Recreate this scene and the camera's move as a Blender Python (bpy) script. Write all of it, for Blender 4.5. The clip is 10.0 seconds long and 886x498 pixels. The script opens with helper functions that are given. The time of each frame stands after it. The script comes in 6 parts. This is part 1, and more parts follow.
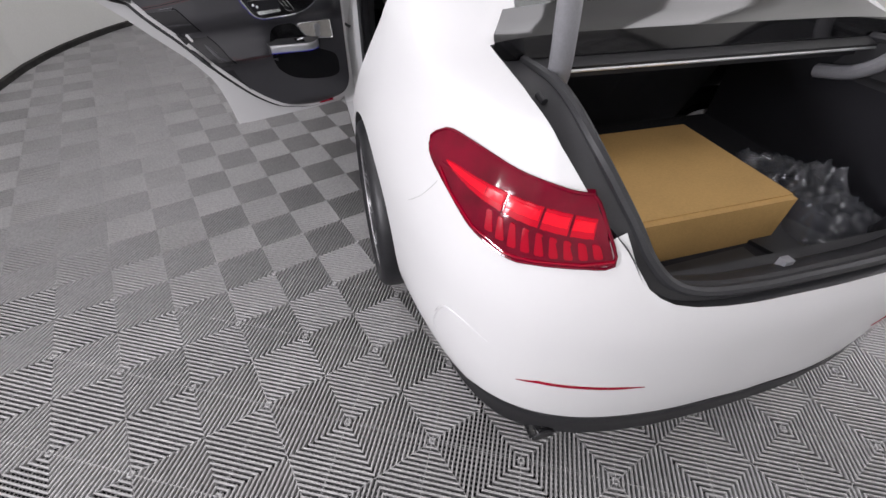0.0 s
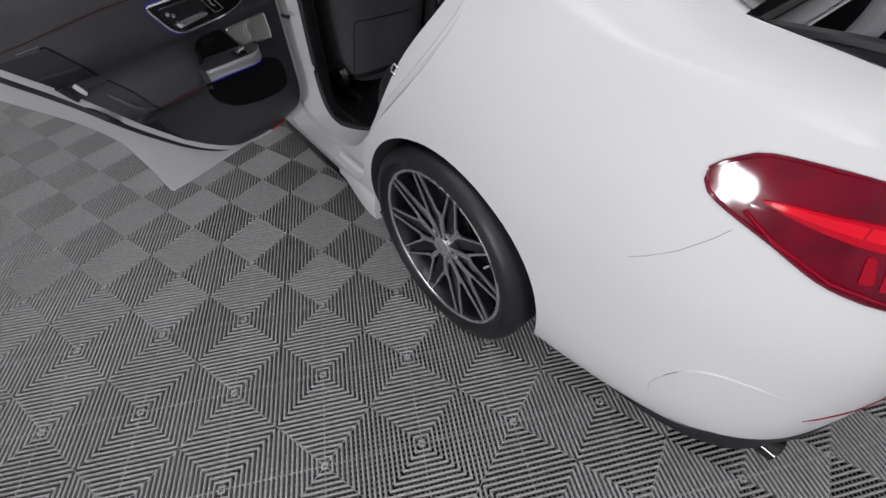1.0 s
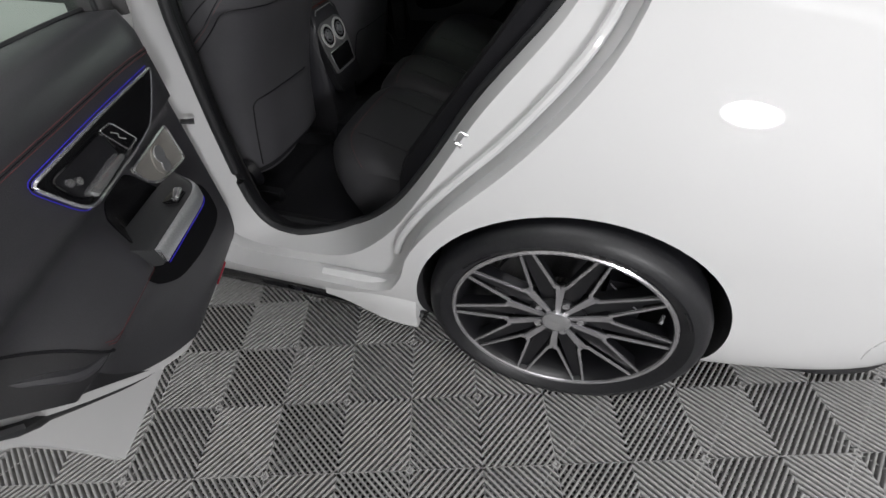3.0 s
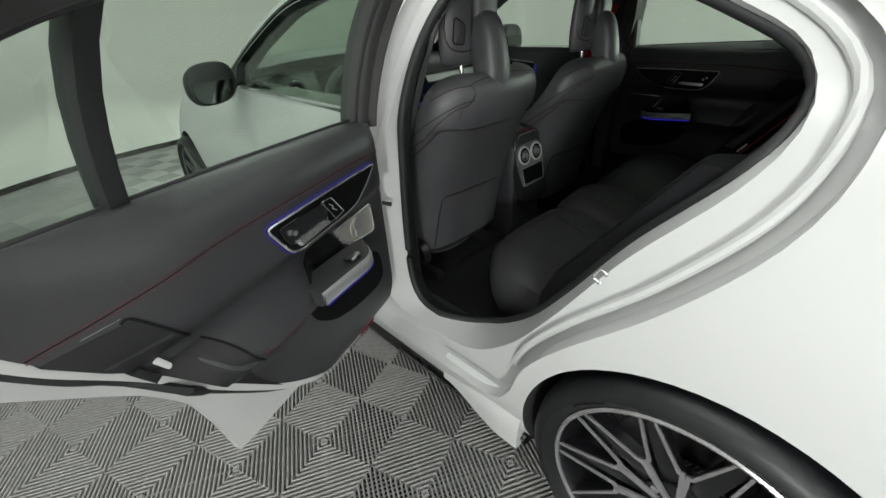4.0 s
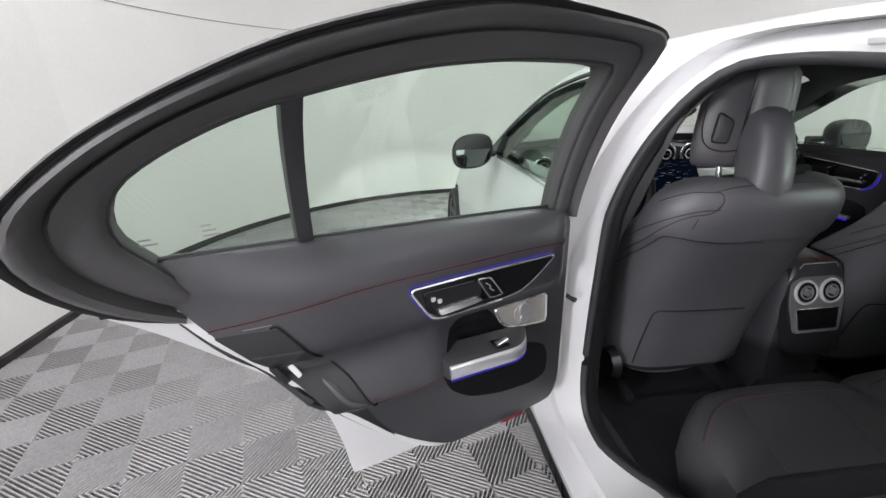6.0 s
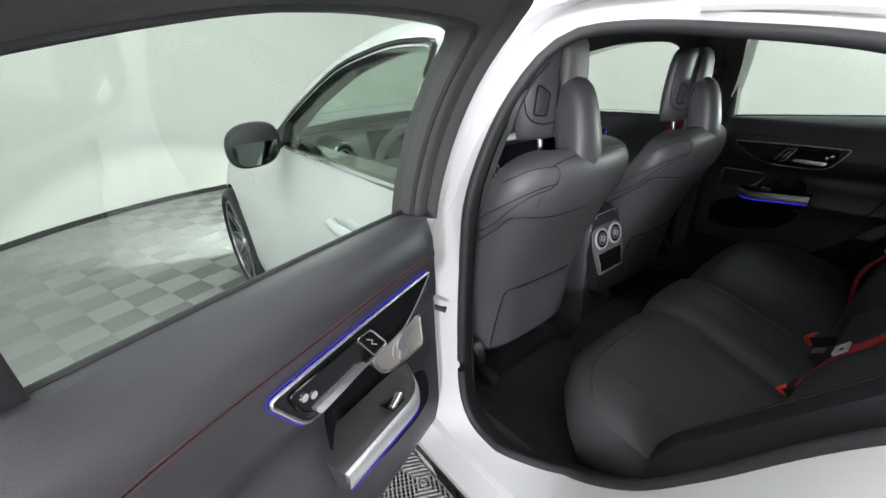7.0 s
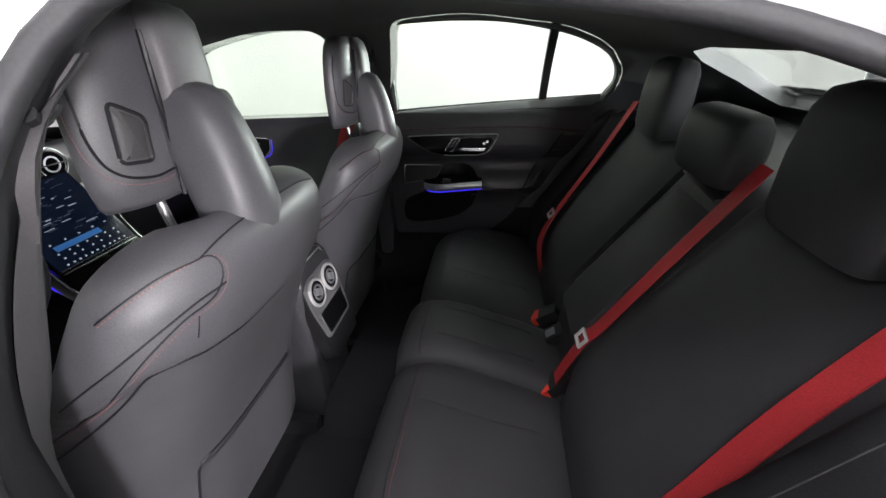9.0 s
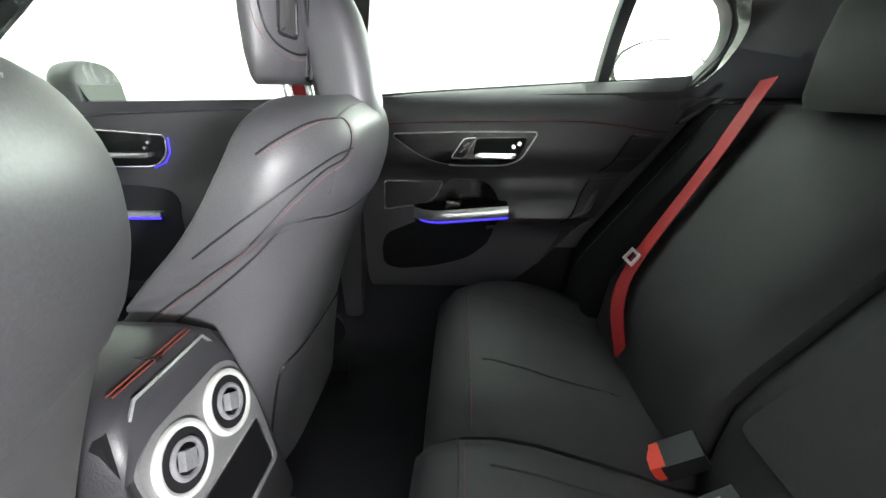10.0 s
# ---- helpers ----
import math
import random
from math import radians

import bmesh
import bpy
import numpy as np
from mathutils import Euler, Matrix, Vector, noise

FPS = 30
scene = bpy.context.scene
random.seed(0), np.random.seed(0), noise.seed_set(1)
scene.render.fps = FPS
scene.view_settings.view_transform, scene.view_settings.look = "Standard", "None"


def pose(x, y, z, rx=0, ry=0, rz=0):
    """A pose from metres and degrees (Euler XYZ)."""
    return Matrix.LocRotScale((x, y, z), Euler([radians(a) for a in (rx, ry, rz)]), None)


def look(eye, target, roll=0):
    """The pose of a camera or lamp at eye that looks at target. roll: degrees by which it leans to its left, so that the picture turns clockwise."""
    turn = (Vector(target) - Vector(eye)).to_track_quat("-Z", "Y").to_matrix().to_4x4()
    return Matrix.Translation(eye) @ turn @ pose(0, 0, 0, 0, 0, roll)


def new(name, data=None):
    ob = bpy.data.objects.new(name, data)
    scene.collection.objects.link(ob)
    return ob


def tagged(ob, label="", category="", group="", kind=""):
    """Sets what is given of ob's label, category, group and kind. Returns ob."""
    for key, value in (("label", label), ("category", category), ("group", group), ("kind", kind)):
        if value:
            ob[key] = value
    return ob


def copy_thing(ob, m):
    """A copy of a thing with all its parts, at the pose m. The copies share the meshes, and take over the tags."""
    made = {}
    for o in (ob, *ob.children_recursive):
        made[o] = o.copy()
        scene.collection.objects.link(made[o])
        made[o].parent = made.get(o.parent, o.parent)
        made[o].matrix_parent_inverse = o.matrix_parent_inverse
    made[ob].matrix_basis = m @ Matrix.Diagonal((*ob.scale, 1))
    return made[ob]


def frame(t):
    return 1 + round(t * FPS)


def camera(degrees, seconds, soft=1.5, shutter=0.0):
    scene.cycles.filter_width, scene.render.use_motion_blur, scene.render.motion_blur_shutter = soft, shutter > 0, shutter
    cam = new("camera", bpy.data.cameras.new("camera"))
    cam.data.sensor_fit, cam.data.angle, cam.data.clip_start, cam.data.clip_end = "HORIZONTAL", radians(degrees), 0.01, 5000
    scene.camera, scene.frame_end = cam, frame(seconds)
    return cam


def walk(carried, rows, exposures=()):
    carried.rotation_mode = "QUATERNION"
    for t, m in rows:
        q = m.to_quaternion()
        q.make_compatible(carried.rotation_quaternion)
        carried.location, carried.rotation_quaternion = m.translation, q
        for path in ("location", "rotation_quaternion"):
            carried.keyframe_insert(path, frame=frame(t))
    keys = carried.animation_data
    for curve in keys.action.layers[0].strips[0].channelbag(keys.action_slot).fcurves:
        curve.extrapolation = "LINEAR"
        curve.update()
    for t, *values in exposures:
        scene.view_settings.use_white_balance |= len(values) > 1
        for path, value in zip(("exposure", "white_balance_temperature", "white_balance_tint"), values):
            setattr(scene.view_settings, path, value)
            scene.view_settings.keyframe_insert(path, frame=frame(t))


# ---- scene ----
cam = camera(94.6, 10.0)
PATH = [
    (0, (-0.998, -1.364, 1.328), (-0.575, 0.047, -0.025), 1.9),
    (0.5, (-1.268, -1.045, 1.293), (-0.661, 0.204, -0.147), -0.0),
    (1, (-1.405, -0.684, 1.275), (-0.581, 0.377, -0.208), -1.8),
    (1.5, (-1.503, -0.364, 1.266), (-0.508, 0.451, -0.266), -3.3),
    (2, (-1.542, -0.111, 1.24), (-0.397, 0.455, -0.299), -4.5),
    (2.2, (-1.531, -0.034, 1.238), (-0.351, 0.452, -0.303), -5.6),
    (3.3, (-1.5, 0.06, 1.212), (-0.141, 0.618, -0.145), -6.1),
    (3.5, (-1.497, 0.048, 1.223), (-0.145, 0.789, -0.051), -6.0),
    (4, (-1.483, -0.02, 1.261), (-0.322, 1.244, 0.235), -4.0),
    (4.5, (-1.373, -0.028, 1.296), (-0.671, 1.663, 0.49), -2.1),
    (5, (-1.278, -0.056, 1.295), (-1.061, 1.808, 0.603), -1.1),
    (5.2, (-1.268, -0.07, 1.295), (-1.18, 1.811, 0.622), -1.1),
    (6.3, (-1.3, 0.018, 1.271), (-0.958, 1.854, 0.554), -2.7),
    (6.5, (-1.318, 0.094, 1.27), (-0.757, 1.862, 0.522), -2.9),
    (7, (-1.323, 0.254, 1.282), (-0.222, 1.705, 0.456), -2.8),
    (7.5, (-1.213, 0.357, 1.279), (0.283, 1.38, 0.432), -3.3),
    (8, (-1.129, 0.402, 1.288), (0.548, 1.04, 0.404), -3.7),
    (8.5, (-1.083, 0.46, 1.293), (0.652, 0.856, 0.378), -3.6),
    (9, (-0.924, 0.492, 1.27), (0.837, 0.773, 0.363), -3.1),
    (9.5, (-0.64, 0.586, 1.154), (1.176, 0.77, 0.336), -1.8),
    (10, (-0.353, 0.695, 1.039), (1.508, 0.782, 0.312), -0.5),
]
EXPOSURES = [(0, -0.32, 6400, 14), (0.5, -0.68, 6260, 15), (1, -0.86, 6310, 12), (1.5, -0.89, 6310, 4), (1.6, -0.86, 6416, 5), (2.0, -0.42, 6840, 9), (2.2, -0.42, 6769, 9), (3.3, -0.5, 6380, 8), (3.5, -0.42, 6310, 8), (4, -0.28, 6600, 0), (4.5, 0.15, 6890, 4), (5, 0.30, 6840, 7), (6.5, 0.50, 6260, 13), (7, 0.66, 6360, 9), (7.5, 0.8, 6210, 18), (8, 0.88, 6070, 17), (8.5, 1.05, 6260, 17), (9, 1.27, 6500, 15), (9.25, 1.7, 6490, 12), (9.5, 2.55, 6480, 7), (10, 2.65, 6520, 7)]
walk(cam, [(t, look(eye, target, roll)) for t, eye, target, roll in PATH], EXPOSURES)

# ---------------------------------------------------------------- world and light
world = bpy.data.worlds.new("world")
scene.world = world
world.use_nodes = True
world.node_tree.nodes["Background"].inputs[0].default_value = (0.9, 0.92, 1.0, 1)
world.node_tree.nodes["Background"].inputs[1].default_value = 0.3


# ---------------------------------------------------------------- materials
def mat(name, color, rough=0.5, metal=0.0, coat=0.0, grain=0.0, grain_scale=200.0, stain=0.0, stain_scale=4.0,
        bump=0.0, spec=0.5, emit=None, strength=1.0, rough_var=0.0, objvar=0.0, coat_rough=0.04):
    m = bpy.data.materials.new(name)
    m.use_nodes = True
    nt = m.node_tree
    b = nt.nodes["Principled BSDF"]
    b.inputs["Base Color"].default_value = (*color, 1)
    b.inputs["Roughness"].default_value = rough
    b.inputs["Metallic"].default_value = metal
    b.inputs["Coat Weight"].default_value = coat
    b.inputs["Coat Roughness"].default_value = coat_rough
    b.inputs["Specular IOR Level"].default_value = spec
    if emit:
        b.inputs["Emission Color"].default_value = (*emit, 1)
        b.inputs["Emission Strength"].default_value = strength
    tc = nt.nodes.new("ShaderNodeTexCoord")
    last = None
    if stain or grain or objvar:
        mixes = []
        if stain:
            mixes.append((stain_scale, stain, 4.0))
        if grain:
            mixes.append((grain_scale, grain, 2.0))
        rgb = nt.nodes.new("ShaderNodeRGB")
        rgb.outputs[0].default_value = (*color, 1)
        last = rgb.outputs[0]
        for sc, amt, det in mixes:
            n = nt.nodes.new("ShaderNodeTexNoise")
            n.inputs["Scale"].default_value = sc
            n.inputs["Detail"].default_value = det
            nt.links.new(tc.outputs["Object"], n.inputs["Vector"])
            mr = nt.nodes.new("ShaderNodeMapRange")
            mr.inputs["From Min"].default_value, mr.inputs["From Max"].default_value = 0.3, 0.7
            mr.inputs["To Min"].default_value, mr.inputs["To Max"].default_value = 1 - amt, 1 + amt
            nt.links.new(n.outputs["Fac"], mr.inputs["Value"])
            hs = nt.nodes.new("ShaderNodeHueSaturation")
            nt.links.new(last, hs.inputs["Color"])
            nt.links.new(mr.outputs[0], hs.inputs["Value"])
            last = hs.outputs[0]
        if objvar:
            oi = nt.nodes.new("ShaderNodeObjectInfo")
            mr = nt.nodes.new("ShaderNodeMapRange")
            mr.inputs["To Min"].default_value, mr.inputs["To Max"].default_value = 1 - objvar, 1 + objvar
            nt.links.new(oi.outputs["Random"], mr.inputs["Value"])
            hs = nt.nodes.new("ShaderNodeHueSaturation")
            nt.links.new(last, hs.inputs["Color"])
            nt.links.new(mr.outputs[0], hs.inputs["Value"])
            last = hs.outputs[0]
        nt.links.new(last, b.inputs["Base Color"])
    if rough_var:
        n = nt.nodes.new("ShaderNodeTexNoise")
        n.inputs["Scale"].default_value = 9.0
        n.inputs["Detail"].default_value = 5.0
        nt.links.new(tc.outputs["Object"], n.inputs["Vector"])
        mr = nt.nodes.new("ShaderNodeMapRange")
        mr.inputs["To Min"].default_value, mr.inputs["To Max"].default_value = max(rough - rough_var, 0.02), rough + rough_var
        nt.links.new(n.outputs["Fac"], mr.inputs["Value"])
        nt.links.new(mr.outputs[0], b.inputs["Roughness"])
    if bump:
        n = nt.nodes.new("ShaderNodeTexNoise")
        n.inputs["Scale"].default_value = grain_scale
        n.inputs["Detail"].default_value = 3.0
        nt.links.new(tc.outputs["Object"], n.inputs["Vector"])
        bp = nt.nodes.new("ShaderNodeBump")
        bp.inputs["Strength"].default_value = bump
        bp.inputs["Distance"].default_value = 0.002
        nt.links.new(n.outputs["Fac"], bp.inputs["Height"])
        nt.links.new(bp.outputs[0], b.inputs["Normal"])
    return m


def glass(name, tint, rough=0.0, lo=0.03, hi=0.45):
    m = bpy.data.materials.new(name)
    m.use_nodes = True
    nt = m.node_tree
    nt.nodes.clear()
    out = nt.nodes.new("ShaderNodeOutputMaterial")
    mix = nt.nodes.new("ShaderNodeMixShader")
    lw = nt.nodes.new("ShaderNodeLayerWeight")
    lw.inputs[0].default_value = 0.12
    fr = nt.nodes.new("ShaderNodeMapRange")
    fr.inputs["To Min"].default_value, fr.inputs["To Max"].default_value = lo, hi
    nt.links.new(lw.outputs["Facing"], fr.inputs["Value"])
    tr = nt.nodes.new("ShaderNodeBsdfTransparent")
    tr.inputs[0].default_value = (*tint, 1)
    gl = nt.nodes.new("ShaderNodeBsdfGlossy")
    gl.inputs["Roughness"].default_value = rough
    nt.links.new(fr.outputs[0], mix.inputs[0])
    nt.links.new(tr.outputs[0], mix.inputs[1])
    nt.links.new(gl.outputs[0], mix.inputs[2])
    nt.links.new(mix.outputs[0], out.inputs[0])
    return m


PAINT = mat("white_paint", (0.66, 0.66, 0.665), 0.5, coat=0.45, coat_rough=0.03, spec=0.15, stain=0.012, stain_scale=2.0)
RUBBER = mat("black_rubber", (0.024, 0.0245, 0.027), 0.55, grain=0.12, grain_scale=300, bump=0.08)
TYRE = mat("tyre_rubber", (0.012, 0.0122, 0.0145), 0.45, grain=0.2, grain_scale=120, stain=0.2, stain_scale=9, bump=0.2)
PLASTIC = mat("black_plastic", (0.015, 0.015, 0.017), 0.5, grain=0.15, grain_scale=400, bump=0.1)
GLOSS = mat("piano_black", (0.006, 0.006, 0.007), 0.08, coat=0.6, stain=0.1)
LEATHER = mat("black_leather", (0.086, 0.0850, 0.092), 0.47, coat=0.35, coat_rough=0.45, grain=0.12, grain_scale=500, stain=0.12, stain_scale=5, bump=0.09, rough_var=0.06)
# Front-seat leather again, made matt and darkened to carry the bench's shade.
BENCH = mat("shaded_black_leather", (0.033, 0.0327, 0.0355), 0.62, coat=0.06, coat_rough=0.5, spec=0.3, grain=0.08, grain_scale=420, stain=0.12, stain_scale=5, bump=0.12, rough_var=0.08)
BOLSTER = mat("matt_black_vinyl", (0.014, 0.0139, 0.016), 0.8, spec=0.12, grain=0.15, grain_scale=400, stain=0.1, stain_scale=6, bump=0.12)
SOFT = mat("soft_trim", (0.038, 0.0375, 0.043), 0.42, coat=0.26, coat_rough=0.36, grain=0.1, grain_scale=500, stain=0.08, stain_scale=5, bump=0.2, rough_var=0.05)
LOWTRIM = mat("hard_trim", (0.016, 0.0158, 0.018), 0.42, grain=0.1, grain_scale=500, stain=0.08, bump=0.12)
CAPGREY = mat("grey_leather", (0.13, 0.127, 0.13), 0.5, grain=0.1, grain_scale=500, stain=0.08, bump=0.1)
RINGWHITE = mat("bright_satin_ring", (0.80, 0.80, 0.79), 0.28, metal=0.35)
PLATE = mat("satin_plate", (0.32, 0.32, 0.325), 0.4, metal=0.6, grain=0.05, grain_scale=300)
BLACKTRIM = mat("gloss_trim", (0.008, 0.008, 0.009), 0.22, spec=0.35, stain=0.1)
# Near-black only to carry the shade inside the rear door pocket.
NICHE = mat("pocket_shade_black", (0.006, 0.006, 0.007), 0.8, spec=0.12, grain=0.2, grain_scale=300)
GRIPGREY = mat("satin_grey_trim", (0.060, 0.061, 0.064), 0.34, metal=0.2, grain=0.06, grain_scale=300)
LINER = mat("wheel_arch_felt", (0.03, 0.03, 0.032), 0.9, grain=0.3, grain_scale=300, stain=0.2, bump=0.3)
FRAMEGREY = mat("frame_trim", (0.058, 0.056, 0.058), 0.5, grain=0.08, grain_scale=400, stain=0.06, bump=0.1)
FABRIC = mat("headliner_fabric", (0.07, 0.069, 0.069), 0.9, grain=0.15, grain_scale=500, stain=0.08, bump=0.25)
CARPET = mat("black_carpet", (0.007, 0.007, 0.010), 0.95, grain=0.4, grain_scale=600, stain=0.2, bump=0.6)
CHROME = mat("satin_chrome", (0.82, 0.82, 0.84), 0.2, metal=0.85, stain=0.05)
ALU = mat("brushed_aluminium", (0.66, 0.67, 0.69), 0.32, metal=0.75, grain=0.1, grain_scale=300)
SPEAKER = mat("speaker_metal", (0.44, 0.425, 0.395), 0.40, metal=0.45, grain=0.25, grain_scale=700, bump=0.3)
RIMSILVER = mat("machined_silver", (0.52, 0.51, 0.53), 0.24, metal=0.7, stain=0.08, stain_scale=20)
RIMBLACK = mat("rim_black", (0.010, 0.010, 0.012), 0.3, coat=0.15, stain=0.2)
BELT = mat("red_webbing", (0.42, 0.022, 0.028), 0.62, grain=0.15, grain_scale=500, stain=0.08, bump=0.35)
REDBTN = mat("red_button", (0.72, 0.05, 0.03), 0.4, stain=0.05)
STITCH = mat("orange_thread", (0.25, 0.05, 0.03), 0.7, grain=0.2)
PALETHREAD = mat("pale_red_thread", (0.24, 0.12, 0.12), 0.7, grain=0.2)
THREAD = mat("red_thread", (0.105, 0.032, 0.036), 0.7, grain=0.2)
BLUE = mat("blue_ambient_light", (0.02, 0.01, 0.3), 0.4, emit=(0.05, 0.03, 1.0), strength=0.40)
CARD = mat("brown_cardboard", (0.40, 0.245, 0.085), 0.8, grain=0.06, grain_scale=150, stain=0.06, stain_scale=7, bump=0.15)
WALLW = mat("white_wall_paint", (0.80, 0.80, 0.77), 0.6, grain=0.02, grain_scale=60, stain=0.03, stain_scale=0.8, bump=0.06)
CEILM = mat("ceiling_white", (0.8, 0.79, 0.77), 0.8, grain=0.02, stain=0.03)
BASEB = mat("black_base_strip", (0.02, 0.019, 0.018), 0.7, grain=0.4, grain_scale=25, stain=0.5, stain_scale=9)
TILE = mat("grey_tile_plastic", (0.355, 0.351, 0.349), 0.42, spec=0.22, grain=0.12, grain_scale=80, stain=0.10, stain_scale=1.3, objvar=0.05, bump=0.1)
UNDER = mat("dark_subfloor", (0.008, 0.008, 0.008), 0.9, grain=0.3, stain=0.3)
REDGLASS = mat("red_lens", (0.27, 0.001, 0.016), 0.10, coat=0.12, spec=0.2, stain=0.1, stain_scale=12)
REDDARK = mat("dark_red_lens", (0.135, 0.0005, 0.012), 0.10, coat=0.12, spec=0.2, stain=0.3, stain_scale=14)
REDLIT = mat("lit_red_bar", (0.30, 0.001, 0.012), 0.2, coat=0.15, spec=0.25, stain=0.25, stain_scale=35, emit=(1.0, 0.0, 0.012), strength=0.75)
GREENGLASS = glass("tinted_glass", (0.90, 0.97, 0.92))
CLEARGLASS = glass("clear_glass", (0.93, 0.95, 0.93))
REARGLASS = glass("dark_rear_glass", (0.66, 0.70, 0.68))
MIRROR = mat("mirror_glass", (0.10, 0.108, 0.106), 0.03, metal=1.0)
SCREEN = mat("screen_blue", (0.01, 0.012, 0.02), 0.12, emit=(0.02, 0.05, 0.14), strength=0.03)
SCREENLIT = mat("screen_bright", (0.05, 0.2, 0.5), 0.2, emit=(0.06, 0.22, 0.6), strength=0.11)
SCREENDIM = mat("screen_grey", (0.03, 0.035, 0.05), 0.3, emit=(0.22, 0.22, 0.34), strength=0.05)
SCREENICON = mat("screen_white", (0.3, 0.3, 0.3), 0.3, emit=(0.75, 0.85, 1.0), strength=0.14)
TONGUE = mat("bright_belt_metal", (0.74, 0.74, 0.75), 0.4, metal=0.2, grain=0.05)
REDPETAL = mat("glowing_red_petal", (0.26, 0.001, 0.012), 0.2, spec=0.2, emit=(1.0, 0.0, 0.03), strength=0.16)
REDMID = mat("glowing_red_bar", (0.30, 0.001, 0.012), 0.2, spec=0.2, emit=(1.0, 0.0, 0.02), strength=0.34)
LAMPM = mat("lit_panel", (1, 1, 1), 0.5, emit=(1.0, 0.985, 0.97), strength=6.0)
LAMPDIM = mat("dim_lit_panel", (0.9, 0.9, 0.9), 0.5, emit=(1.0, 0.985, 0.97), strength=1.0)
DISC = mat("brake_disc_steel", (0.30, 0.30, 0.31), 0.35, metal=1.0, grain=0.1)
FILM = mat("plastic_film", (0.10, 0.105, 0.12), 0.09, spec=1.0, stain=0.1, stain_scale=20)
FILM.node_tree.nodes["Principled BSDF"].inputs["Alpha"].default_value = 0.38
HINGEGREY = mat("grey_painted_metal", (0.20, 0.20, 0.215), 0.4, grain=0.06, stain=0.06, coat=0.2, coat_rough=0.2)
CLEARLENS = mat("clear_lens", (0.55, 0.56, 0.58), 0.08, coat=0.6, metal=0.3)
PRINT = mat("grey_print", (0.35, 0.36, 0.34), 0.6, stain=0.05)


# ---------------------------------------------------------------- mesh helpers
def part(name, bm, material, parent=None, label="", smooth=40, category="", group="", kind="", bevel=0.0):
    if bevel:
        ed = [e for e in bm.edges if len(e.link_faces) == 2 and e.calc_face_angle(0) > 0.6]
        bmesh.ops.bevel(bm, geom=ed, offset=bevel, segments=2, profile=0.6, affect="EDGES", clamp_overlap=True)
    bmesh.ops.recalc_face_normals(bm, faces=bm.faces)
    me = bpy.data.meshes.new(name)
    bm.to_mesh(me)
    bm.free()
    for m in material if isinstance(material, (list, tuple)) else [material]:
        me.materials.append(m)
    return link(name, me, parent, label, smooth, category, group, kind)


def link(name, me, parent=None, label="", smooth=40, category="", group="", kind=""):
    if smooth:
        me.polygons.foreach_set("use_smooth", [True] * len(me.polygons))
        me.set_sharp_from_angle(angle=radians(smooth))
    ob = new(name, me)
    if parent:
        ob.parent = parent
    return tagged(ob, label, category, group, kind)


def spl(x, xs, ys):
    """Smooth curve through points (xs rising)."""
    x = min(max(x, xs[0]), xs[-1])
    k = max(0, min(len(xs) - 2, int(np.searchsorted(xs, x, "right")) - 1))

    def tan(i):
        if i == 0:
            return (ys[1] - ys[0]) / (xs[1] - xs[0])
        if i == len(xs) - 1:
            return (ys[-1] - ys[-2]) / (xs[-1] - xs[-2])
        a = (ys[i] - ys[i - 1]) / (xs[i] - xs[i - 1])
        b = (ys[i + 1] - ys[i]) / (xs[i + 1] - xs[i])
        return 0.0 if a * b <= 0 else 2 * a * b / (a + b)

    h = xs[k + 1] - xs[k]
    t = (x - xs[k]) / h
    return ((2 * t**3 - 3 * t**2 + 1) * ys[k] + (t**3 - 2 * t**2 + t) * h * tan(k)
            + (-2 * t**3 + 3 * t**2) * ys[k + 1] + (t**3 - t**2) * h * tan(k + 1))


def step(v, a, b):
    u = min(max((v - a) / (b - a), 0), 1)
    return u * u * (3 - 2 * u)


def catmull(pts, n, closed=False):
    """n points along a smooth curve through pts, evenly spaced."""
    p = [Vector(q) for q in pts]
    if closed:
        p = [p[-1], *p, p[0], p[1]]
    else:
        p = [2 * p[0] - p[1], *p, 2 * p[-1] - p[-2]]
    fine = []
    for i in range(1, len(p) - 2):
        a, b, c, d = p[i - 1:i + 3]
        for s in range(16):
            t = s / 16
            fine.append(0.5 * (2 * b + (c - a) * t + (2 * a - 5 * b + 4 * c - d) * t * t + (3 * b - a - 3 * c + d) * t**3))
    fine.append(p[-2])
    acc = [0.0]
    for a, b in zip(fine, fine[1:]):
        acc.append(acc[-1] + (b - a).length)
    out = []
    m = n if closed else n - 1
    for k in range(n):
        want = acc[-1] * k / m
        j = min(len(acc) - 2, max(0, int(np.searchsorted(acc, want, "right")) - 1))
        f = (want - acc[j]) / max(acc[j + 1] - acc[j], 1e-9)
        out.append(fine[j].lerp(fine[j + 1], f))
    return out


def grid(bm, rows, wrap=False, mi=0):
    """Quads over rows of points (or of verts)."""
    vs = [[v if isinstance(v, bmesh.types.BMVert) else bm.verts.new(v) for v in r] for r in rows]
    for a, b in zip(vs, vs[1:]):
        n = len(a)
        for k in range(n if wrap else n - 1):
            f = bm.faces.new((a[k], a[(k + 1) % n], b[(k + 1) % n], b[k]))
            f.material_index = mi
    return vs


def loft(rings, cap=True):
    """A closed skin over rings of points."""
    bm = bmesh.new()
    vs = grid(bm, rings, wrap=True)
    if cap:
        bm.faces.new(list(reversed(vs[0])))
        bm.faces.new(vs[-1])
    return bm


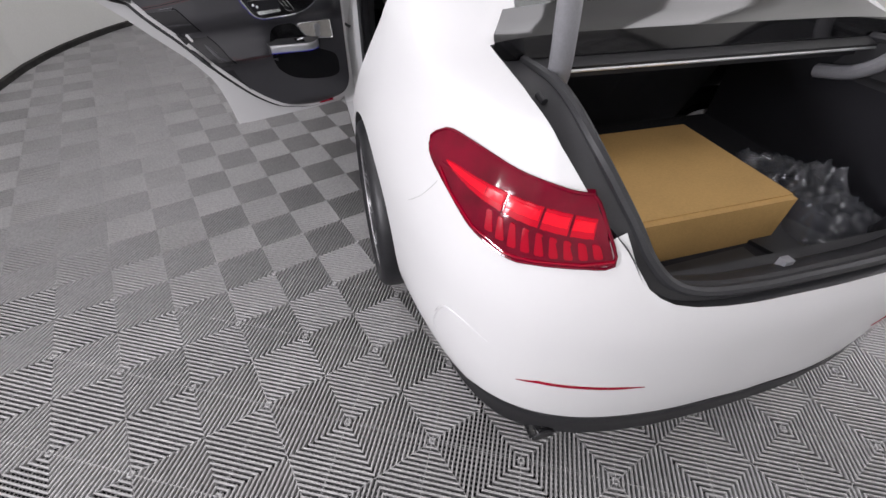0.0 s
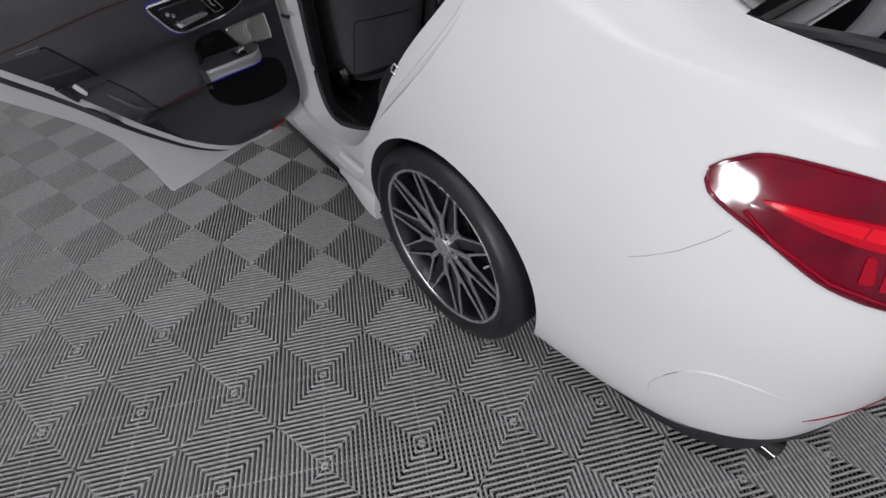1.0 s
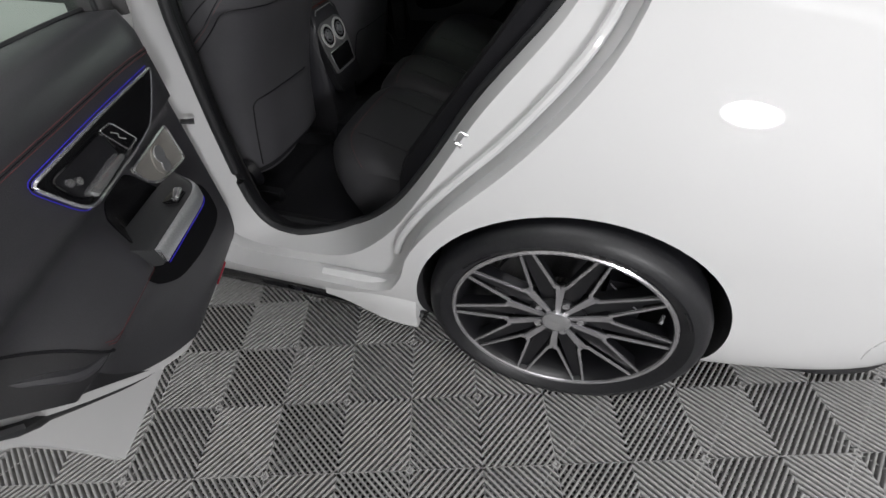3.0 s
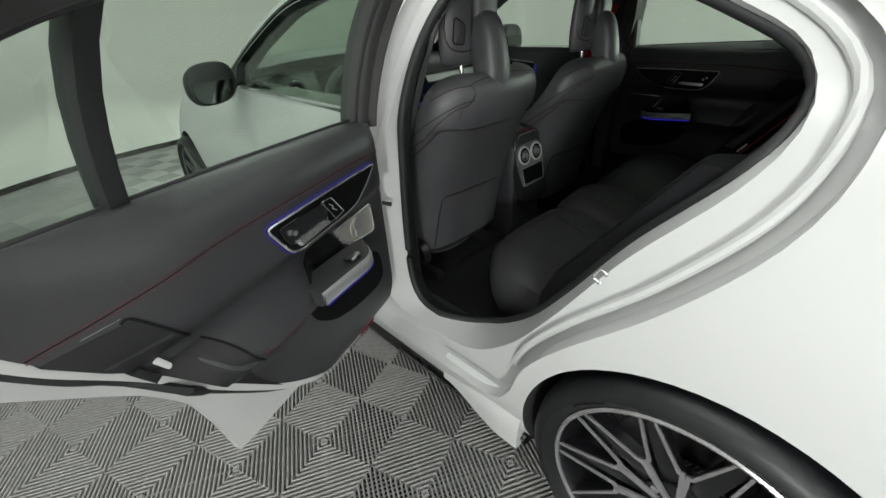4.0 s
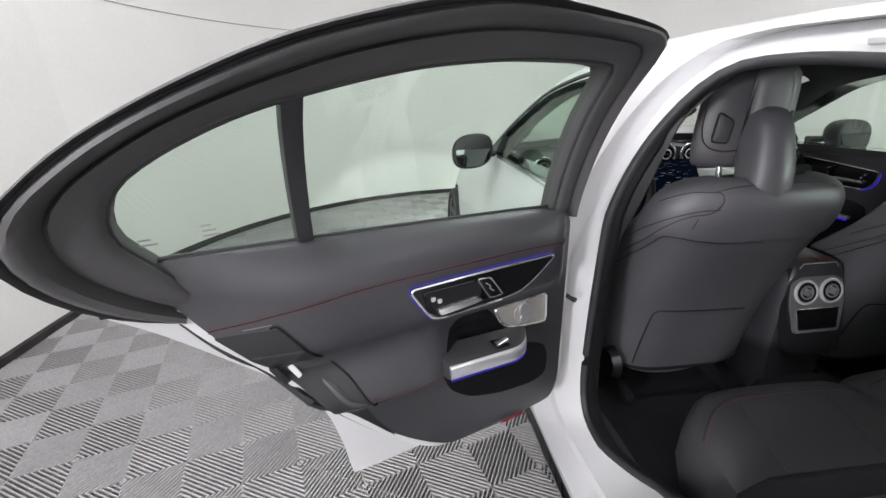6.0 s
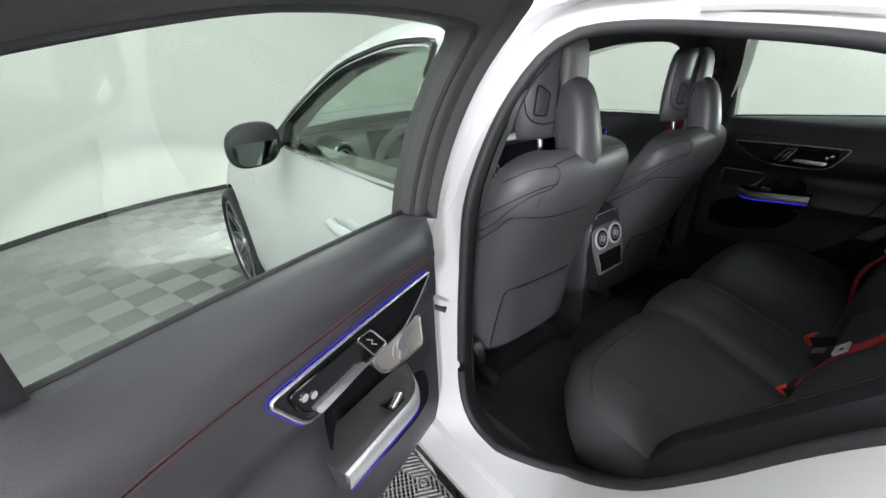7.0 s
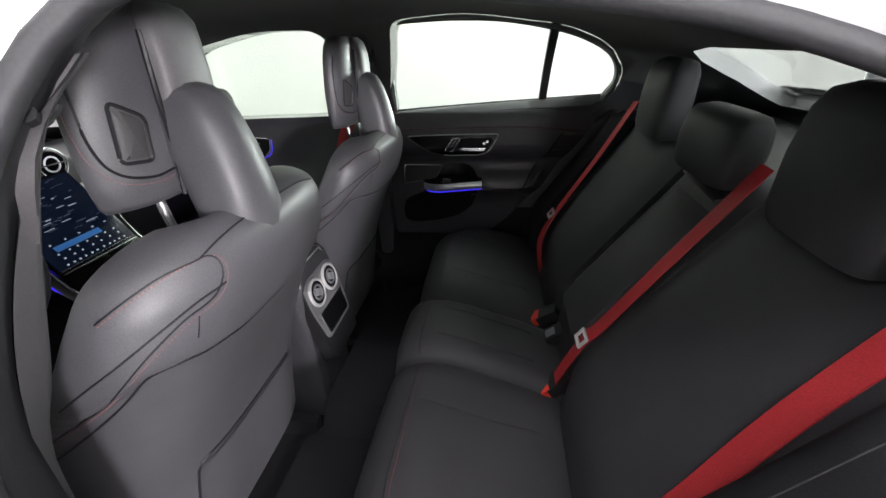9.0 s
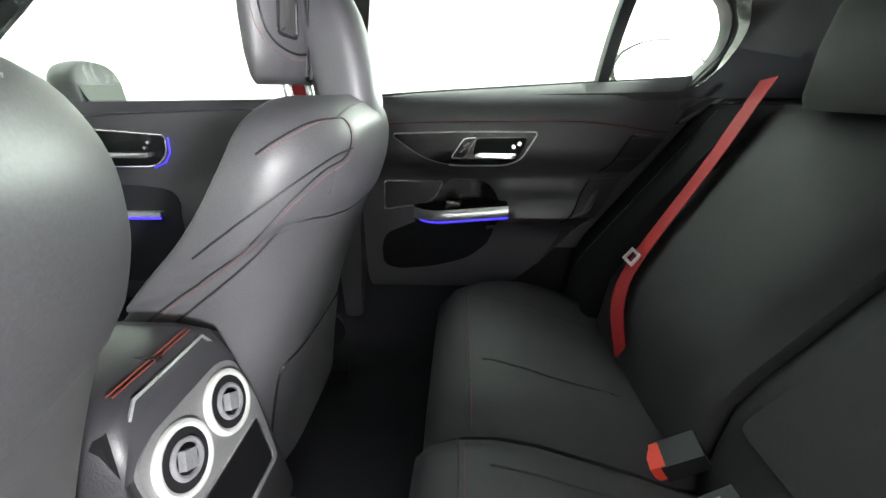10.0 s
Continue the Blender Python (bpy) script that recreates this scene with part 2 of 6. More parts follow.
def tube(path, r, sides=8, closed=False, flat=1.0, up=(0, 0, 1)):
    """A round or flattened rod along a path. r: a radius or one for each point."""
    p = [Vector(q) for q in path]
    n = len(p)
    rings = []
    for i in range(n):
        a = p[(i - 1) % n] if closed else p[max(i - 1, 0)]
        b = p[(i + 1) % n] if closed else p[min(i + 1, n - 1)]
        d = (b - a).normalized()
        s = d.cross(Vector(up))
        s = s.normalized() if s.length > 1e-4 else Vector((1, 0, 0))
        u = s.cross(d).normalized()
        rr = r[i] if isinstance(r, (list, tuple)) else r
        rings.append([p[i] + rr * (math.cos(t) * s + flat * math.sin(t) * u) for t in (2 * math.pi * k / sides for k in range(sides))])
    bm = bmesh.new()
    vs = grid(bm, rings + ([rings[0]] if False else []), wrap=True)
    if closed:
        m = sides
        for k in range(m):
            bm.faces.new((vs[-1][k], vs[-1][(k + 1) % m], vs[0][(k + 1) % m], vs[0][k]))
    else:
        bm.faces.new(list(reversed(vs[0])))
        bm.faces.new(vs[-1])
    return bm


def dashes(path, r, on=0.0045, gap=0.0025):
    """Short stitches along a path, in one mesh."""
    p = [Vector(q) for q in path]
    bm = bmesh.new()
    for a, b in zip(p, p[1:]):
        n = max(1, round((b - a).length / (on + gap)))
        d = (b - a).normalized()
        u = d.cross(Vector((0.3, -0.8, 0.5))).normalized() * r
        w = d.cross(u).normalized() * r
        for k in range(n):
            c = a.lerp(b, (k + 0.5) / n)
            e = d * min(on, (b - a).length / n * 0.65) / 2
            ring = [[bm.verts.new(c + f * e + q) for q in (u, w, -u, -w)] for f in (-1, 1)]
            grid(bm, ring, wrap=True)
            bm.faces.new(list(reversed(ring[0])))
            bm.faces.new(ring[1])
    return bm


def box(bm, x0, y0, z0, x1, y1, z1, m=None, mi=0):
    c = [(x, y, z) for z in (z0, z1) for y in (y0, y1) for x in (x0, x1)]
    v = [bm.verts.new((m @ Vector(p)) if m else p) for p in c]
    for q in ((0, 2, 3, 1), (4, 5, 7, 6), (0, 1, 5, 4), (2, 6, 7, 3), (0, 4, 6, 2), (1, 3, 7, 5)):
        bm.faces.new([v[i] for i in q]).material_index = mi
    return v


def cyl(bm, c, axis, r, depth, seg=32, r2=None, mi=0):
    """A capped cylinder or cone, centred on c, along axis."""
    q = Vector(axis).normalized().to_track_quat("Z", "Y").to_matrix().to_4x4()
    ret = bmesh.ops.create_cone(bm, cap_ends=True, segments=seg, radius1=r, radius2=r if r2 is None else r2, depth=depth,
                                matrix=Matrix.Translation(c) @ q)
    for v in ret["verts"]:
        for f in v.link_faces:
            f.material_index = mi


def revolve(profile, seg, centre, mi=None):
    """Turns (radius, x) points about the x axis through centre."""
    bm = bmesh.new()
    cx, cy, cz = centre
    rows = [[(cx + a, cy + r * math.cos(t), cz + r * math.sin(t)) for r, a in profile] for t in (2 * math.pi * k / seg for k in range(seg))]
    vs = grid(bm, rows)
    for k in range(len(profile) - 1):
        bm.faces.new((vs[-1][k], vs[-1][k + 1], vs[0][k + 1], vs[0][k]))
    return bm


def rounded(poly, r=0.02, seg=4):
    """A polygon of 2D points with rounded corners. r: a radius or one for each corner."""
    n, out = len(poly), []
    for i in range(n):
        a, b, c = (Vector(poly[(i + k) % n]) for k in (-1, 0, 1))
        rr = r[i] if isinstance(r, (list, tuple)) else r
        u, w = a - b, c - b
        k = min(rr, 0.45 * u.length, 0.45 * w.length)
        p, q = b + u.normalized() * k, b + w.normalized() * k
        for s in range(seg + 1):
            t = s / seg
            out.append(tuple((1 - t) ** 2 * p + 2 * t * (1 - t) * b + t * t * q))
    return out


def slab(poly, f_out, f_in, side=-1, step=0.05, mi=0):
    """A plate over a polygon of (y, z): its outer face at x = side * f_out(y, z), its inner at side * f_in(y, z)."""
    bm = bmesh.new()
    vs = [bm.verts.new((0, y, z)) for y, z in poly]
    bm.faces.new(vs)
    ys, zs = [p[0] for p in poly], [p[1] for p in poly]
    if step:
        for n, lo, hi in (((0, 0, 1), min(zs), max(zs)), ((0, 1, 0), min(ys), max(ys))):
            k = math.floor(lo / step) + 1
            while k * step < hi - 1e-4:
                bmesh.ops.bisect_plane(bm, geom=bm.verts[:] + bm.edges[:] + bm.faces[:], dist=1e-5, plane_co=tuple(c * k * step for c in n), plane_no=n)
                k += 1
    ret = bmesh.ops.extrude_face_region(bm, geom=bm.faces[:])
    top = {g for g in ret["geom"] if isinstance(g, bmesh.types.BMVert)}
    for v in bm.verts:
        v.co.x = side * (f_in(v.co.y, v.co.z) if v in top else f_out(v.co.y, v.co.z))
    for f in bm.faces:
        f.material_index = mi
    bmesh.ops.recalc_face_normals(bm, faces=bm.faces)
    return bm


def plate(poly, x_out, x_in, side=-1, mi=0):
    return slab(poly, lambda y, z: x_out, lambda y, z: x_in, side, 0, mi)


def cut(ob, cutters, mode="DIFFERENCE"):
    """Takes solids away from a mesh for good."""
    made = []
    for bm in cutters:
        bmesh.ops.recalc_face_normals(bm, faces=bm.faces)
        me = bpy.data.meshes.new("c")
        bm.to_mesh(me)
        bm.free()
        for m in ob.data.materials:
            me.materials.append(m)
        co = new("c", me)
        made.append(co)
        md = ob.modifiers.new("b", "BOOLEAN")
        md.operation, md.object, md.solver = mode, co, "EXACT"
    dg = bpy.context.evaluated_depsgraph_get()
    dg.update()
    me = bpy.data.meshes.new_from_object(ob.evaluated_get(dg))
    ob.modifiers.clear()
    ob.data = me
    for co in made:
        data = co.data
        bpy.data.objects.remove(co)
        bpy.data.meshes.remove(data)
    return ob


# ---------------------------------------------------------------- room
def room():
    path = [(-3.47, -4.6), (-3.47, 2.4)]
    for k in range(1, 17):
        a = math.pi - math.pi / 2 * k / 16
        path.append((-0.42 + 3.05 * math.cos(a), 2.75 + 3.05 * math.sin(a)))
    path += [(1.4, 5.8)]
    for k in range(1, 9):
        a = math.pi / 2 - math.pi / 2 * k / 8
        path.append((1.4 + 1.4 * math.cos(a), 4.4 + 1.4 * math.sin(a)))
    path += [(2.8, -4.6)]
    H = 3.1

    def wall(name, pts, label):
        bm = bmesh.new()
        rows = []
        for i, p in enumerate(pts):
            a, b = Vector(pts[max(i - 1, 0)]), Vector(pts[min(i + 1, len(pts) - 1)])
            d = (b - a).normalized()
            nx, ny = -d.y, d.x
            q = (p[0] + 0.12 * nx, p[1] + 0.12 * ny)
            rows.append([(*p, -0.02), (*p, H), (*q, H), (*q, -0.02)])
        vs = grid(bm, rows, wrap=True)
        bm.faces.new(vs[0])
        bm.faces.new(list(reversed(vs[-1])))
        return part(name, bm, WALLW, None, label, 30, "wall", kind="structure")

    wall("wall_west", path[:3], "smooth white painted studio wall")
    wall("wall_north", path[2:20], "white painted studio wall with curved corner")
    wall("wall_east", path[19:], "white painted studio wall beyond the car")
    wall("wall_south", [(2.8, -4.6), (-3.47, -4.6)], "plain white studio wall")
    # black strip along the foot of the wall
    bm = bmesh.new()
    rows = []
    for i, p in enumerate(path):
        a, b = Vector(path[max(i - 1, 0)]), Vector(path[min(i + 1, len(path) - 1)])
        d = (b - a).normalized()
        nx, ny = d.y, -d.x
        i0, i1 = (p[0] + 0.002 * nx, p[1] + 0.002 * ny), (p[0] + 0.022 * nx, p[1] + 0.022 * ny)
        rows.append([(*i0, -0.01), (*i0, 0.05), (*i1, 0.042), (*i1, -0.01)])
    vs = grid(bm, rows, wrap=True)
    bm.faces.new(vs[0])
    bm.faces.new(list(reversed(vs[-1])))
    part("baseboard", bm, BASEB, None, "dirty black strip along the wall's foot", 30, "baseboard", kind="structure")
    # thin seam line high on the wall
    bm = tube([(p[0] + 0.004 * s[0], p[1] + 0.004 * s[1], 2.02) for p, s in ((q, ((-0.42 - q[0]) / 3.05, (2.75 - q[1]) / 3.05)) for q in path[1:20])], 0.004, 4)
    part("wall_trim", bm, PRINT, None, "thin grey seam line along the wall", 0, "trim", kind="structure")
    bm = bmesh.new()
    box(bm, -3.7, -4.8, H, 3.0, 6.0, H + 0.1)
    part("ceiling", bm, CEILM, None, "plain white ceiling", 0, "ceiling", kind="structure")
    bm = bmesh.new()
    box(bm, -3.7, -4.8, -0.10, 3.0, 6.0, -0.023)
    return part("floor", bm, UNDER, None, "grey ribbed interlocking plastic floor tiles", 0, "floor", kind="structure")


FLOOR = room()


# Ceiling is out of view; panels are added and powered to balance brightness.
def ceiling_lamp():
    ob = new("ceiling_light")
    tagged(ob, "unseen white ceiling light panel, added to light the room", "ceiling light", "studio ceiling lights")
    bm = bmesh.new()
    box(bm, -0.44, -1.02, -0.05, 0.44, 1.02, 0.0)
    part("frame", bm, CEILM, ob, "", 0, bevel=0.004)
    bm = bmesh.new()
    box(bm, -0.42, -1.0, -0.056, 0.42, 1.0, -0.045)
    part("diffuser", bm, LAMPDIM, ob, "glowing white diffuser", 0)
    return ob


lamp0 = ceiling_lamp()
LAMPS = [(-2.6, -2.9, 26.0), (-1.85, 0.0, 26.0), (-2.6, 2.2, 14.0), (-0.2, -3.6, 18.0), (0.1, 0.3, 8.0), (0.1, 3.4, 16.0), (2.2, -2.4, 5.0), (2.2, 0.6, 3.0), (2.0, 3.2, 4.0)]
WHITE = (1.0, 0.985, 1.015)


def area_light(name, m, wide, high, watts, shape="RECTANGLE"):
    li = bpy.data.lights.new("lamp", "AREA")
    li.shape, li.size, li.size_y, li.energy, li.color = shape, wide, high, watts, WHITE
    new(name, li).matrix_world = m


for k, (lx, ly, watts) in enumerate(LAMPS):
    if k == 0:
        lamp0.location = (lx, ly, 3.1)
    else:
        copy_thing(lamp0, pose(lx, ly, 3.1))
    area_light("ceiling_lamp_light", pose(lx, ly, 3.03), 0.84, 2.0, watts)


def wall_light(x, y, z, face, watts):
    """A bright oval studio light hung on a wall; face: +1 shines along +x."""
    ob = new("wall_light")
    tagged(ob, "bright white oval studio light on the wall", "wall light", "studio wall lights")
    oval = lambda s, q: [(q, 0.29 * s * math.cos(a), 0.17 * s * math.sin(a)) for a in (2 * math.pi * k / 48 for k in range(48))]
    part("frame", loft([oval(0.98, 0.0), oval(1.06, 0.01), oval(1.06, 0.05), oval(1.0, 0.06)]), BASEB, ob, "black lamp frame", 40)
    part("diffuser", loft([oval(0.99, 0.05), oval(0.99, 0.066)]), LAMPM, ob, "glowing white diffuser", 30)
    ob.matrix_world = pose(x, y, z, 0, 0, 0 if face > 0 else 180)
    area_light("wall_light_lamp", pose(x + face * 0.075, y, z, 90, 0, -90 * face), 0.58, 0.34, watts, "ELLIPSE")


wall_light(-3.465, -1.75, 1.36, 1, 78.0)
wall_light(2.795, -0.63, 1.16, -1, 40.0)


# ---------------------------------------------------------------- car: form
OUTLINE = [(0.03, -1.035), (0.28, -1.025), (0.50, -0.985), (0.66, -0.905), (0.765, -0.775), (0.832, -0.58), (0.876, -0.30), (0.898, 0.0), (0.905, 0.5),
           (0.908, 1.2), (0.905, 2.0), (0.895, 2.7), (0.862, 3.12), (0.77, 3.42), (0.55, 3.60), (0.28, 3.665), (0.03, 3.675)]
OUT = catmull([(a, b, 0) for a, b in OUTLINE], 190)
SIDE_Y = [p.y for p in OUT if p.x > 0.4]
SIDE_X = [p.x for p in OUT if p.x > 0.4]
V_S = [0.0, 0.06, 0.14, 0.24, 0.40, 0.54, 0.64, 0.76, 0.86, 0.94, 1.0]
V_D = [0.060, 0.030, 0.012, 0.003, 0.0, 0.0, 0.006, 0.022, 0.044, 0.066, 0.086]
ZB = ([-1.04, -0.9, -0.6, -0.3, 0.2, 0.8, 1.5, 2.1, 2.7, 3.2, 3.68], [0.93, 0.975, 1.0, 1.01, 1.015, 1.005, 0.99, 0.965, 0.91, 0.82, 0.66])
ZR = ([-1.04, -0.95, -0.75, -0.46, -0.2, 0.1, 0.4, 0.8, 1.15, 1.5, 1.9, 2.35, 2.7, 3.2, 3.55, 3.68],
      [0.985, 1.02, 1.045, 1.062, 1.185, 1.315, 1.392, 1.430, 1.438, 1.425, 1.335, 1.045, 0.985, 0.885, 0.77, 0.68])
Z0 = 0.20


def zbelt(y):
    return spl(y, *ZB)


def zroof(y):
    return spl(y, *ZR)


def off(v):
    return spl(v, V_S, V_D)


def half(y, z):
    """Half the car's width at y and height z, along its side."""
    x = float(np.interp(y, SIDE_Y, SIDE_X))
    zb = zbelt(y)
    if z <= zb:
        return x - off((z - Z0) / (zb - Z0))
    h = min((z - zb) / max(zroof(y) - zb, 0.01), 0.985)
    return (x - off(1.0)) * (1 - h**1.25) ** (1 / 5.5)


HS = [k / 11 * 0.93 for k in range(1, 12)]
QS = [0.55, 0.44, 0.33, 0.22, 0.11, 0.0]


def upper(xb, zb, zr):
    pts = [(xb * (1 - h**1.25) ** (1 / 5.5), zb + h * (zr - zb)) for h in HS]
    return pts + [(xb * q, zb + (1 - q**5.5) ** 0.8 * (zr - zb)) for q in QS]


def body_solid():
    bm = bmesh.new()
    cols = []
    n = len(OUT)
    for i, p in enumerate(OUT):
        a, b = OUT[max(i - 1, 0)], OUT[min(i + 1, n - 1)]
        d = (b - a).normalized()
        nin = Vector((-d.y, d.x, 0))
        rear = 1 + 0.9 * max(0.0, nin.y)
        zb = zbelt(p.y)
        col = []
        for k in range(23):
            v = k / 22
            k_rear = rear if v > 0.4 else 1 - 0.8 * max(0.0, nin.y) * (1 if p.y < 0 else 0)
            q = p + nin * off(v) * k_rear
            col.append((max(q.x, 0.02), q.y, Z0 + v * (zb - Z0)))
        xb, yb = col[-1][0], col[-1][1]
        for x, z in upper(xb, zb, max(zroof(yb), zb + 0.012)):
            col.append((x, yb, z))
        cols.append(col)
    left = grid(bm, [[(-x, y, z) for x, y, z in c] for c in cols])
    right = [[bm.verts.new((x, y, z)) if x > 1e-6 else left[i][k] for k, (x, y, z) in enumerate(c)] for i, c in enumerate(cols)]
    grid(bm, right)
    for a, b in zip(range(n - 1), range(1, n)):
        bm.faces.new((left[a][0], left[b][0], right[b][0], right[a][0]))
    for i in (0, n - 1):
        for a, c, d, e in zip(left[i], left[i][1:], right[i][1:], right[i]):
            bm.faces.new((a, c, d, e) if c is not d else (a, c, e))
    bmesh.ops.recalc_face_normals(bm, faces=bm.faces)
    return bm


BODYMATS = [PAINT, PLASTIC, SOFT, CARPET, FABRIC, GLOSS, RUBBER, LINER]
CAR = new("car")
tagged(CAR, "white four-door saloon car with one rear door and the boot open", "car")

# outlines of openings, as (y, z)
DOOR_CUT = catmull([(0, 0.985, 0.315), (0, 0.70, 0.315), (0, 0.475, 0.325), (0, 0.405, 0.40), (0, 0.365, 0.51), (0, 0.27, 0.64), (0, 0.115, 0.805), (0, 0.0, 0.96), (0, -0.035, 1.09),
                    (0, -0.01, 1.18), (0, 0.09, 1.26), (0, 0.25, 1.325), (0, 0.45, 1.365), (0, 0.65, 1.38), (0, 0.80, 1.382), (0, 0.868, 1.35), (0, 0.925, 1.19), (0, 0.985, 0.98), (0, 1.01, 0.75), (0, 1.015, 0.45)], 90, True)
DOOR_CUT = [(p.y, p.z) for p in DOOR_CUT]
DOOR_OPEN = catmull([(0, 0.945, 0.378), (0, 0.80, 0.358), (0, 0.60, 0.382), (0, 0.455, 0.490), (0, 0.342, 0.64), (0, 0.218, 0.832), (0, 0.083, 0.998), (0, 0.043, 1.10),
                     (0, 0.08, 1.18), (0, 0.18, 1.235), (0, 0.33, 1.295), (0, 0.50, 1.328), (0, 0.69, 1.346), (0, 0.802, 1.328), (0, 0.872, 1.212), (0, 0.930, 1.05), (0, 0.980, 0.85), (0, 1.000, 0.65), (0, 1.000, 0.47)], 90, True)
DOOR_OPEN = [(p.y, p.z) for p in DOOR_OPEN]
W_REAR = rounded([(0.945, 1.02), (0.862, 1.335), (0.62, 1.345), (0.30, 1.295), (0.16, 1.235), (0.09, 1.15), (0.10, 1.08), (0.15, 1.03)], [0.02, 0.05, 0.1, 0.1, 0.1, 0.08, 0.05, 0.03])
W_FRONT = rounded([(2.13, 1.015), (1.92, 1.13), (1.62, 1.28), (1.33, 1.33), (1.10, 1.32), (1.06, 1.02)], [0.02, 0.1, 0.1, 0.1, 0.06, 0.02])


def cabin_solid():
    rings = []
    for y in [-0.42, -0.3, -0.2, -0.1, -0.04, -0.035, 0.1, 0.3, 0.5, 0.8, 1.1, 1.4, 1.7, 1.9, 2.05, 2.2, 2.32]:
        zb, zr = zbelt(y), zroof(y) - 0.05
        x = float(np.interp(y, SIDE_Y, SIDE_X)) - off(1.0) - 0.095
        zf = 0.965 if y < -0.036 else 0.27 if y < 1.95 else 0.27 + (y - 1.95) * 1.6
        lo = min(zb - 0.01, max(zf, 0.60))
        sides = []
        for xo in (0.745, 0.745 if y < 0.05 else 0.792):
            sides.append([(0.3, zf), (0.60, zf), (0.72, min(zf + 0.10, zb - 0.04)), (xo, lo), (max(x, xo - 0.005), zb - 0.008), (x, zb), *upper(x, zb, max(zr, zb + 0.01))])
        rings.append([(-a, y, z) for a, z in sides[0]] + [(a, y, z) for a, z in reversed(sides[1][:-1])])
    bm = loft(rings)
    for f in bm.faces:
        zc = f.calc_center_median().z
        f.material_index = 4 if zc > 1.1 else 3 if zc < 0.57 else 2
    return bm


def build_body():
    bm = body_solid()
    me = bpy.data.meshes.new("body")
    bm.to_mesh(me)
    bm.free()
    for m in BODYMATS:
        me.materials.append(m)
    ob = new("body", me)
    cs = [cabin_solid()]
    # boot opening and boot space
    U = [(-0.635, 1.3), (-0.628, 1.02), (-0.605, 0.97), (-0.568, 0.905), (-0.545, 0.862), (-0.503, 0.845), (-0.486, 0.79), (-0.458, 0.745), (-0.432, 0.724), (-0.40, 0.709), (-0.35, 0.699), (-0.28, 0.694), (-0.2, 0.692)]
    U = U + [(-x, z) for x, z in reversed(U)]
    a = loft([[(x, y, z) for x, z in U] for y in (-1.3, -0.445)])
    for f in a.faces:
        f.material_index = 1
    T = [(-0.56, 0.96), (-0.56, 0.60), (-0.50, 0.55), (0.50, 0.55), (0.56, 0.60), (0.56, 0.96)]
    b = loft([[(x, y, z) for x, z in T] for y in (-0.90, -0.02)])
    for f in b.faces:
        f.material_index = 3
    cs += [a, b]
    # wheel wells
    for sx in (-1, 1):
        for yy in (0.0, 2.865):
            w = bmesh.new()
            cyl(w, (sx * 0.87, yy - 0.006, 0.326), (1, 0, 0), 0.368, 0.56, 64, mi=7)
            cs.append(w)
    # rear door: recess and way through
    cs.append(slab(DOOR_CUT, lambda y, z: 1.2, lambda y, z: half(y, z) - 0.062, mi=0))
    cs.append(slab(DOOR_OPEN, lambda y, z: 1.2, lambda y, z: half(y, z) - 0.30, mi=6))
    # windows
    for poly, sides in ((W_REAR, (1,)), (W_FRONT, (-1, 1))):
        for s in sides:
            cs.append(slab(poly, lambda y, z: 1.2, lambda y, z: half(y, z) - 0.20, s, mi=5))
    for poly in ([(-0.55, -0.405), (0.55, -0.405), (0.46, -0.07), (0.40, -0.02), (0.25, 0.0), (-0.25, 0.0), (-0.40, -0.02), (-0.46, -0.07)],
                 [(-0.62, 2.24), (-0.5, 1.68), (-0.3, 1.65), (0.3, 1.65), (0.5, 1.68), (0.62, 2.24)]):
        cs.append(loft([[(x, y, z) for x, y in poly] for z in (1.04, 1.7)]))
    cut(ob, cs)
    me = ob.data
    bpy.data.objects.remove(ob)
    me.name = "body"
    return link("body", me, CAR, "white painted body shell", 35)


BODY = build_body()

# ---------------------------------------------------------------- car: outside
CUM = [0.0]
for _a, _b in zip(OUT, OUT[1:]):
    CUM.append(CUM[-1] + (_b - _a).length)


def skin(s, z, proud=0.0, side=-1):
    """A place on the lower body: s metres along its outline from the middle of the tail, at height z."""
    i = min(max(1, int(np.searchsorted(CUM, s))), len(OUT) - 2)
    p = OUT[i - 1].lerp(OUT[i], (s - CUM[i - 1]) / (CUM[i] - CUM[i - 1]))
    d = (OUT[i + 1] - OUT[i - 1]).normalized()
    nin = Vector((-d.y, d.x, 0))
    v = (z - Z0) / (zbelt(p.y) - Z0)
    k = 1 + 0.9 * max(0.0, nin.y) if v > 0.4 else 1 - 0.8 * max(0.0, nin.y) * (1 if p.y < 0 else 0)
    q = p + nin * (off(v) * k - proud)
    return Vector((side * q.x, q.y, z))


def patch(poly, lo, hi, side=-1, step=0.03):
    """A plate that lies on the lower body, over a polygon of (s, z), from lo to hi proud of it."""
    bm = bmesh.new()
    bm.faces.new([bm.verts.new((0, s, z)) for s, z in poly])
    ss, zs = [p[0] for p in poly], [p[1] for p in poly]
    for n, a, b in (((0, 0, 1), min(zs), max(zs)), ((0, 1, 0), min(ss), max(ss))):
        k = math.floor(a / step) + 1
        while k * step < b - 1e-4:
            bmesh.ops.bisect_plane(bm, geom=bm.verts[:] + bm.edges[:] + bm.faces[:], dist=1e-5, plane_co=tuple(c * k * step for c in n), plane_no=n)
            k += 1
    ret = bmesh.ops.extrude_face_region(bm, geom=bm.faces[:])
    top = {g for g in ret["geom"] if isinstance(g, bmesh.types.BMVert)}
    for v in bm.verts:
        v.co = skin(v.co.y, v.co.z, hi if v in top else lo, side)
    return bm


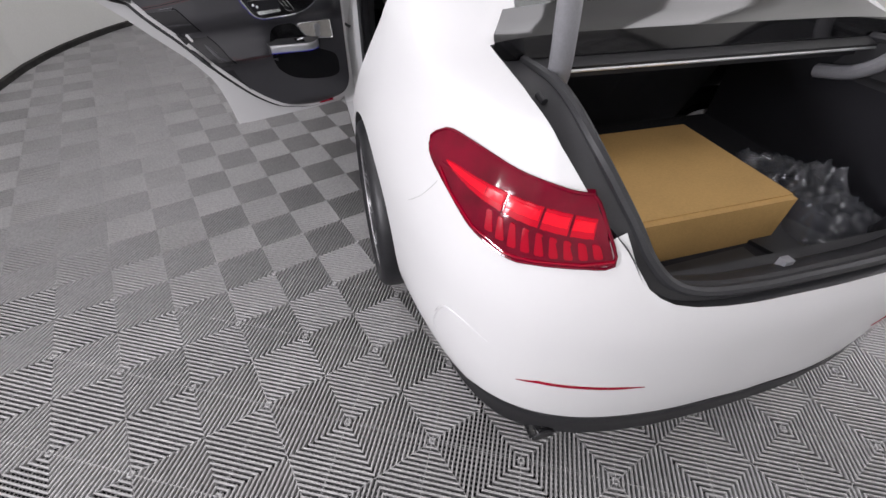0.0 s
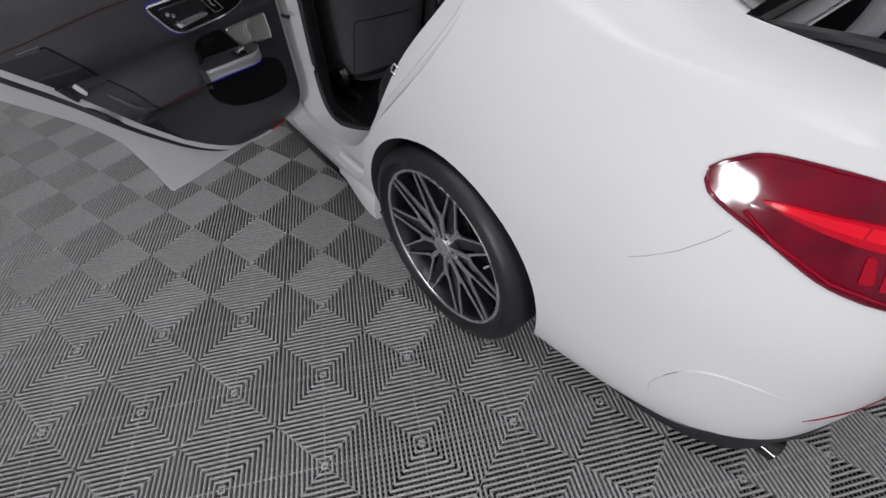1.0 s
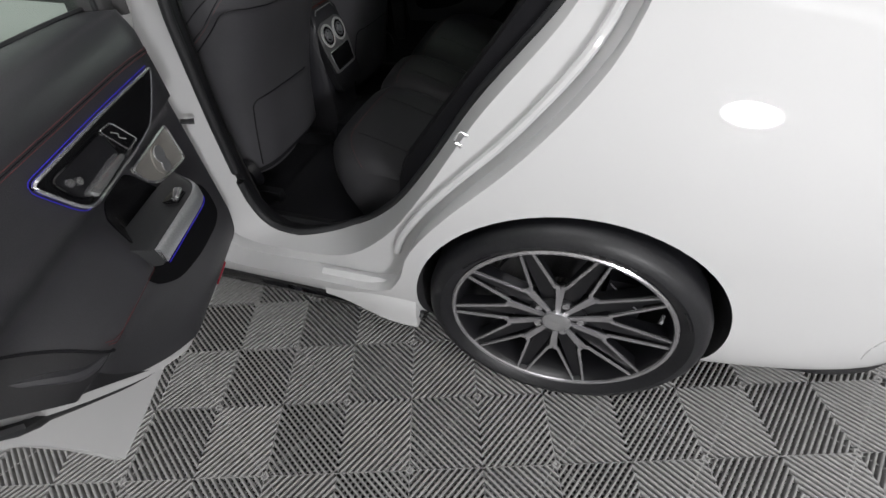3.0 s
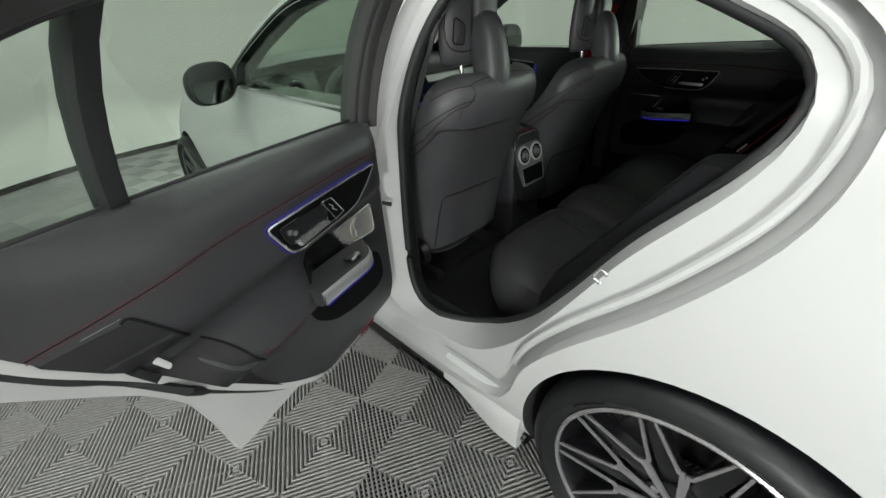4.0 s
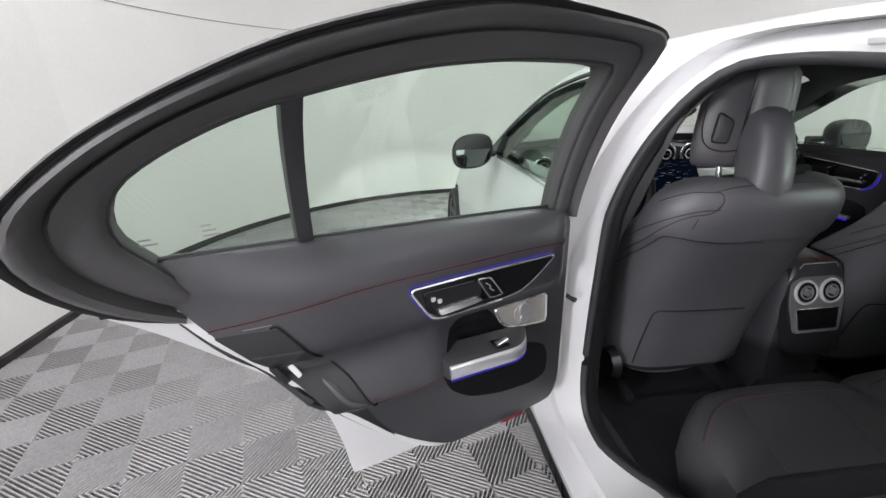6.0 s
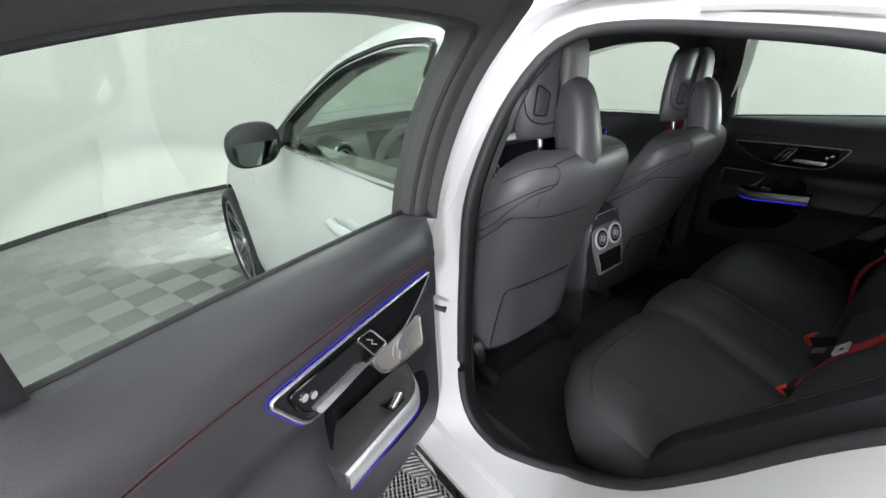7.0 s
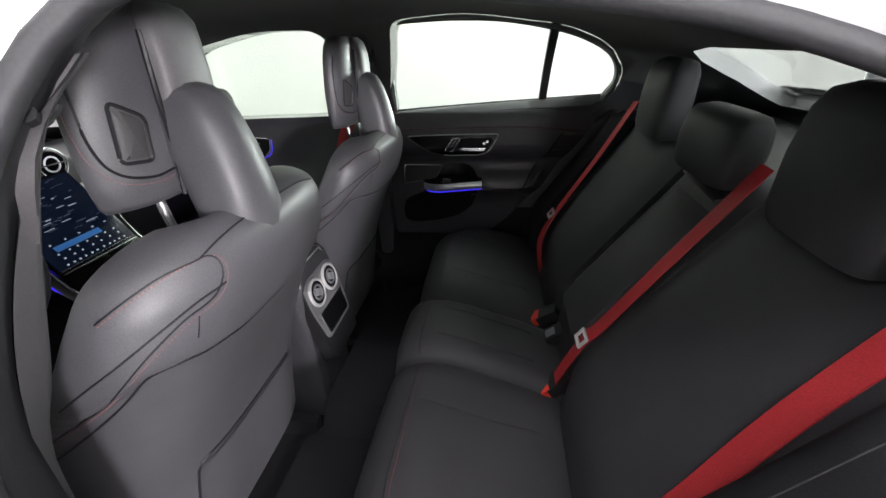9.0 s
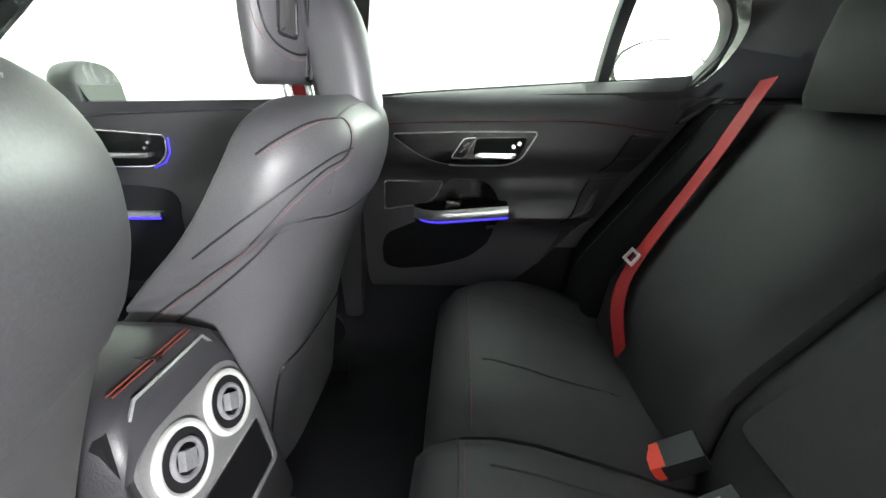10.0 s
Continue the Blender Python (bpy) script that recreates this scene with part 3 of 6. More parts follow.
LIGHT = [(1.056, .897), (1.03, .918), (.993, .932), (.900, .932), (.776, .919), (.652, .908), (.600, .905), (.560, .86), (.522, .793), (.59, .783), (.683, .771), (.745, .765), (.838, .784), (.931, .823), (1.025, .858), (1.05, .877)]


def tail_light(side):
    ob = part("tail_light", patch(LIGHT, -0.02, 0.004, side, 0.02), REDDARK, CAR, "dark red tail light cluster wrapping the corner")
    lower = [(.985, .868), (.90, .868), (.77, .858), (.64, .846), (.575, .842), (.545, .803), (.60, .793), (.69, .781), (.745, .775), (.835, .795), (.92, .832)]
    part("lower_lens", patch(lower, 0.003, 0.0055, side, 0.02), REDDARK, ob)
    top = lambda q: spl(q, [.57, .63, .70, .78, .86, .93, .975], [.868, .872, .876, .880, .882, .882, .878])
    low = lambda q: spl(q, [.57, .63, .70, .78, .86, .93, .975], [.836, .837, .840, .845, .854, .866, .877])

    def strip(q0, q1, f0, f1, lo, hi, mt, lab=""):
        qs = np.linspace(q0, q1, 12)
        at = lambda q, f: (float(q), low(q) + (top(q) - low(q)) * f)
        part("light_bar", patch([at(q, f1) for q in qs] + [at(q, f0) for q in qs[::-1]], lo, hi, side, 0.02), mt, ob, lab)

    for a, b in ((.972, .788), (.783, .700), (.695, .635), (.630, .578)):
        strip(a, b, 0.0, 1.0, 0.004, 0.007, REDMID, "softly lit red bar")
        strip(a - 0.012 * (a > .9), b + 0.003, 0.34, 0.86, 0.006, 0.0085, REDLIT, "lit red bar")
    # slanted glowing petals below the bars
    for k in range(9):
        q = 0.815 - 0.030 * k
        zb = spl(q, [.55, .64, .745, .83], [.803, .792, .786, .800]) + 0.003
        zt = low(q) - 0.008
        part("petal", patch(rounded([(q + .004, zt), (q - .010, zt - .001), (q - .026, zb + .003), (q - .022, zb), (q - .006, zb)], 0.005, 3), 0.005, 0.0068, side, 0.02), REDPETAL, ob, "glowing red petal")
    rim = [skin(s, z, 0.003, side) for s, z in LIGHT]
    part("trim", tube(catmull(rim, 60, True), 0.0035, 6, True), REDDARK, ob)
    low = [(.985, .853), (.93, .823), (.838, .787), (.745, .768), (.683, .774), (.59, .786), (.528, .796)]
    part("light_strip", tube([skin(s, z + 0.004, 0.006, side) for s, z in low], 0.003, 6), REDGLASS, ob, "thin red strip")


for sd in (-1, 1):
    tail_light(sd)
    part("bumper_reflector", patch([(.655, .402), (.60, .414), (.50, .419), (.40, .419), (.34, .422), (.40, .428), (.50, .429), (.60, .424)], -0.002, 0.002, sd), REDGLASS, CAR, "narrow red bumper reflector")
    part("panel_gap", tube([skin(s, z, 0.0, sd) for s, z in ((.985, .822), (1.00, .800), (1.035, .757), (1.075, .722), (1.10, .704))], 0.0007, 5), PRINT, CAR)
    cr = [skin(s, z, 0.0, sd) for s, z in ((.925, .320), (.945, .375), (.93, .435), (.90, .490), (.86, .510), (.80, .510), (.74, .495))]
    part("bumper_crease", tube(catmull(cr, 24), [0.0032 * math.sin(math.pi * (k + 1) / 25) + 0.0004 for k in range(24)], 8), PAINT, CAR)
    part("bumper_vent", tube(catmull([skin(s, z, 0.0005, sd) for s, z in ((.938, .418), (.930, .446), (.914, .472), (.892, .494), (.868, .506), (.845, .510))], 14), [0.0003 + 0.0011 * math.sin(math.pi * k / 13) for k in range(14)], 8), HINGEGREY, CAR, "thin dark slit of the bumper vent")
    # sill blade
    rows = []
    for k in range(24):
        y = 0.36 + 2.12 * k / 23
        x = half(y, 0.25)
        rows.append([(sd * (x - 0.012), y, 0.235), (sd * (x + 0.010), y, 0.222), (sd * (x + 0.004), y, 0.196), (sd * (x - 0.08), y, 0.168), (sd * (x - 0.10), y, 0.225)])
    bm = loft(rows)
    part("sill_blade", bm, GLOSS, CAR, "gloss black side sill blade")

# sills widen to a white end before the rear wheels
for sd in (-1, 1):
    rows = []
    for k in range(12):
        y = 0.372 + 0.30 * k / 11
        f = step(y, 0.672, 0.42)
        x = half(y, 0.28)
        rows.append([(sd * (x - 0.03), y, 0.33), (sd * (x - 0.006 + 0.012 * f), y, 0.30), (sd * (x - 0.006 + 0.024 * f), y, 0.25), (sd * (x - 0.004 + 0.022 * f), y, 0.236 - 0.042 * f), (sd * (x - 0.02), y, 0.232 - 0.042 * f)])
    part("sill_end", loft(rows), PAINT, CAR, "white flared end of the side sill", 40)
# headlights at the front corners
for sd in (-1, 1):
    lens = patch(rounded([(4.98, .66), (5.20, .685), (5.46, .665), (5.46, .60), (5.20, .575), (5.00, .60)], 0.03), -0.01, 0.004, sd)
    hl = part("headlight", lens, CLEARLENS, CAR, "clear headlight, switched on")
    for s0 in (5.12, 5.28):
        part("lit_cell", patch(rounded([(s0, .655), (s0 + .10, .655), (s0 + .10, .605), (s0, .605)], 0.012), 0.003, 0.006, sd), LAMPM, hl, "bright white lamp cell")
    beam = bpy.data.lights.new("headlight_beam", "SPOT")
    beam.energy, beam.spot_size, beam.spot_blend, beam.shadow_soft_size, beam.color = 38.0, radians(100), 0.2, 0.03, (1.0, 0.99, 0.97)
    new("headlight_beam", beam).matrix_world = pose(sd * 0.66, 3.70, 0.64, 90 - 49, 0, 12 if sd < 0 else -4)
# black diffuser under the tail
rows = []
for k in range(49):
    s = -1.02 + 2.04 * k / 48
    sd = -1 if s < 0 else 1
    u = min(max((abs(s) - 0.62) / 0.40, 0), 1) ** 1.5
    a, e, f, g = (skin(abs(s), z, d - 0.012 * u, sd) for z, d in ((0.262 - 0.045 * u, 0.003), (0.238 - 0.03 * u, 0.007), (0.22, -0.004), (0.22, -0.07)))
    rows.append([a, e, (f.x, f.y, 0.195 + 0.01 * u), (f.x, f.y, 0.145 + 0.045 * u), (g.x, g.y, 0.14 + 0.05 * u), (g.x, g.y, 0.25)])
part("rear_diffuser", loft(rows), PLASTIC, CAR, "black lower bumper diffuser")
for sd in (-1, 1):
    for x in (0.555, 0.425):
        bm = tube([(sd * x, -0.955 - 0.10 * (0.6 - x), 0.136), (sd * x, -0.70, 0.142)], 0.042, 20, flat=0.72)
        t = part("exhaust_tip", bm, GLOSS, CAR, "dark oval exhaust tip")
        bm = tube([(sd * x, -0.958 - 0.10 * (0.6 - x), 0.136), (sd * x, -0.90, 0.142)], 0.035, 20, flat=0.70)
        part("bore", bm, PLASTIC, t, "plain black bore")


# ---------------------------------------------------------------- wheels
def wheel(yc, side):
    R = 0.334
    K = 1.027
    cx = side * 0.80
    o = side
    w = part("wheel", revolve([(0.264, 0.085 * o), (0.276, 0.103 * o), (0.295, 0.114 * o), (0.312, 0.110 * o), (0.326, 0.098 * o), (R, 0.075 * o), (R + 0.001, 0.0), (R, -0.09 * o), (0.30, -0.12 * o), (0.264, -0.10 * o)], 72, (cx, yc, R)),
             TYRE, CAR, "black low-profile tyre")
    # raised ring and tread grooves
    part("sidewall_ring", revolve([(0.306, 0.106 * o), (0.308, 0.1105 * o), (0.311, 0.109 * o), (0.312, 0.103 * o)], 72, (cx, yc, R)), TYRE, w)
    rim = part("rim", revolve([(K * r, q) for r, q in ((0.262, 0.088 * o), (0.261, 0.097 * o), (0.254, 0.096 * o), (0.246, 0.082 * o), (0.240, 0.03 * o), (0.225, -0.10 * o))], 72, (cx, yc, R)), RIMBLACK, w, "black alloy rim barrel")
    part("rim_lip", revolve([(K * r, q) for r, q in ((0.262, 0.0975 * o), (0.258, 0.1005 * o), (0.2525, 0.0985 * o), (0.251, 0.094 * o))], 72, (cx, yc, R)), RIMSILVER, w, "polished rim lip")
    part("brake_disc", revolve([(0.07, -0.01 * o), (0.175, -0.01 * o), (0.175, -0.03 * o), (0.07, -0.03 * o)], 48, (cx, yc, R)), DISC, w, "grey steel brake disc")
    bm = bmesh.new()
    box(bm, min(cx - 0.03 * o, cx + 0.035 * o), yc - 0.185, R - 0.03, max(cx - 0.03 * o, cx + 0.035 * o), yc - 0.095, R + 0.14)
    cal = part("brake_caliper", bm, RIMBLACK, w, "black brake caliper with bright fins", bevel=0.015)
    for k in range(4):
        part("caliper_fin", tube([(cx + 0.037 * o, yc - 0.175 + 0.018 * k, R + 0.055 + 0.017 * k), (cx + 0.037 * o, yc - 0.135 + 0.012 * k, R + 0.095 + 0.012 * k)], 0.0016, 5), ALU, cal)
    bm = bmesh.new()
    cyl(bm, (cx + 0.036 * o, yc, R), (1, 0, 0), 0.072, 0.06, 40)
    part("hub", bm, RIMBLACK, w, bevel=0.004)
    bm = bmesh.new()
    cyl(bm, (cx + 0.076 * o, yc, R), (1, 0, 0), 0.036, 0.014, 32)
    part("centre_cap", bm, CHROME, w, "chrome centre cap", bevel=0.003)
    for k in range(5):
        a = 2 * math.pi * k / 5 + radians(104)
        bm = bmesh.new()
        cyl(bm, (cx + 0.066 * o, yc + 0.057 * math.cos(a), R + 0.057 * math.sin(a)), (1, 0, 0), 0.0095, 0.012, 6)
        part("wheel_bolt", bm, CHROME, w)
    # ten split spokes: a black web with two machined edges
    m1, m2 = bmesh.new(), bmesh.new()

    def bar(bm, r0, r1, t0, t1, wd0, wd1, x0, x1, dp):
        a, b = Vector((0, t0, r0)), Vector((0, t1, r1))
        d = (b - a).normalized()
        n = Vector((0, d.z, -d.y))
        ring = []
        for q, wd, xx in ((a, wd0, x0), (b, wd1, x1)):
            ring.append([(o * (xx), *(q + n * wd).yz), (o * (xx - dp), *(q + n * wd).yz), (o * (xx - dp), *(q - n * wd).yz), (o * (xx), *(q - n * wd).yz)])
        vs = grid(bm, ring, wrap=True)
        bm.faces.new(vs[0])
        bm.faces.new(list(reversed(vs[1])))

    bar(m1, 0.06, 0.256, 0.0, 0.0, 0.020, 0.012, 0.058, 0.082, 0.030)
    for sg in (-1, 1):
        bar(m2, 0.122, 0.256, sg * 0.0275, sg * 0.0125, 0.0036, 0.0027, 0.0765, 0.0945, 0.005)
        bar(m2, 0.118, 0.126, sg * 0.0345, sg * 0.0270, 0.006, 0.0042, 0.0755, 0.0770, 0.005)
        bar(m2, 0.034, 0.124, sg * 0.0100, sg * 0.0345, 0.0050, 0.0046, 0.0735, 0.0760, 0.005)
    ms = []
    for nm, bm, mt in (("spoke_web", m1, RIMBLACK), ("spoke_edge", m2, RIMSILVER)):
        bmesh.ops.recalc_face_normals(bm, faces=bm.faces)
        me = bpy.data.meshes.new(nm)
        bm.to_mesh(me)
        bm.free()
        me.materials.append(mt)
        ms.append((nm, me))
    for k in range(10):
        a = 36 * k + 14
        for nm, me in ms:
            sp = new("spoke" if nm == "spoke_web" else "spoke_edge", me)
            sp.parent = w
            sp.matrix_local = Matrix.Translation((cx, yc, R)) @ Matrix.Rotation(radians(a), 4, "X") @ Matrix.Diagonal((1, K, K, 1))
    # valve
    bm = tube([(cx + 0.085 * o, yc - 0.214, R + 0.113), (cx + 0.105 * o, yc - 0.207, R + 0.109)], 0.004, 8)
    part("valve", bm, CHROME, w)
    for a0, a1, rr in ((1.15, 1.6, 0.289), (2.2, 2.5, 0.289), (0.4, 0.6, 0.289)):
        for k in range(5):
            aa = a0 + (a1 - a0) * k / 5
            bm = tube([(cx + 0.1118 * o, yc + rr * math.cos(t) * -1, R + rr * math.sin(t)) for t in (aa, aa + 0.025, aa + 0.05)], 0.0035, 4, flat=0.5)
            part("sidewall_mark", bm, PLASTIC, w)
    return w


for sd in (-1, 1):
    for yy in (-0.004, 2.865):
        wheel(yy, sd)


# ---------------------------------------------------------------- doors
HINGE = Vector((-0.87, 1.02, 0))
OPENED = Matrix.Translation(HINGE) @ Matrix.Rotation(radians(-67.1), 4, "Z") @ Matrix.Translation(-HINGE)


def inset(poly, d):
    n = len(poly)
    out = []
    area = sum(poly[i][0] * poly[(i + 1) % n][1] - poly[(i + 1) % n][0] * poly[i][1] for i in range(n))
    sg = 1 if area > 0 else -1
    for i in range(n):
        a, b = Vector(poly[i - 1]), Vector(poly[(i + 1) % n])
        t = (b - a).normalized()
        out.append((poly[i][0] - sg * t.y * d, poly[i][1] + sg * t.x * d))
    return out


def A(*pts, drop=0.0):
    """Door outline points given as metres behind the hinge and height."""
    return [(1.02 - a, z - drop) for a, z in pts]


CARD_POLY = rounded(A((0.045, 1.0), (0.048, 0.50), (0.095, 0.435), (0.24, 0.414), (0.395, 0.450), (0.520, 0.535), (0.652, 0.679), (0.752, 0.815), (0.842, 0.915), (0.915, 1.035), (0.890, 1.062), (0.5, 1.045), (0.2, 1.03), (0.10, 1.022)),
                    [0.03, 0.07, 0.05, 0.1, 0.1, 0.1, 0.1, 0.1, 0.05, 0.02, 0.02, 0.1, 0.1, 0.03])


SKIN_REAR = A((0.624, 0.369), (0.637, 0.458), (0.650, 0.518), (0.667, 0.579), (0.694, 0.630), (0.730, 0.683), (0.762, 0.721), (0.819, 0.784), (0.863, 0.834), (0.93, 0.912), (0.985, 0.968))
SKIN_REST = A((1.00, 1.005), (0.90, 1.004), (0.6, 0.998), (0.3, 0.990), (0.012, 0.975), (0.010, 0.75), (0.008, 0.48), (0.018, 0.385), (0.06, 0.358), (0.20, 0.356), (0.40, 0.360), (0.55, 0.364))


def card_x(y, z):
    """How far a rear door's inner face stands from the car's middle."""
    a = 1.02 - y
    roll = math.exp(-((z - 0.722) / (0.080 if z > 0.722 else 0.030)) ** 2) * step(a, 0.86, 0.60) * step(a, 0.36, 0.45)
    shoulder = step(z, 0.815, 0.875) * step(z, 1.065, 0.985) * step(a, 0.05, 0.13) * step(a, 0.90, 0.66)
    edge = 0.03 * step(z, 0.47, 0.41)
    return 0.757 - 0.056 * shoulder - 0.062 * roll + edge - 0.010 * math.exp(-((z - 1.03) / 0.02) ** 2)


def rear_door(side):
    """A rear door, shut; its inner trim, glass and frame are its parts."""
    left = side < 0
    root = new("rear_door")
    root.parent = CAR
    tagged(root, "open rear door" if left else "closed rear door")
    fx = lambda d: (lambda y, z: card_x(y, z) - d)
    if left:
        clean = [(p.y, p.z) for p in catmull([(0, *p) for p in SKIN_REAR], 40)] + SKIN_REST
        part("door_skin", slab(clean, lambda y, z: half(y, z) - 0.001, lambda y, z: half(y, z) - 0.020, side), PAINT, root, "white painted outer door skin", 30)
        core = []
        for y, z in inset(CARD_POLY, -0.016):
            q = (y, min(z, 0.975))
            if not core or (Vector(q) - Vector(core[-1])).length > 0.003:
                core.append(q)
        part("door_shell", slab(core, lambda y, z: half(y, min(z, 1.0)) - 0.018, lambda y, z: 0.764 + 0.03 * step(z, 0.47, 0.41), side, 0.03), PAINT, root, "white painted inner door shell", 30)
        part("door_seal", tube([(side * (card_x(y, z) + 0.035), y, z) for y, z in inset(CARD_POLY, -0.020)[8:] if z < 1.0], 0.009, 8), RUBBER, root, "black rubber door seal")
        part("latch_plate", slab(rounded(A((0.734, 0.834), (0.720, 0.805), (0.728, 0.799), (0.744, 0.829)), 0.004), fx(-0.012), fx(0.005), side, 0), PAINT, root, "white door latch plate", bevel=0.001)
        part("latch", slab(A((0.762, 0.838), (0.741, 0.800), (0.752, 0.794), (0.773, 0.832)), fx(-0.012), fx(0.0065), side, 0), PLASTIC, root)
        part("check_strap", tube([(-0.872, 0.950, 0.776), (-0.850, 0.905, 0.768), (-0.838, 0.892, 0.764)], [0.007, 0.008, 0.010], 8, flat=0.6), PLASTIC, CAR, "black door check strap")
        bm = bmesh.new()
        box(bm, -0.80, 0.80, 0.412, -0.785, 0.875, 0.424)
        part("door_reflector", bm, REDGLASS, root, "small red door reflector", bevel=0.002)
    part("inner_panel", slab(CARD_POLY, lambda y, z: max(card_x(y, z) + 0.03, half(y, z) - 0.034) if z > 1.0 else card_x(y, z) + 0.03, fx(0), side, 0.03), SOFT, root, "black soft-touch inner door panel", 60)
    # lower hard trim piece
    lowp = rounded(A((0.745, 0.922), (0.845, 0.918), (0.752, 0.815), (0.652, 0.681), (0.545, 0.558), (0.592, 0.632), (0.612, 0.690), (0.592, 0.704), (0.616, 0.734), (0.643, 0.785), (0.696, 0.851)), [0.01, 0.005, 0.01, 0.01, 0.005, 0.02, 0.02, 0.008, 0.02, 0.03, 0.03])
    part("lower_panel", slab(lowp, fx(-0.012), fx(0.0012), side, 0.02), LOWTRIM, root, "black hard lower panel", 50)
    part("panel_joint", tube([(side * (card_x(p.y, p.z) - 0.0022), p.y, p.z) for p in catmull([(0, *p) for p in A((0.760, 0.925), (0.745, 0.922), (0.696, 0.851), (0.643, 0.785), (0.616, 0.732), (0.592, 0.702))], 50)], 0.0022, 5), BOLSTER, root, "dark joint in the panel")
    part("panel_fold", tube([(side * (card_x(p.y, p.z) + 0.004), p.y, p.z) for p in catmull([(0, *p) for p in A((0.690, 0.79), (0.672, 0.766), (0.648, 0.735), (0.612, 0.720))], 20)], [0.004 + 0.006 * math.sin(math.pi * k / 19) for k in range(20)], 8), SOFT, root)
    part("edge_strip", tube([(side * (card_x(p.y, p.z) - 0.0002), p.y, p.z) for p in catmull([(0, *p) for p in A((0.80, 0.926), (0.757, 0.931))], 8)], 0.0007, 4), HINGEGREY, root)
    st = A((0.05, 0.955), (0.20, 0.966), (0.403, 0.968), (0.572, 0.968), (0.66, 0.963), (0.74, 0.952), (0.79, 0.943), (0.85, 0.935))
    cv = catmull([(0, *p) for p in st], 120)
    for d, mt in ((0, THREAD), (0.007, THREAD), (0.0035, BOLSTER)):
        part("stitching", tube([(side * (card_x(p.y, p.z - d) - 0.0004), p.y, p.z - d) for p in cv], 0.0008, 4), mt, root, "faint stitched seam")
    cv = catmull([(0, *p) for p in A((0.437, 0.712), (0.528, 0.714), (0.585, 0.722), (0.603, 0.735))], 40)
    for d in (0.0, 0.006):
        part("stitching", tube([(side * (card_x(p.y, p.z - d) - 0.0006), p.y, p.z - d) for p in cv], 0.0008, 4), THREAD, root)
    # release handle panel
    pull = rounded(A((0.515, 0.940), (0.332, 0.941), (0.158, 0.938), (0.152, 0.932), (0.200, 0.895), (0.245, 0.870), (0.306, 0.855), (0.434, 0.856), (0.474, 0.872)), [0.014, 0.05, 0.006, 0.008, 0.03, 0.03, 0.04, 0.04, 0.03])
    hp = part("handle_panel", slab(pull, fx(-0.006), fx(0.005), side, 0.025), BLACKTRIM, root, "gloss black handle panel", 30)
    top = [(side * (card_x(y, z) - 0.006), y, z) for y, z in (lambda q: q[31:] + q[:15])(pull)]
    # Right door's chrome is swapped for a paler copy, coloured as if lit.
    part("chrome_trim", tube(top, 0.0028 if left else 0.0020, 6), RINGWHITE if not left else CHROME, hp, "thin chrome surround")
    low = [(side * (card_x(y, z) - 0.005), y, z) for y, z in pull[14:32]]
    part("lower_trim", tube(low, 0.0013, 5), HINGEGREY, hp)
    bl = [(side * (card_x(y, z) - 0.003), y, z) for y, z in (lambda q: q[34:] + q[0:12])(inset(pull, -0.0048))]
    if left:
        part("ambient_strip", tube(bl, 0.0006, 5), BLUE, hp, "thin blue ambient light line")
    cup = rounded(A((0.489, 0.928), (0.360, 0.926), (0.352, 0.884), (0.448, 0.873), (0.475, 0.890)), [0.012, 0.012, 0.012, 0.02, 0.02])
    part("handle_cup", slab(cup, fx(0.003), fx(0.0062), side, 0.02), BOLSTER, hp, "deep black handle cup")
    part("cup_rim", tube([(side * (card_x(y, z) - 0.007), y, z) for y, z in cup], 0.0017, 5, True), GLOSS, hp)
    bar = slab(rounded(A((0.462, 0.889), (0.372, 0.891), (0.358, 0.887), (0.360, 0.880), (0.455, 0.876)), 0.006), fx(0.006), fx(0.016), side, 0.02)
    part("door_handle", bar, CHROME, hp, "chrome inner door handle", 35, bevel=0.002)
    lock = rounded(A((0.363, 0.928), (0.331, 0.925), (0.298, 0.878), (0.331, 0.877)), 0.007)
    part("lock_button", slab(lock, fx(0.003), fx(0.008), side, 0), BLACKTRIM, hp, bevel=0.001)
    part("lock_rim", tube([(side * (card_x(y, z) - 0.008), y, z) for y, z in lock], 0.0014, 5, True), CHROME, hp)
    part("lock_mark", tube([(side * (card_x(1.02 - a, z) - 0.0085), 1.02 - a, z) for a, z in ((0.322, 0.892), (0.334, 0.901), (0.331, 0.906), (0.343, 0.915))], 0.0009, 4), PRINT, hp)
    for k in range(2):
        bm = bmesh.new()
        y, z = 1.02 - (0.468 - 0.014 * k), 0.912 - 0.007 * k
        cyl(bm, (side * (card_x(y, z) - 0.008), y, z), (1, 0, 0), 0.0055, 0.006, 12)
        part("seat_button", bm, CHROME, hp)
    # speaker grille; the right door's is a darker copy for its shade
    spk = rounded(A((0.277, 0.806), (0.115, 0.808), (0.111, 0.726), (0.224, 0.742), (0.258, 0.764)), [0.012, 0.012, 0.012, 0.03, 0.025])
    sp = part("speaker_grille", slab(spk, fx(-0.004), fx(0.004), side, 0.02), SPEAKER if left else LOWTRIM, root, "perforated metal speaker grille" if left else "speaker grille darkened for the shaded side, with a chrome rim", 30)
    part("speaker_rim", tube([(side * (card_x(y, z) - 0.005), y, z) for y, z in spk], 0.0032, 6, True), CHROME, sp, "chrome rim")
    for r, d, mt, dz in ((0.030, 0.0025, SPEAKER, 0.0), (0.017, 0.005, ALU, 0.010), (0.014, 0.005, ALU, -0.016)) if left else ():
        bm = bmesh.new()
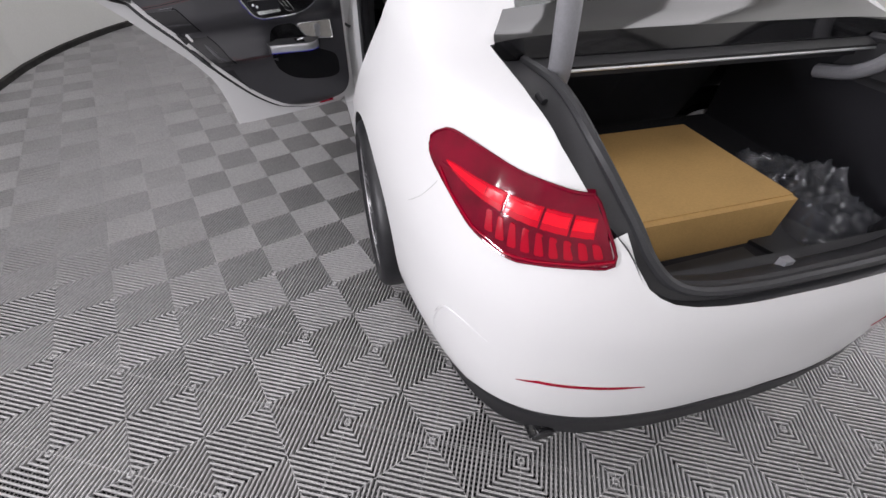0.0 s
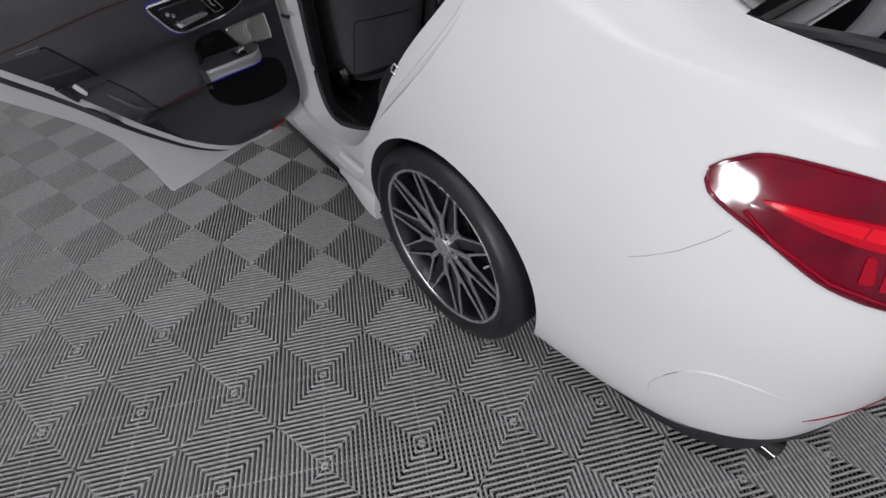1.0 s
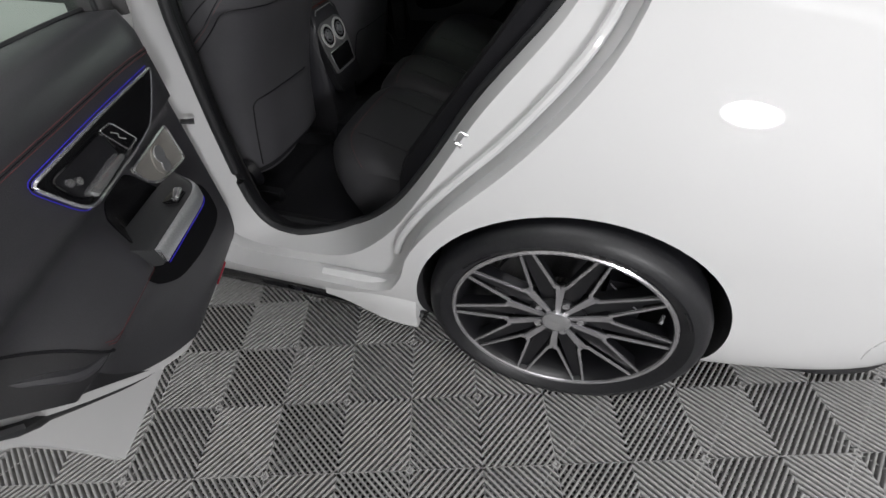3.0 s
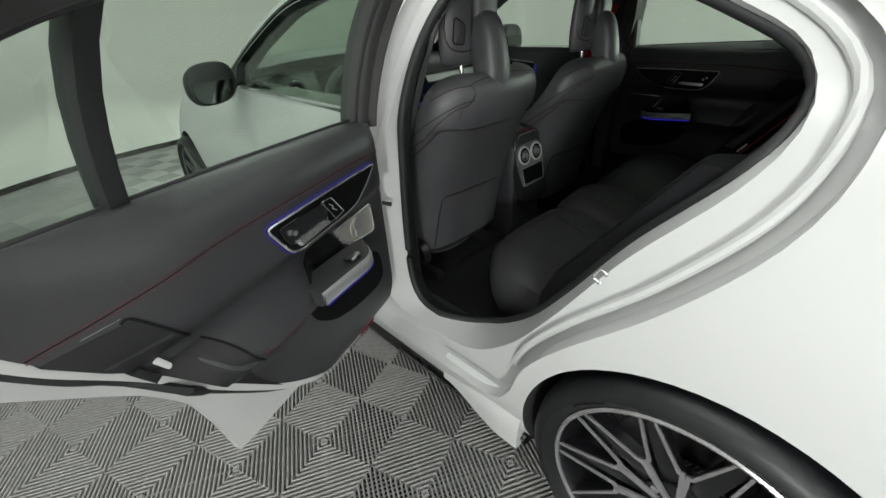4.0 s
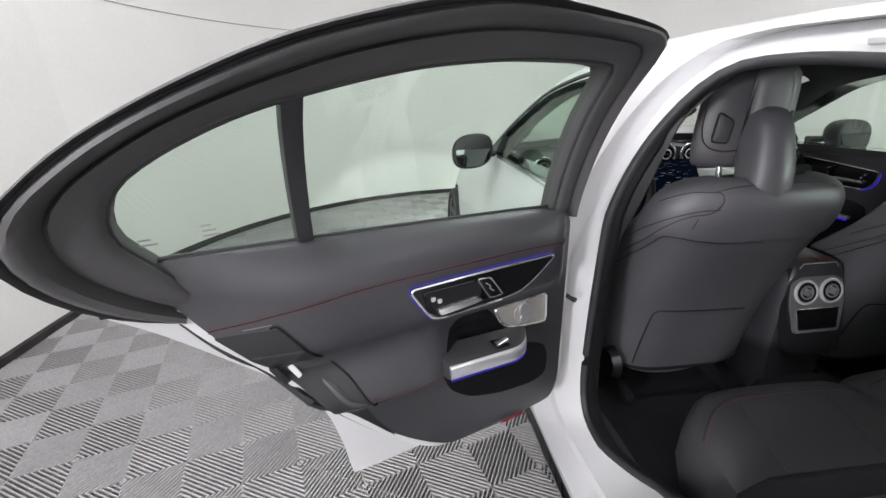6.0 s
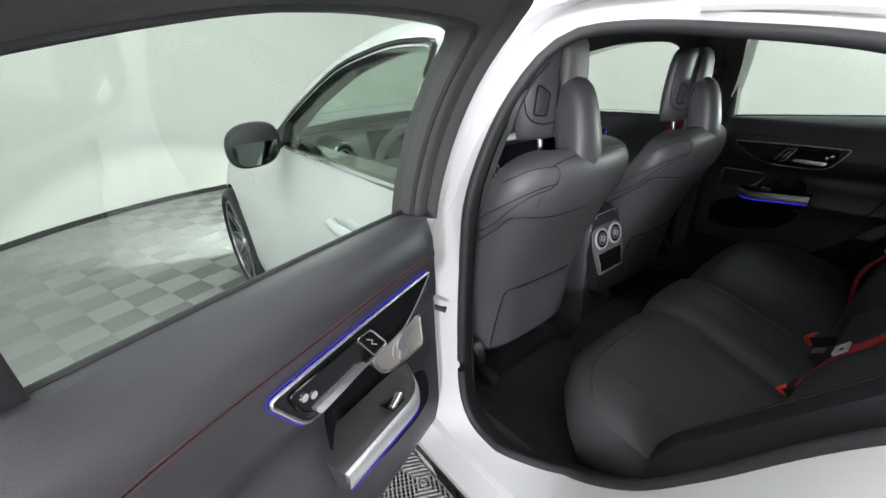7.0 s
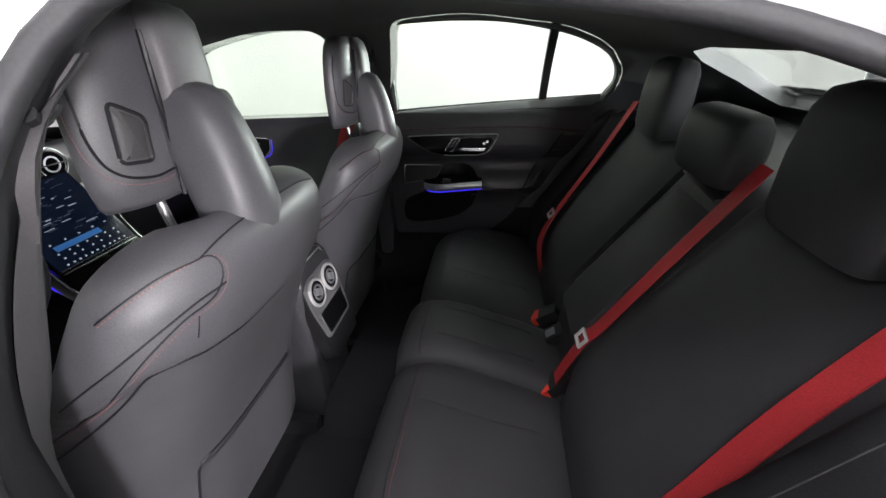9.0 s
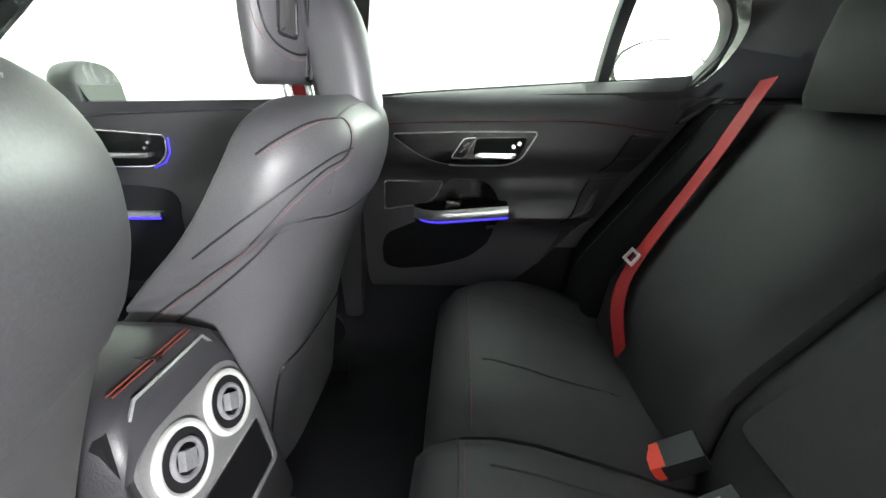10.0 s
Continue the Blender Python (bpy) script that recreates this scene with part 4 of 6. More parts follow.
        cyl(bm, (side * (card_x(0.835, 0.772) - 0.004 - d / 2), 0.835, 0.772 + dz), (1, 0, 0), r, d, 28)
        part("speaker_cone", bm, mt, sp)
    # scoop over the armrest grip as a flat black sheet for its shade, grip with switch, pocket under it
    scoop = rounded(A((0.432, 0.745), (0.424, 0.768), (0.404, 0.798), (0.359, 0.816), (0.317, 0.822), (0.285, 0.805), (0.245, 0.745), (0.225, 0.715), (0.30, 0.72)), [0.01, 0.02, 0.02, 0.02, 0.02, 0.02, 0.03, 0.01, 0.02])
    part("grip_scoop_shade", slab(scoop, fx(-0.01), fx(0.0016), side, 0.02), BLACKTRIM, root, "flat black sheet for the shaded scoop above the grip")
    # A sheet on the flat panel stands for the pocket's shaded hollow.
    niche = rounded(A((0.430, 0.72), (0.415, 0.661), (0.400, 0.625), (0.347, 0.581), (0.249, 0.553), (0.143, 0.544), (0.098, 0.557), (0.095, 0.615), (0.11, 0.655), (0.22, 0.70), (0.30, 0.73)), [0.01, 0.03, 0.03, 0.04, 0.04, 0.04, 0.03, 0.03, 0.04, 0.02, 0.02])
    part("door_pocket_shade", slab(niche, fx(-0.01), fx(0.0025), side, 0.02), NICHE, root, "flat black sheet for the shaded pocket behind the grip")

    def ledge(prof, n=22):
        """Skin along the grip; prof: (x, z) points with the share by which its end draws back."""
        rings = []
        for k in range(n):
            u = k / (n - 1)
            a = 0.446 - 0.250 * u
            back = 1 - (max(0.0, u - 0.60) / 0.40) ** 2.6
            rings.append([(side * (0.735 - (0.735 - x) * max(back, 0.04)), 1.02 - a, z - 0.020 * u) for x, z in prof])
        return loft(rings)

    # The right grip takes a darker trim to stand for shade.
    g = part("armrest_grip", ledge([(0.745, 0.766), (0.72, 0.763), (0.690, 0.759), (0.672, 0.755), (0.667, 0.750), (0.668, 0.732), (0.68, 0.722), (0.745, 0.716)]), GRIPGREY if left else BLACKTRIM, root, "satin grey armrest grip" if left else "armrest grip darkened for the shaded side", 40)
    part("grip_trim", ledge([(0.674, 0.7585), (0.668, 0.757), (0.6635, 0.751), (0.6635, 0.734), (0.667, 0.729), (0.672, 0.731)]), ALU, g, "brushed aluminium grip edge", 40)
    part("ambient_strip", tube([(side * (0.735 - 0.070 * max(1 - (max(0.0, u - 0.60) / 0.40) ** 2.6, 0.04)), 1.02 - 0.446 + 0.250 * u, 0.7275 - 0.020 * u) for u in np.linspace(0, 0.93, 16)], 0.0007 if left else 0.0016, 5), BLUE, g, "blue ambient light line")
    bm = slab(rounded(A((0.325, 0.763), (0.285, 0.757), (0.280, 0.748), (0.318, 0.752)), 0.004), lambda y, z: 0.705, lambda y, z: 0.682, side, 0)
    part("switch_well", bm, GLOSS, g, bevel=0.002)
    bm = tube([(side * 0.683, 1.02 - 0.318, 0.762), (side * 0.688, 1.02 - 0.288, 0.764)], [0.006, 0.008], 10, flat=0.6)
    part("window_switch", bm, CHROME, g, "chrome window switch")
    # window frame, divider, glass
    outer = A((0.030, 1.0), (0.030, 1.12), (0.030, 1.25), (0.034, 1.340), (0.07, 1.372), (0.235, 1.386), (0.436, 1.388), (0.556, 1.375), (0.695, 1.344), (0.800, 1.305), (0.896, 1.258), (0.965, 1.213), (1.025, 1.160), (1.050, 1.105), (1.030, 1.038), (0.96, 0.972), (0.88, 0.935))
    inner = A((0.100, 1.0), (0.104, 1.10), (0.112, 1.22), (0.122, 1.305), (0.155, 1.326), (0.29, 1.330), (0.409, 1.327), (0.547, 1.314), (0.712, 1.279), (0.806, 1.245), (0.873, 1.208), (0.905, 1.175), (0.920, 1.14), (0.918, 1.105), (0.895, 1.068), (0.86, 1.01))
    no, ni = catmull([(0, *p) for p in outer], 60), catmull([(0, *p) for p in inner], 60)
    rows = []
    for p, q in zip(no, ni):
        h = lambda v, d: side * (half(v.y, v.z) - d)
        sec = [(0.0, 0.004), (1.0, 0.012), (1.0, 0.058), (0.96, 0.070), (0.88, 0.074), (0.52, 0.071), (0.46, 0.058), (0.42, 0.064), (0.36, 0.084), (0.28, 0.088), (0.20, 0.080), (0.16, 0.060), (0.125, 0.036), (0.09, 0.034), (0.075, 0.052), (0.04, 0.058), (0.0, 0.046)]
        rows.append([(h(p.lerp(q, f), d), *p.lerp(q, f).yz) for f, d in sec])
    fr = part("window_frame", loft(rows), FRAMEGREY, root, "dark grey window frame trim", 50)
    part("frame_seal", tube([(side * (half(v.y, v.z) - 0.040), v.y, v.z) for v in (p.lerp(q, 0.107) for p, q in zip(no, ni))], 0.006, 8), RUBBER, fr, "black rubber frame seal")
    part("frame_seal", tube([(side * (half(v.y, v.z) - 0.058), v.y, v.z) for v in (p.lerp(q, 0.97) for p, q in zip(no, ni))], 0.005, 8), RUBBER, fr)
    if left:
        part("outer_trim", tube([(side * (half(v.y, v.z) - 0.004), v.y, v.z) for v in (p.lerp(q, 0.3) for p, q in zip(no[8:-2], ni[8:-2]))], 0.010, 6), GLOSS, fr, "gloss black outer trim")
    div = A((0.706, 1.302), (0.677, 1.307), (0.661, 1.05), (0.688, 1.05))
    part("window_divider", slab(div, lambda y, z: half(y, z) - 0.010, lambda y, z: half(y, z) - 0.050, side), RUBBER, root, "dark window divider bar", 30, bevel=0.006)
    gl = [(p.y, p.z) for p in catmull([(0, *p) for p in A((0.05, 0.97), (0.06, 1.12), (0.075, 1.30), (0.14, 1.346), (0.409, 1.343), (0.547, 1.333), (0.712, 1.299), (0.81, 1.262), (0.89, 1.21), (0.935, 1.14), (0.93, 1.06), (0.90, 0.98))], 48)]
    pane = part("window_pane", slab(gl, lambda y, z: half(y, z) - 0.028, lambda y, z: half(y, z) - 0.032, side, 0.06), GREENGLASS, root, "green-tinted window glass", 30)
    pane.visible_shadow = not left
    for yy, w, n in ((0.195, 0.026, 3), (0.115, 0.022, 2)):
        for k in range(n):
            z = 1.088 + 0.009 * k
            bm = slab([(yy, z), (yy + w - 0.006 * k, z), (yy + w - 0.006 * k, z + 0.003), (yy, z + 0.003)], lambda y, z: half(y, z) - 0.0325, lambda y, z: half(y, z) - 0.0332, side, 0)
            part("glass_mark", bm, PRINT, root, "small grey print on the glass", 0)
    bs = A((0.03, 0.955), (0.03, 1.006), (0.15, 1.018), (0.3, 1.028), (0.6, 1.044), (0.86, 1.054), (0.93, 1.052), (0.985, 1.03), (0.99, 0.985), (0.6, 0.975), (0.3, 0.965), drop=0.016)
    part("belt_seal", slab(bs, lambda y, z: half(y, z) - 0.003, lambda y, z: half(y, z) - 0.024, side, 0.06), PLASTIC, root, "black outer belt strip", 40)
    part("belt_seal", tube([(side * (half(y, z) - 0.035), y, z) for y, z in A((0.09, 1.024), (0.2, 1.031), (0.5, 1.046), (0.89, 1.063))], 0.004, 6), RUBBER, root)
    return root


DOOR_L = rear_door(-1)
DOOR_L.matrix_local = OPENED
rear_door(1)


def front_door(side):
    """What shows of a front door: glass, mirror, handle, joints and inner trim."""
    root = new("front_door")
    root.parent = CAR
    tagged(root, "closed front door")
    pane = part("window_pane", slab(inset(W_FRONT, -0.012), lambda y, z: half(y, z) - 0.016, lambda y, z: half(y, z) - 0.020, side, 0.06), GREENGLASS, root, "green-tinted window glass", 30)
    pane.visible_shadow = False
    part("window_trim", tube([(side * (half(y, z) - 0.004), y, z) for y, z in inset(W_FRONT, -0.010)], 0.012, 6, True), GLOSS, root, "gloss black window surround")
    part("belt_strip", tube([(side * (half(y, 1.012) + 0.002), y, 1.012 + 0.004 * (1.5 - y)) for y in np.linspace(1.03, 2.16, 14)], 0.007, 6), CHROME, root, "thin bright strip under the window")
    part("mirror_corner", slab(rounded([(2.15, 1.018), (1.98, 1.10), (1.955, 1.018)], 0.01), lambda y, z: half(y, z) + 0.004, lambda y, z: half(y, z) - 0.04, side, 0), PLASTIC, root)
    gap = [(1.035, 0.30), (1.040, 0.60), (1.030, 0.80), (1.015, 0.99)]
    part("panel_gap", tube([(side * (half(y, z) + 0.0), y, z) for y, z in gap], 0.002, 4), PLASTIC, root)
    gap = [(2.30, 0.30), (2.33, 0.60), (2.31, 0.80), (2.24, 0.93)]
    part("panel_gap", tube([(side * (half(y, z) + 0.0), y, z) for y, z in gap], 0.002, 4), PLASTIC, root)
    # outside handle
    p = [(1.15, 0.0), (1.18, 0.028), (1.27, 0.034), (1.36, 0.028), (1.39, 0.0)]
    part("outer_handle", tube([(side * (half(y, 0.865) + d), y, 0.865) for y, d in p], [0.008, 0.014, 0.016, 0.014, 0.008], 10, flat=1.2), PAINT, root, "white painted outer handle")
    bm = bmesh.new()
    bmesh.ops.create_uvsphere(bm, u_segments=20, v_segments=10, radius=0.05, matrix=Matrix.Translation((side * (half(1.27, 0.865) - 0.014), 1.27, 0.862)) @ Matrix.Diagonal((0.35, 1.7, 0.62, 1)))
    part("handle_cup", bm, PAINT, root)
    # mirror
    mx = side * 0.948

    def oval(y, s, cz=1.050, wx=0.092, wz=0.076):
        out = []
        for q in (2 * math.pi * j / 32 for j in range(32)):
            cq, sq = math.cos(q), math.sin(q)
            out.append((mx + wx * s * math.copysign(abs(cq) ** 0.78, cq), y, cz + wz * s * math.copysign(abs(sq) ** 0.78, sq) - 0.012 * cq * side * s))
        return out

    mh = part("wing_mirror", loft([oval(1.800, 0.90), oval(1.804, 0.97), oval(1.82, 1.0), oval(1.85, 0.98), oval(1.88, 0.90), oval(1.905, 0.72), oval(1.915, 0.45)]), PLASTIC, root, "black door mirror housing", 50)
    glassr = [(x, y + (z - 1.052) * 0.22, z) for x, y, z in oval(1.806, 0.84)]
    bm = loft([glassr, [(a, b2 + 0.012, c) for a, b2, c in glassr]])
    bmesh.ops.translate(bm, verts=bm.verts, vec=(0, -0.008, 0))
    part("mirror_glass", bm, MIRROR, mh, "mirror glass tilted down")
    part("mirror_arm", tube([(side * 0.83, 1.93, 1.025), (side * 0.90, 1.90, 1.028), (side * 0.95, 1.87, 1.035)], [0.03, 0.026, 0.03], 10, flat=0.6), PLASTIC, root)
    # inner trim
    card = rounded([(1.06, 1.02), (2.10, 1.005), (2.15, 0.90), (2.05, 0.55), (1.90, 0.42), (1.10, 0.42)], 0.05)
    fx = lambda d: (lambda y, z: 0.742 - d - 0.03 * math.exp(-((z - 0.70) / 0.07) ** 2))
    part("inner_panel", slab(card, fx(-0.03), fx(0), side, 0.06), SOFT, root, "black soft-touch inner door panel", 60)
    hp = rounded([(1.485, 0.932), (1.76, 0.953), (2.02, 0.958), (1.98, 0.87), (1.70, 0.848), (1.53, 0.849), (1.49, 0.88)], [0.014, 0.03, 0.02, 0.02, 0.03, 0.02, 0.03])
    h = part("handle_panel", slab(hp, fx(-0.004), fx(0.006), side, 0), BLACKTRIM, root, "gloss black handle panel")
    part("chrome_trim", tube([(side * (fx(0.006)(y, z)), y, z) for y, z in hp], 0.0022, 6, True), CHROME, h)
    part("ambient_strip", tube([(side * fx(0.004)(y, z), y, z) for y, z in ((1.535, 0.845), (1.50, 0.86), (1.483, 0.885), (1.479, 0.925))], 0.0020, 5), BLUE, h, "blue ambient light line")
    part("door_handle", slab(rounded([(1.535, 0.875), (1.53, 0.886), (1.655, 0.888), (1.665, 0.874)], 0.004), fx(0.004), fx(0.022), side, 0), CHROME, h, "chrome inner door handle", bevel=0.002)
    part("seat_switch", tube([(side * fx(0.02)(y, z), y, z) for y, z in ((1.685, 0.882), (1.688, 0.92), (1.675, 0.928))], 0.005, 8), CHROME, h)
    for k in range(2):
        bm = bmesh.new()
        cyl(bm, (side * fx(0.008)(1.535, 0.91), 1.535 + 0.012 * k, 0.913 - 0.014 * k), (1, 0, 0), 0.004, 0.006, 12)
        part("memory_button", bm, CHROME, h)
    # Flat carpet-black sheet in place of a hollow lying in shade.
    part("door_pocket_shade", slab(rounded([(1.47, 0.78), (1.60, 0.80), (1.90, 0.79), (1.95, 0.50), (1.50, 0.50)], 0.06), fx(-0.01), fx(0.003), side, 0.06), CARPET, root, "flat black sheet for the shaded pocket behind the grip")
    g = part("armrest_grip", slab(rounded([(1.522, 0.730), (1.522, 0.716), (1.95, 0.716), (1.95, 0.730)], 0.004), fx(-0.01), fx(0.020), side, 0), ALU, root, "brushed armrest edge")
    part("ambient_strip", tube([(side * fx(0.020)(y, z), y, z) for y, z in ((1.522, 0.714), (1.95, 0.714))], 0.004, 5), BLUE, g, "blue ambient light line")
    return root


front_door(-1)
front_door(1)

# joints, seals and lining round the open doorway
DOOR_IN = catmull([(0, 0.872, 0.392), (0, 0.78, 0.374), (0, 0.62, 0.395), (0, 0.475, 0.495), (0, 0.362, 0.64), (0, 0.24, 0.825), (0, 0.10, 1.00), (0, 0.048, 1.10), (0, 0.078, 1.168), (0, 0.18, 1.222), (0, 0.33, 1.278), (0, 0.50, 1.308),
                   (0, 0.685, 1.328), (0, 0.782, 1.308), (0, 0.838, 1.205), (0, 0.874, 1.05), (0, 0.897, 0.85), (0, 0.912, 0.65), (0, 0.912, 0.48)], 90, True)
DOOR_IN = [(p.y, p.z) for p in DOOR_IN]


def flange_x(y, z):
    k = min(max((y - 0.62) / 0.15, 0), 1)
    return min(0.725 + 0.06 * k, half(y, z) - 0.088 + 0.048 * k)


rows = []
for (y0, z0), (y1, z1) in zip(DOOR_OPEN, DOOR_IN):
    x0, x1 = half(y0, z0) - 0.0615, flange_x(y1, z1)
    rows.append([(-(x0 + (x1 - x0) * k), y0 + (y1 - y0) * k + dy, z0 + (z1 - z0) * k) for k, dy in ((0.0, 0.0), (0.25, 0.0), (0.6, 0.0), (0.9, 0.0), (1.0, 0.0))])
bm = bmesh.new()
grid(bm, rows + [rows[0]])
bmesh.ops.remove_doubles(bm, verts=bm.verts, dist=1e-5)
part("jamb_flange", bm, PAINT, CAR, "white painted inner door jamb", 50)
ring = [(-(flange_x(y, z) - 0.004), y, z) for y, z in inset(DOOR_IN, 0.003)]
part("doorway_seal", tube(ring, 0.011, 10, True), RUBBER, CAR, "black rubber doorway seal")
rows = []
for d, ins in ((0.004, 0.004), (0.012, 0.006), (0.026, 0.002), (0.042, -0.006), (0.055, -0.014)):
    rows.append([(-(flange_x(y, z) - d), y, z) for y, z in inset(DOOR_IN, ins)])
bm = bmesh.new()
grid(bm, rows, wrap=True)
part("doorway_lining", bm, PLASTIC, CAR, "dark trim inside the doorway", 60)
ring = [(-(half(y, z) - 0.050), y, z) for y, z in inset(DOOR_CUT, 0.032)]
part("jamb_bead", tube(ring[17:56], 0.010, 8), PAINT, CAR, "raised white bead on the door jamb")
SN = Vector((-0.245, 0.81, 0.53))
SA, SB = Vector((-0.826, 0.250, 0.776)), Vector((-0.821, 0.239, 0.797))
part("striker", tube([SA - SN * 0.004, SA + SN * 0.013, SA + SN * 0.016 + (SB - SA) * 0.15, SB + SN * 0.016 - (SB - SA) * 0.15, SB + SN * 0.013, SB - SN * 0.004], 0.0026, 8), CHROME, CAR, "bright metal door striker")
for p in (SA, SB):
    bm = bmesh.new()
    cyl(bm, p, tuple(SN), 0.006, 0.004, 16)
    part("striker_foot", bm, CHROME, CAR, bevel=0.001)


# rear window, windscreen
def roof_glass(name, y0, y1, x0, x1, material, label):
    rows = []
    for k in range(15):
        y = y0 + (y1 - y0) * k / 14
        hw = x0 + (x1 - x0) * k / 14
        row = []
        for j in range(17):
            x = hw * (2 * j / 16 - 1)
            xb = float(np.interp(y, SIDE_Y, SIDE_X)) - off(1.0)
            q = min(abs(x) / xb, 0.99)
            row.append((x, y, zbelt(y) + (1 - q**5.5) ** 0.8 * (zroof(y) - zbelt(y)) - 0.008))
        rows.append(row)
    bm = bmesh.new()
    grid(bm, rows)
    ret = bmesh.ops.extrude_face_region(bm, geom=bm.faces[:])
    for v in ret["geom"]:
        if isinstance(v, bmesh.types.BMVert):
            v.co.z -= 0.004
    ob = part(name, bm, material, CAR, label, 60)


roof_glass("rear_window", -0.42, 0.15, 0.57, 0.49, REARGLASS, "dark tinted rear window")
roof_glass("windscreen", 2.27, 1.63, 0.66, 0.54, CLEARGLASS, "clear windscreen")


# ---------------------------------------------------------------- cabin
from mathutils.bvhtree import BVHTree


def ellring(c, w, d, n=36, e=2.6, wing=0.0, rear=1.0):
    """A level rounded ring round c, half as wide as w and as deep as d; wing: how far its sides bend forward; rear: how much narrower its rear is."""
    out = []
    for k in range(n):
        t = 2 * math.pi * k / n
        ct, st = math.cos(t), math.sin(t)
        x = w * math.copysign(abs(ct) ** (2 / e), ct)
        y = d * math.copysign(abs(st) ** (2 / e), st)
        x *= rear + (1 - rear) * (y / max(d, 1e-6) + 1) / 2
        y += wing * (abs(x) / max(w, 1e-6)) ** 4
        out.append((c[0] + x, c[1] + y, c[2]))
    return out


def surf_back(z):
    """The rear face of a front seat's backrest, at its middle."""
    return spl(z, [0.40, 0.50, 0.60, 0.70, 0.78, 0.86, 0.92, 0.97, 1.01, 1.04, 1.06, 1.073], [1.020, 1.008, 0.990, 0.962, 0.932, 0.896, 0.866, 0.848, 0.842, 0.846, 0.856, 0.872])


def front_seat(xc, dz):
    root = new("front_seat")
    root.parent = CAR
    tagged(root, "black leather sports seat")
    ZS = [0.40, 0.50, 0.60, 0.70, 0.74, 0.78, 0.84, 0.90, 0.95, 0.99, 1.02, 1.045, 1.058, 1.068, 1.073]
    WS = [0.238, 0.245, 0.250, 0.254, 0.256, 0.258, 0.260, 0.262, 0.260, 0.252, 0.240, 0.222, 0.204, 0.175, 0.14]
    DS = [0.120, 0.130, 0.135, 0.130, 0.124, 0.112, 0.092, 0.072, 0.060, 0.052, 0.045, 0.036, 0.028, 0.017, 0.006]
    rings = []
    for z in [0.42 + 0.014 * k for k in range(17)] + [0.655 + 0.0075 * k for k in range(50)] + [1.03, 1.038, 1.045, 1.052, 1.058, 1.063, 1.068, 1.071, 1.073]:
        w, d = spl(z, ZS, WS), spl(z, ZS, DS)
        c = Vector((xc, surf_back(z) + d, z + dz))
        ring = []
        for p in ellring(c, w, d, 96, spl(z, [0.4, 0.84, 0.94, 1.08], [5.0, 4.4, 4.0, 4.0]), spl(z, [0.4, 0.70, 0.92, 1.08], [0.05, 0.047, 0.060, 0.050])):
            v = Vector(p)
            ax = abs(v.x - xc)
            zl = spl(ax, [0.0, 0.10, 0.17, 0.225, 0.262], [0.902, 0.903, 0.908, 0.918, 0.905]) - 0.68 * max(0.0, v.y - surf_back(z) - 0.055)
            u = min(max((z - zl) / 0.009, 0), 1)
            puff = 0.012 * u * u * (3 - 2 * u) * min(1.0, max(0.0, (1.073 - z) / 0.03))
            ring.append(v + (v - c).normalized() * puff)
        rings.append(ring)
    part("backrest", loft(rings), LEATHER, root, "black leather backrest", 60)
    tree = BVHTree.FromPolygons([v for r in rings for v in r], [(96 * i + k, 96 * i + (k + 1) % 96, 96 * i + 96 + (k + 1) % 96, 96 * i + 96 + k) for i in range(len(rings) - 1) for k in range(96)])

    def seam(pts, r, mt, n=40, sd=-1, lab=""):
        """A thread over the backrest through points given for a seat about x = -0.365."""
        ctl = [tree.find_nearest(Vector((xc + (p[0] + 0.365) * (1 if sd < 0 else -1), p[1], p[2] + dz)))[0] for p in pts]
        out = [tree.find_nearest(p)[0] for p in catmull(ctl, n)]
        for _ in range(2):
            out = [out[0]] + [(a + 2 * m + c) / 4 for a, m, c in zip(out, out[1:], out[2:])] + [out[-1]]
        part("seam", tube(out, r, 5) if mt is not PALETHREAD else dashes(out, r), mt, root, lab)

    def onback(x, z, o=0.002):
        p = tree.ray_cast(Vector((x, 0.5, z + dz)), Vector((0, 1, 0)))[0]
        return Vector((x, (p.y if p else 0.98) - o, z + dz))

    pk = rounded([(-0.560, 0.43), (-0.535, 0.655), (-0.225, 0.642), (-0.200, 0.43)], [0.01, 0.022, 0.022, 0.01], 6)
    pk = [(x + 0.365 + xc, z) for x, z in pk]
    rise = [(pk[0][0] + (b[0] - pk[0][0]) * f, pk[0][1] + (b[1] - pk[0][1]) * f) for b in (pk[7],) for f in np.linspace(0, 1, 14)] + pk[8:14]
    across = [(pk[13][0] + (pk[14][0] - pk[13][0]) * f, pk[13][1] + (pk[14][1] - pk[13][1]) * f) for f in np.linspace(0, 1, 16)]
    part("pocket_edge", tube([onback(x, z, 0.0008) for x, z in rise + across], 0.0026, 6), PLASTIC, root)
    bm = bmesh.new()
    grid(bm, [[onback(pk[0][0] + 0.004 + (0.016 * v) + (0.350 - 0.03 * v) * j / 14, 0.43 + 0.212 * v - 0.010 * v * j / 14, 0.0035 + 0.002 * math.sin(math.pi * v)) for j in range(15)] for v in np.linspace(0, 1, 12)])
    part("seat_pocket", bm, LEATHER, root, "dark map pocket flap", 40)
    for sd in (-1, 1):
        # stitched outline of the shoulder pad, a crease inside it, seams over the top and along the pad's foot
        oval = [(-0.612, 0.93, 1.005), (-0.575, 0.872, 1.046), (-0.536, 0.842, 1.060), (-0.510, 0.846, 1.045), (-0.503, 0.846, 1.018), (-0.526, 0.846, 0.990), (-0.577, 0.850, 0.976), (-0.612, 0.885, 0.948), (-0.622, 0.925, 0.918), (-0.622, 0.973, 0.886), (-0.615, 1.078, 0.812), (-0.61, 1.15, 0.76)]
